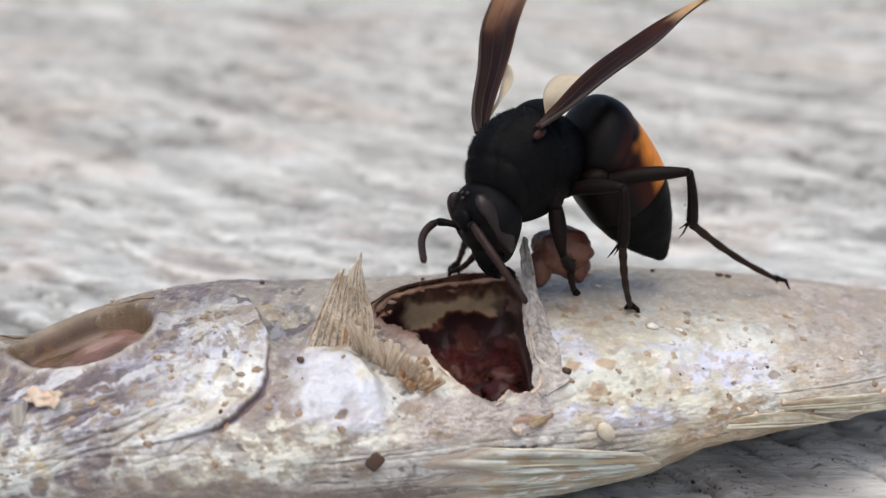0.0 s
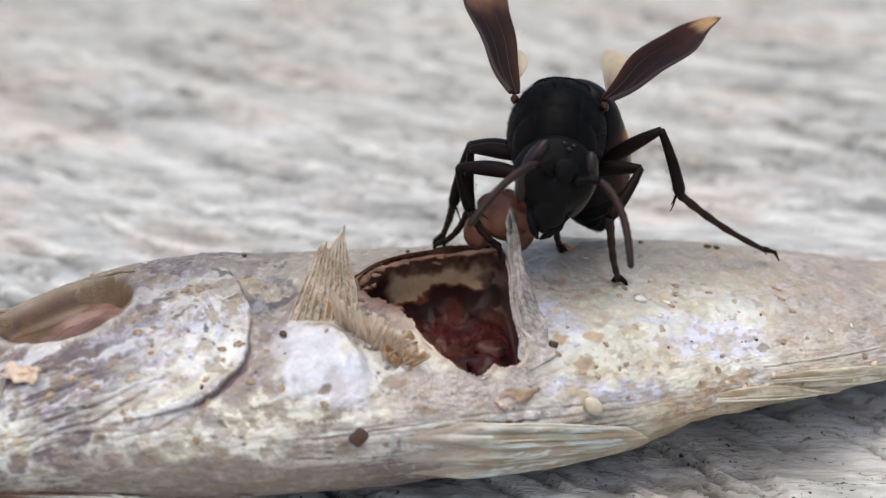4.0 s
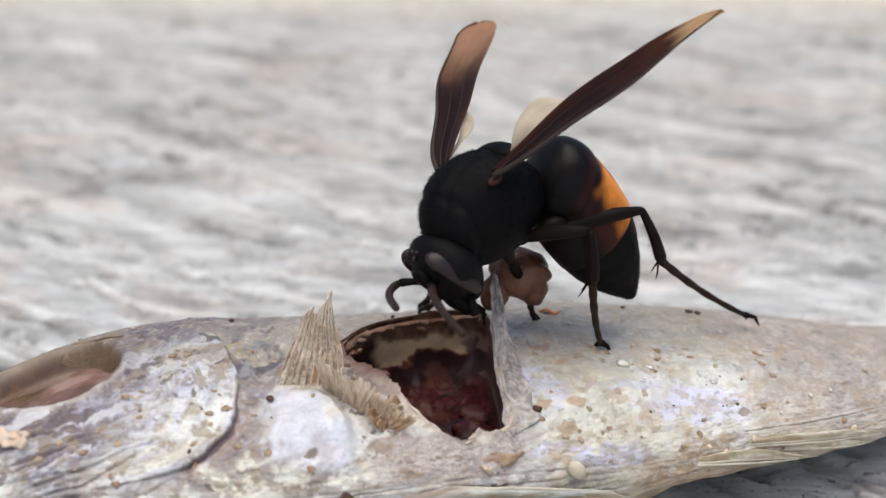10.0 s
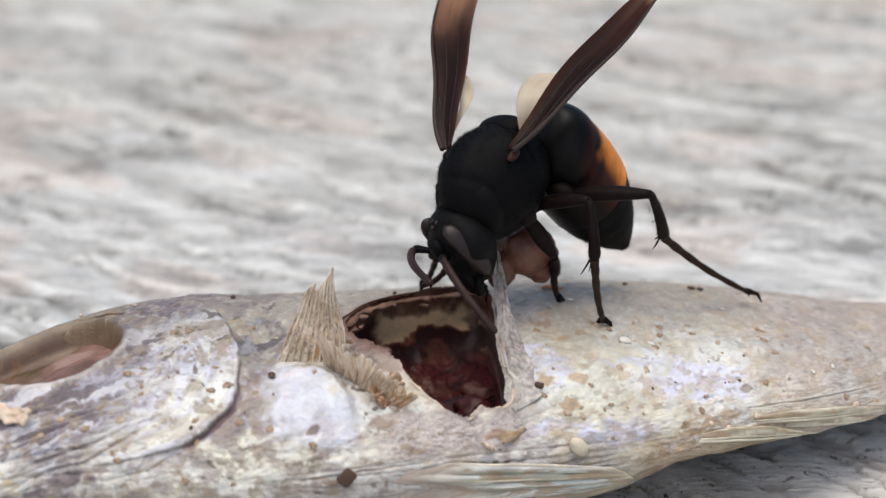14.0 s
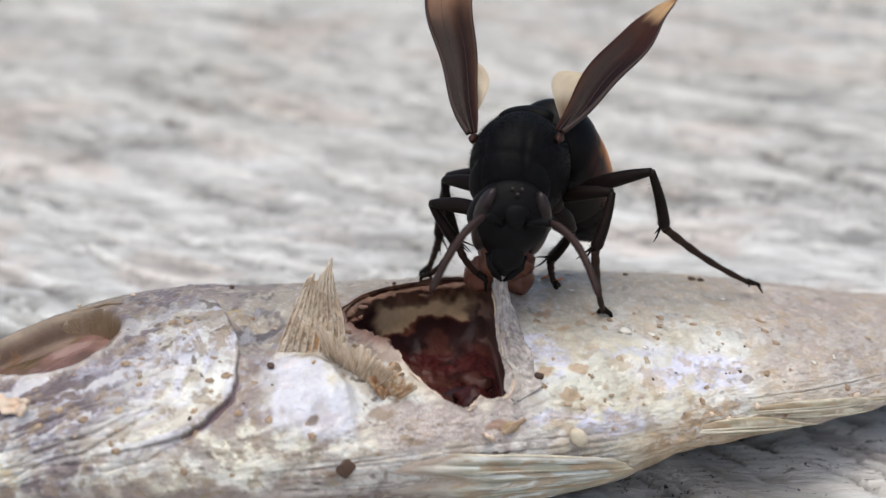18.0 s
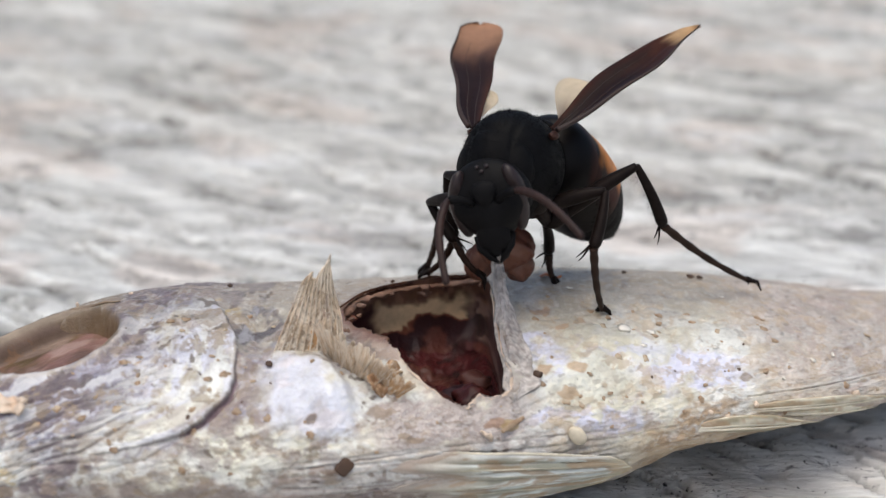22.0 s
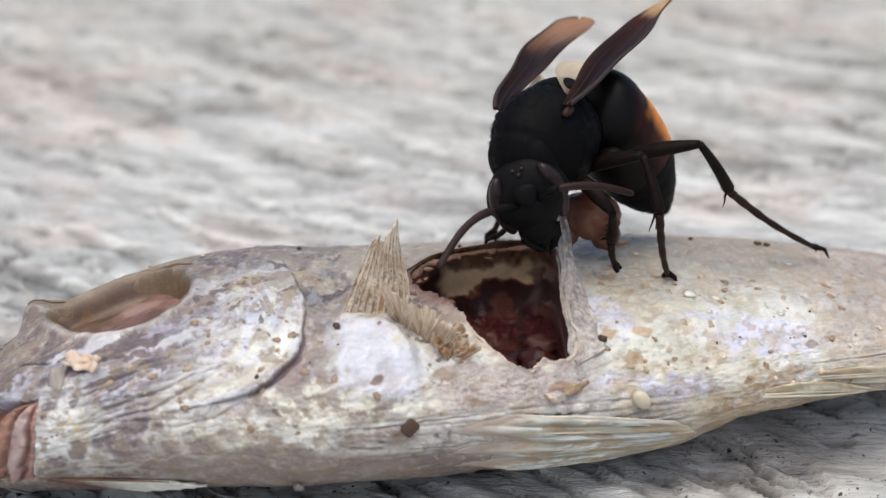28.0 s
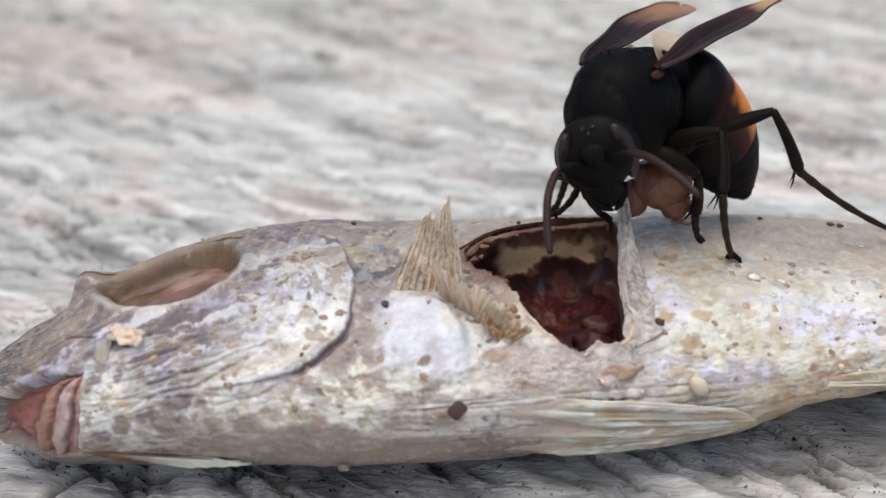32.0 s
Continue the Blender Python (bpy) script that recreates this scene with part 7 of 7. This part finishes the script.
    # many crumbs on the skin
    kinds = [("tan crumb stuck to the fish", M_TAN, 0.02), ("dark brown crumb stuck to the fish", M_CRUMB, 0.011), ("sandy grain stuck to the fish", M_SAND, 0.02)]
    meshes = [[mesh_of("crumb", *lump(s * g, 40 + 9 * k + i, 0.2, 9, 12)) for i, g in enumerate((0.45, 0.6, 0.75, 0.9, 1.15, 1.5))] for k, (_, _, s) in enumerate(kinds)]
    done = 0
    while done < 120:
        x, a = r.choice((r.uniform(-3.4, 2.6), r.gauss(0.6, 0.7), r.gauss(-2.2, 0.5))), r.triangular(80, 186, 128)
        if float(inside(np.array([x]), np.array([a * ARC]), scaled(HOLE))[0]) > -0.05 or float(inside(np.array([x]), np.array([a * ARC]), scaled(SOCKET))[0]) > -0.03:
            continue
        k = r.choice((0, 0, 0, 0, 0, 1, 2))
        m = on_flank(x, a, 0.002) @ pose(0, 0, 0, 0, 0, r.uniform(0, 360))
        strew("crumb", r.choice(meshes[k]), kinds[k][1], m, kinds[k][0], "crumb", "crumbs on the fish")
        done += 1
    # crumbs along the back, seen against the wood
    for x, s in ((-2.1, 0.02), (-1.02, 0.018), (1.12, 0.024), (1.2, 0.018), (0.62, 0.014)):
        a = 70.0
        strew("crumb", mesh_of("crumb", *lump(s, int(x * 100) % 97, 0.6)), M_TAN if s > 0.04 else M_CRUMB, on_flank(x, a, 0.012), "brown crumb on the back of the fish", "crumb", "crumbs on the fish")
    # rust-red scrap and splinters on the wood
    def ground_at(x, y, z, yaw):
        return pose(x * CM, y * CM, z * CM, 0, 0, yaw)
    rows = [[(0.1 * u, 0.055 * v * (1 - 0.75 * abs(u)**1.5) + 0.03 * u * u, 0.01 * math.sin(u * 5 + v * 2) + 0.03 * v * v) for u in np.linspace(-1, 1, 18)] for v in np.linspace(-1, 1, 10)]
    v, f = sheet(rows, 0.012)
    strew("leaf_scrap", mesh_of("leaf_scrap", v, f), M_SCRAP, pose(-3.22 * CM, -2.93 * CM, 0.05 * CM, 24, 0, 14), "curled rust-red scrap of leaf on the wood", "leaf scrap")
    rows = [[(0.1 * u, 0.02 * v * (1.2 - 0.5 * u), 0.03 * u + 0.012 * math.sin(u * 4)) for u in np.linspace(-1, 1, 12)] for v in np.linspace(-1, 1, 5)]
    v, f = sheet(rows, 0.012)
    strew("leaf_scrap", mesh_of("leaf_scrap", v, f), M_TAN, pose(-3.02 * CM, -2.86 * CM, 0.06 * CM, 20, 0, 34), "thin tan scrap of leaf on the wood", "leaf scrap")
    strew("crumb", mesh_of("crumb", *lump(0.035, 77)), M_SCRAP, ground_at(1.25, -2.75, 0.0, 0), "rust-red crumb on the wood", "crumb")
    # splinters that lift off the wood near the fish
    for i in range(46):
        x, y = r.uniform(-5.2, 1.6), r.uniform(-3.9, -2.0)
        L, w = r.uniform(0.12, 0.4), r.uniform(0.012, 0.03)
        s = np.linspace(0, 1, 8)
        pts = np.stack([L * (s - 0.5), 0.02 * np.sin(s * 4 + i), -0.02 + 0.035 * s**2], -1)
        me = mesh_of("splinter", *tube(pts, w * np.sin(np.pi * (0.08 + 0.86 * s)), 6, 0.45))
        strew("splinter", me, M_SPLINTER, ground_at(x, y, -0.02, -38 + r.uniform(-12, 12)), "thin grey wood splinter lifting from the weathered surface", "splinter", "splinters on the wood")


build_clutter()


# ---- what moves ----
def motions():
    body = {t: posed(turn(*a), Vector(p) * CM) for t, p, a in BODY}
    walk(hornet, list(body.items()))
    walk(moving["head"], [(t, posed(body[t].to_3x3().transposed() @ turn(*a), Vector(NECK) * CM)) for t, a in HEAD])
    walk(moving["gaster"], [(t, posed(Euler((0, radians(-d), radians(-aside))).to_matrix(), Vector(WAIST) * CM)) for t, d, aside in GASTER])
    for name, side, rows in (("feeler_left", 1, FEELER_LEFT), ("feeler_right", -1, FEELER_RIGHT)):
        walk(moving[name], [(t, aimed(Vector((ELBOW[0], side * ELBOW[1], ELBOW[2])) * CM, d, (0.5, side * 0.7, 0.6))) for t, d in rows])
    for name, root, rows in (("wing_left", WING_L, WINGS_LEFT), ("wing_right", WING_R, WINGS_RIGHT)):
        side = 1 if root[1] > 0 else -1
        out = []
        for t, az, el in rows:
            a, e = radians(az), radians(el)
            out.append((t, aimed(Vector(root) * CM, (-math.cos(a) * math.cos(e), side * math.sin(a) * math.cos(e), math.sin(e)), (0.0, side, -0.14 if side > 0 else 0.2))))
        walk(moving[name], out)
    for name, (hip, ankle, foot, a, b, out_to) in LEGS.items():
        side = 1 if hip[1] > 0 else -1
        rows = ([], [], [])
        for t, m in body.items():
            inv = m.inverted()
            if name == "fore_left":
                foot = Vector([float(np.interp(t, [w[0] for w in FORE_FOOT], [w[i] for w in FORE_FOOT])) for i in (1, 2, 3)])
                ankle = foot + Vector(FORE_ANKLE)
            h, k, f = Vector(hip) * CM, inv @ (Vector(ankle) * CM), inv @ (Vector(foot) * CM)
            span = k - h
            d = min(span.length, (a + b) * CM * 0.995)
            way = span.normalized()
            x = (d * d + (a * a - b * b) * CM * CM) / (2 * d)
            pole = Vector((out_to[0], side * out_to[1], out_to[2]))
            pole = (pole - way * pole.dot(way)).normalized()
            knee = h + way * x + pole * math.sqrt(max((a * CM)**2 - x * x, 0))
            rows[0].append((t, aimed(h, knee - h, pole)))
            rows[1].append((t, aimed(knee, k - knee, pole)))
            rows[2].append((t, aimed(k, f - k, inv.to_3x3() @ Vector((0, 0, 1)))))
        for ob, r in zip(moving[name], rows):
            walk(ob, r)
    walk(morsel, [(t, pose(x * CM, y * CM, z * CM, 0, 0, turned)) for t, x, y, z, turned in MORSEL])


motions()
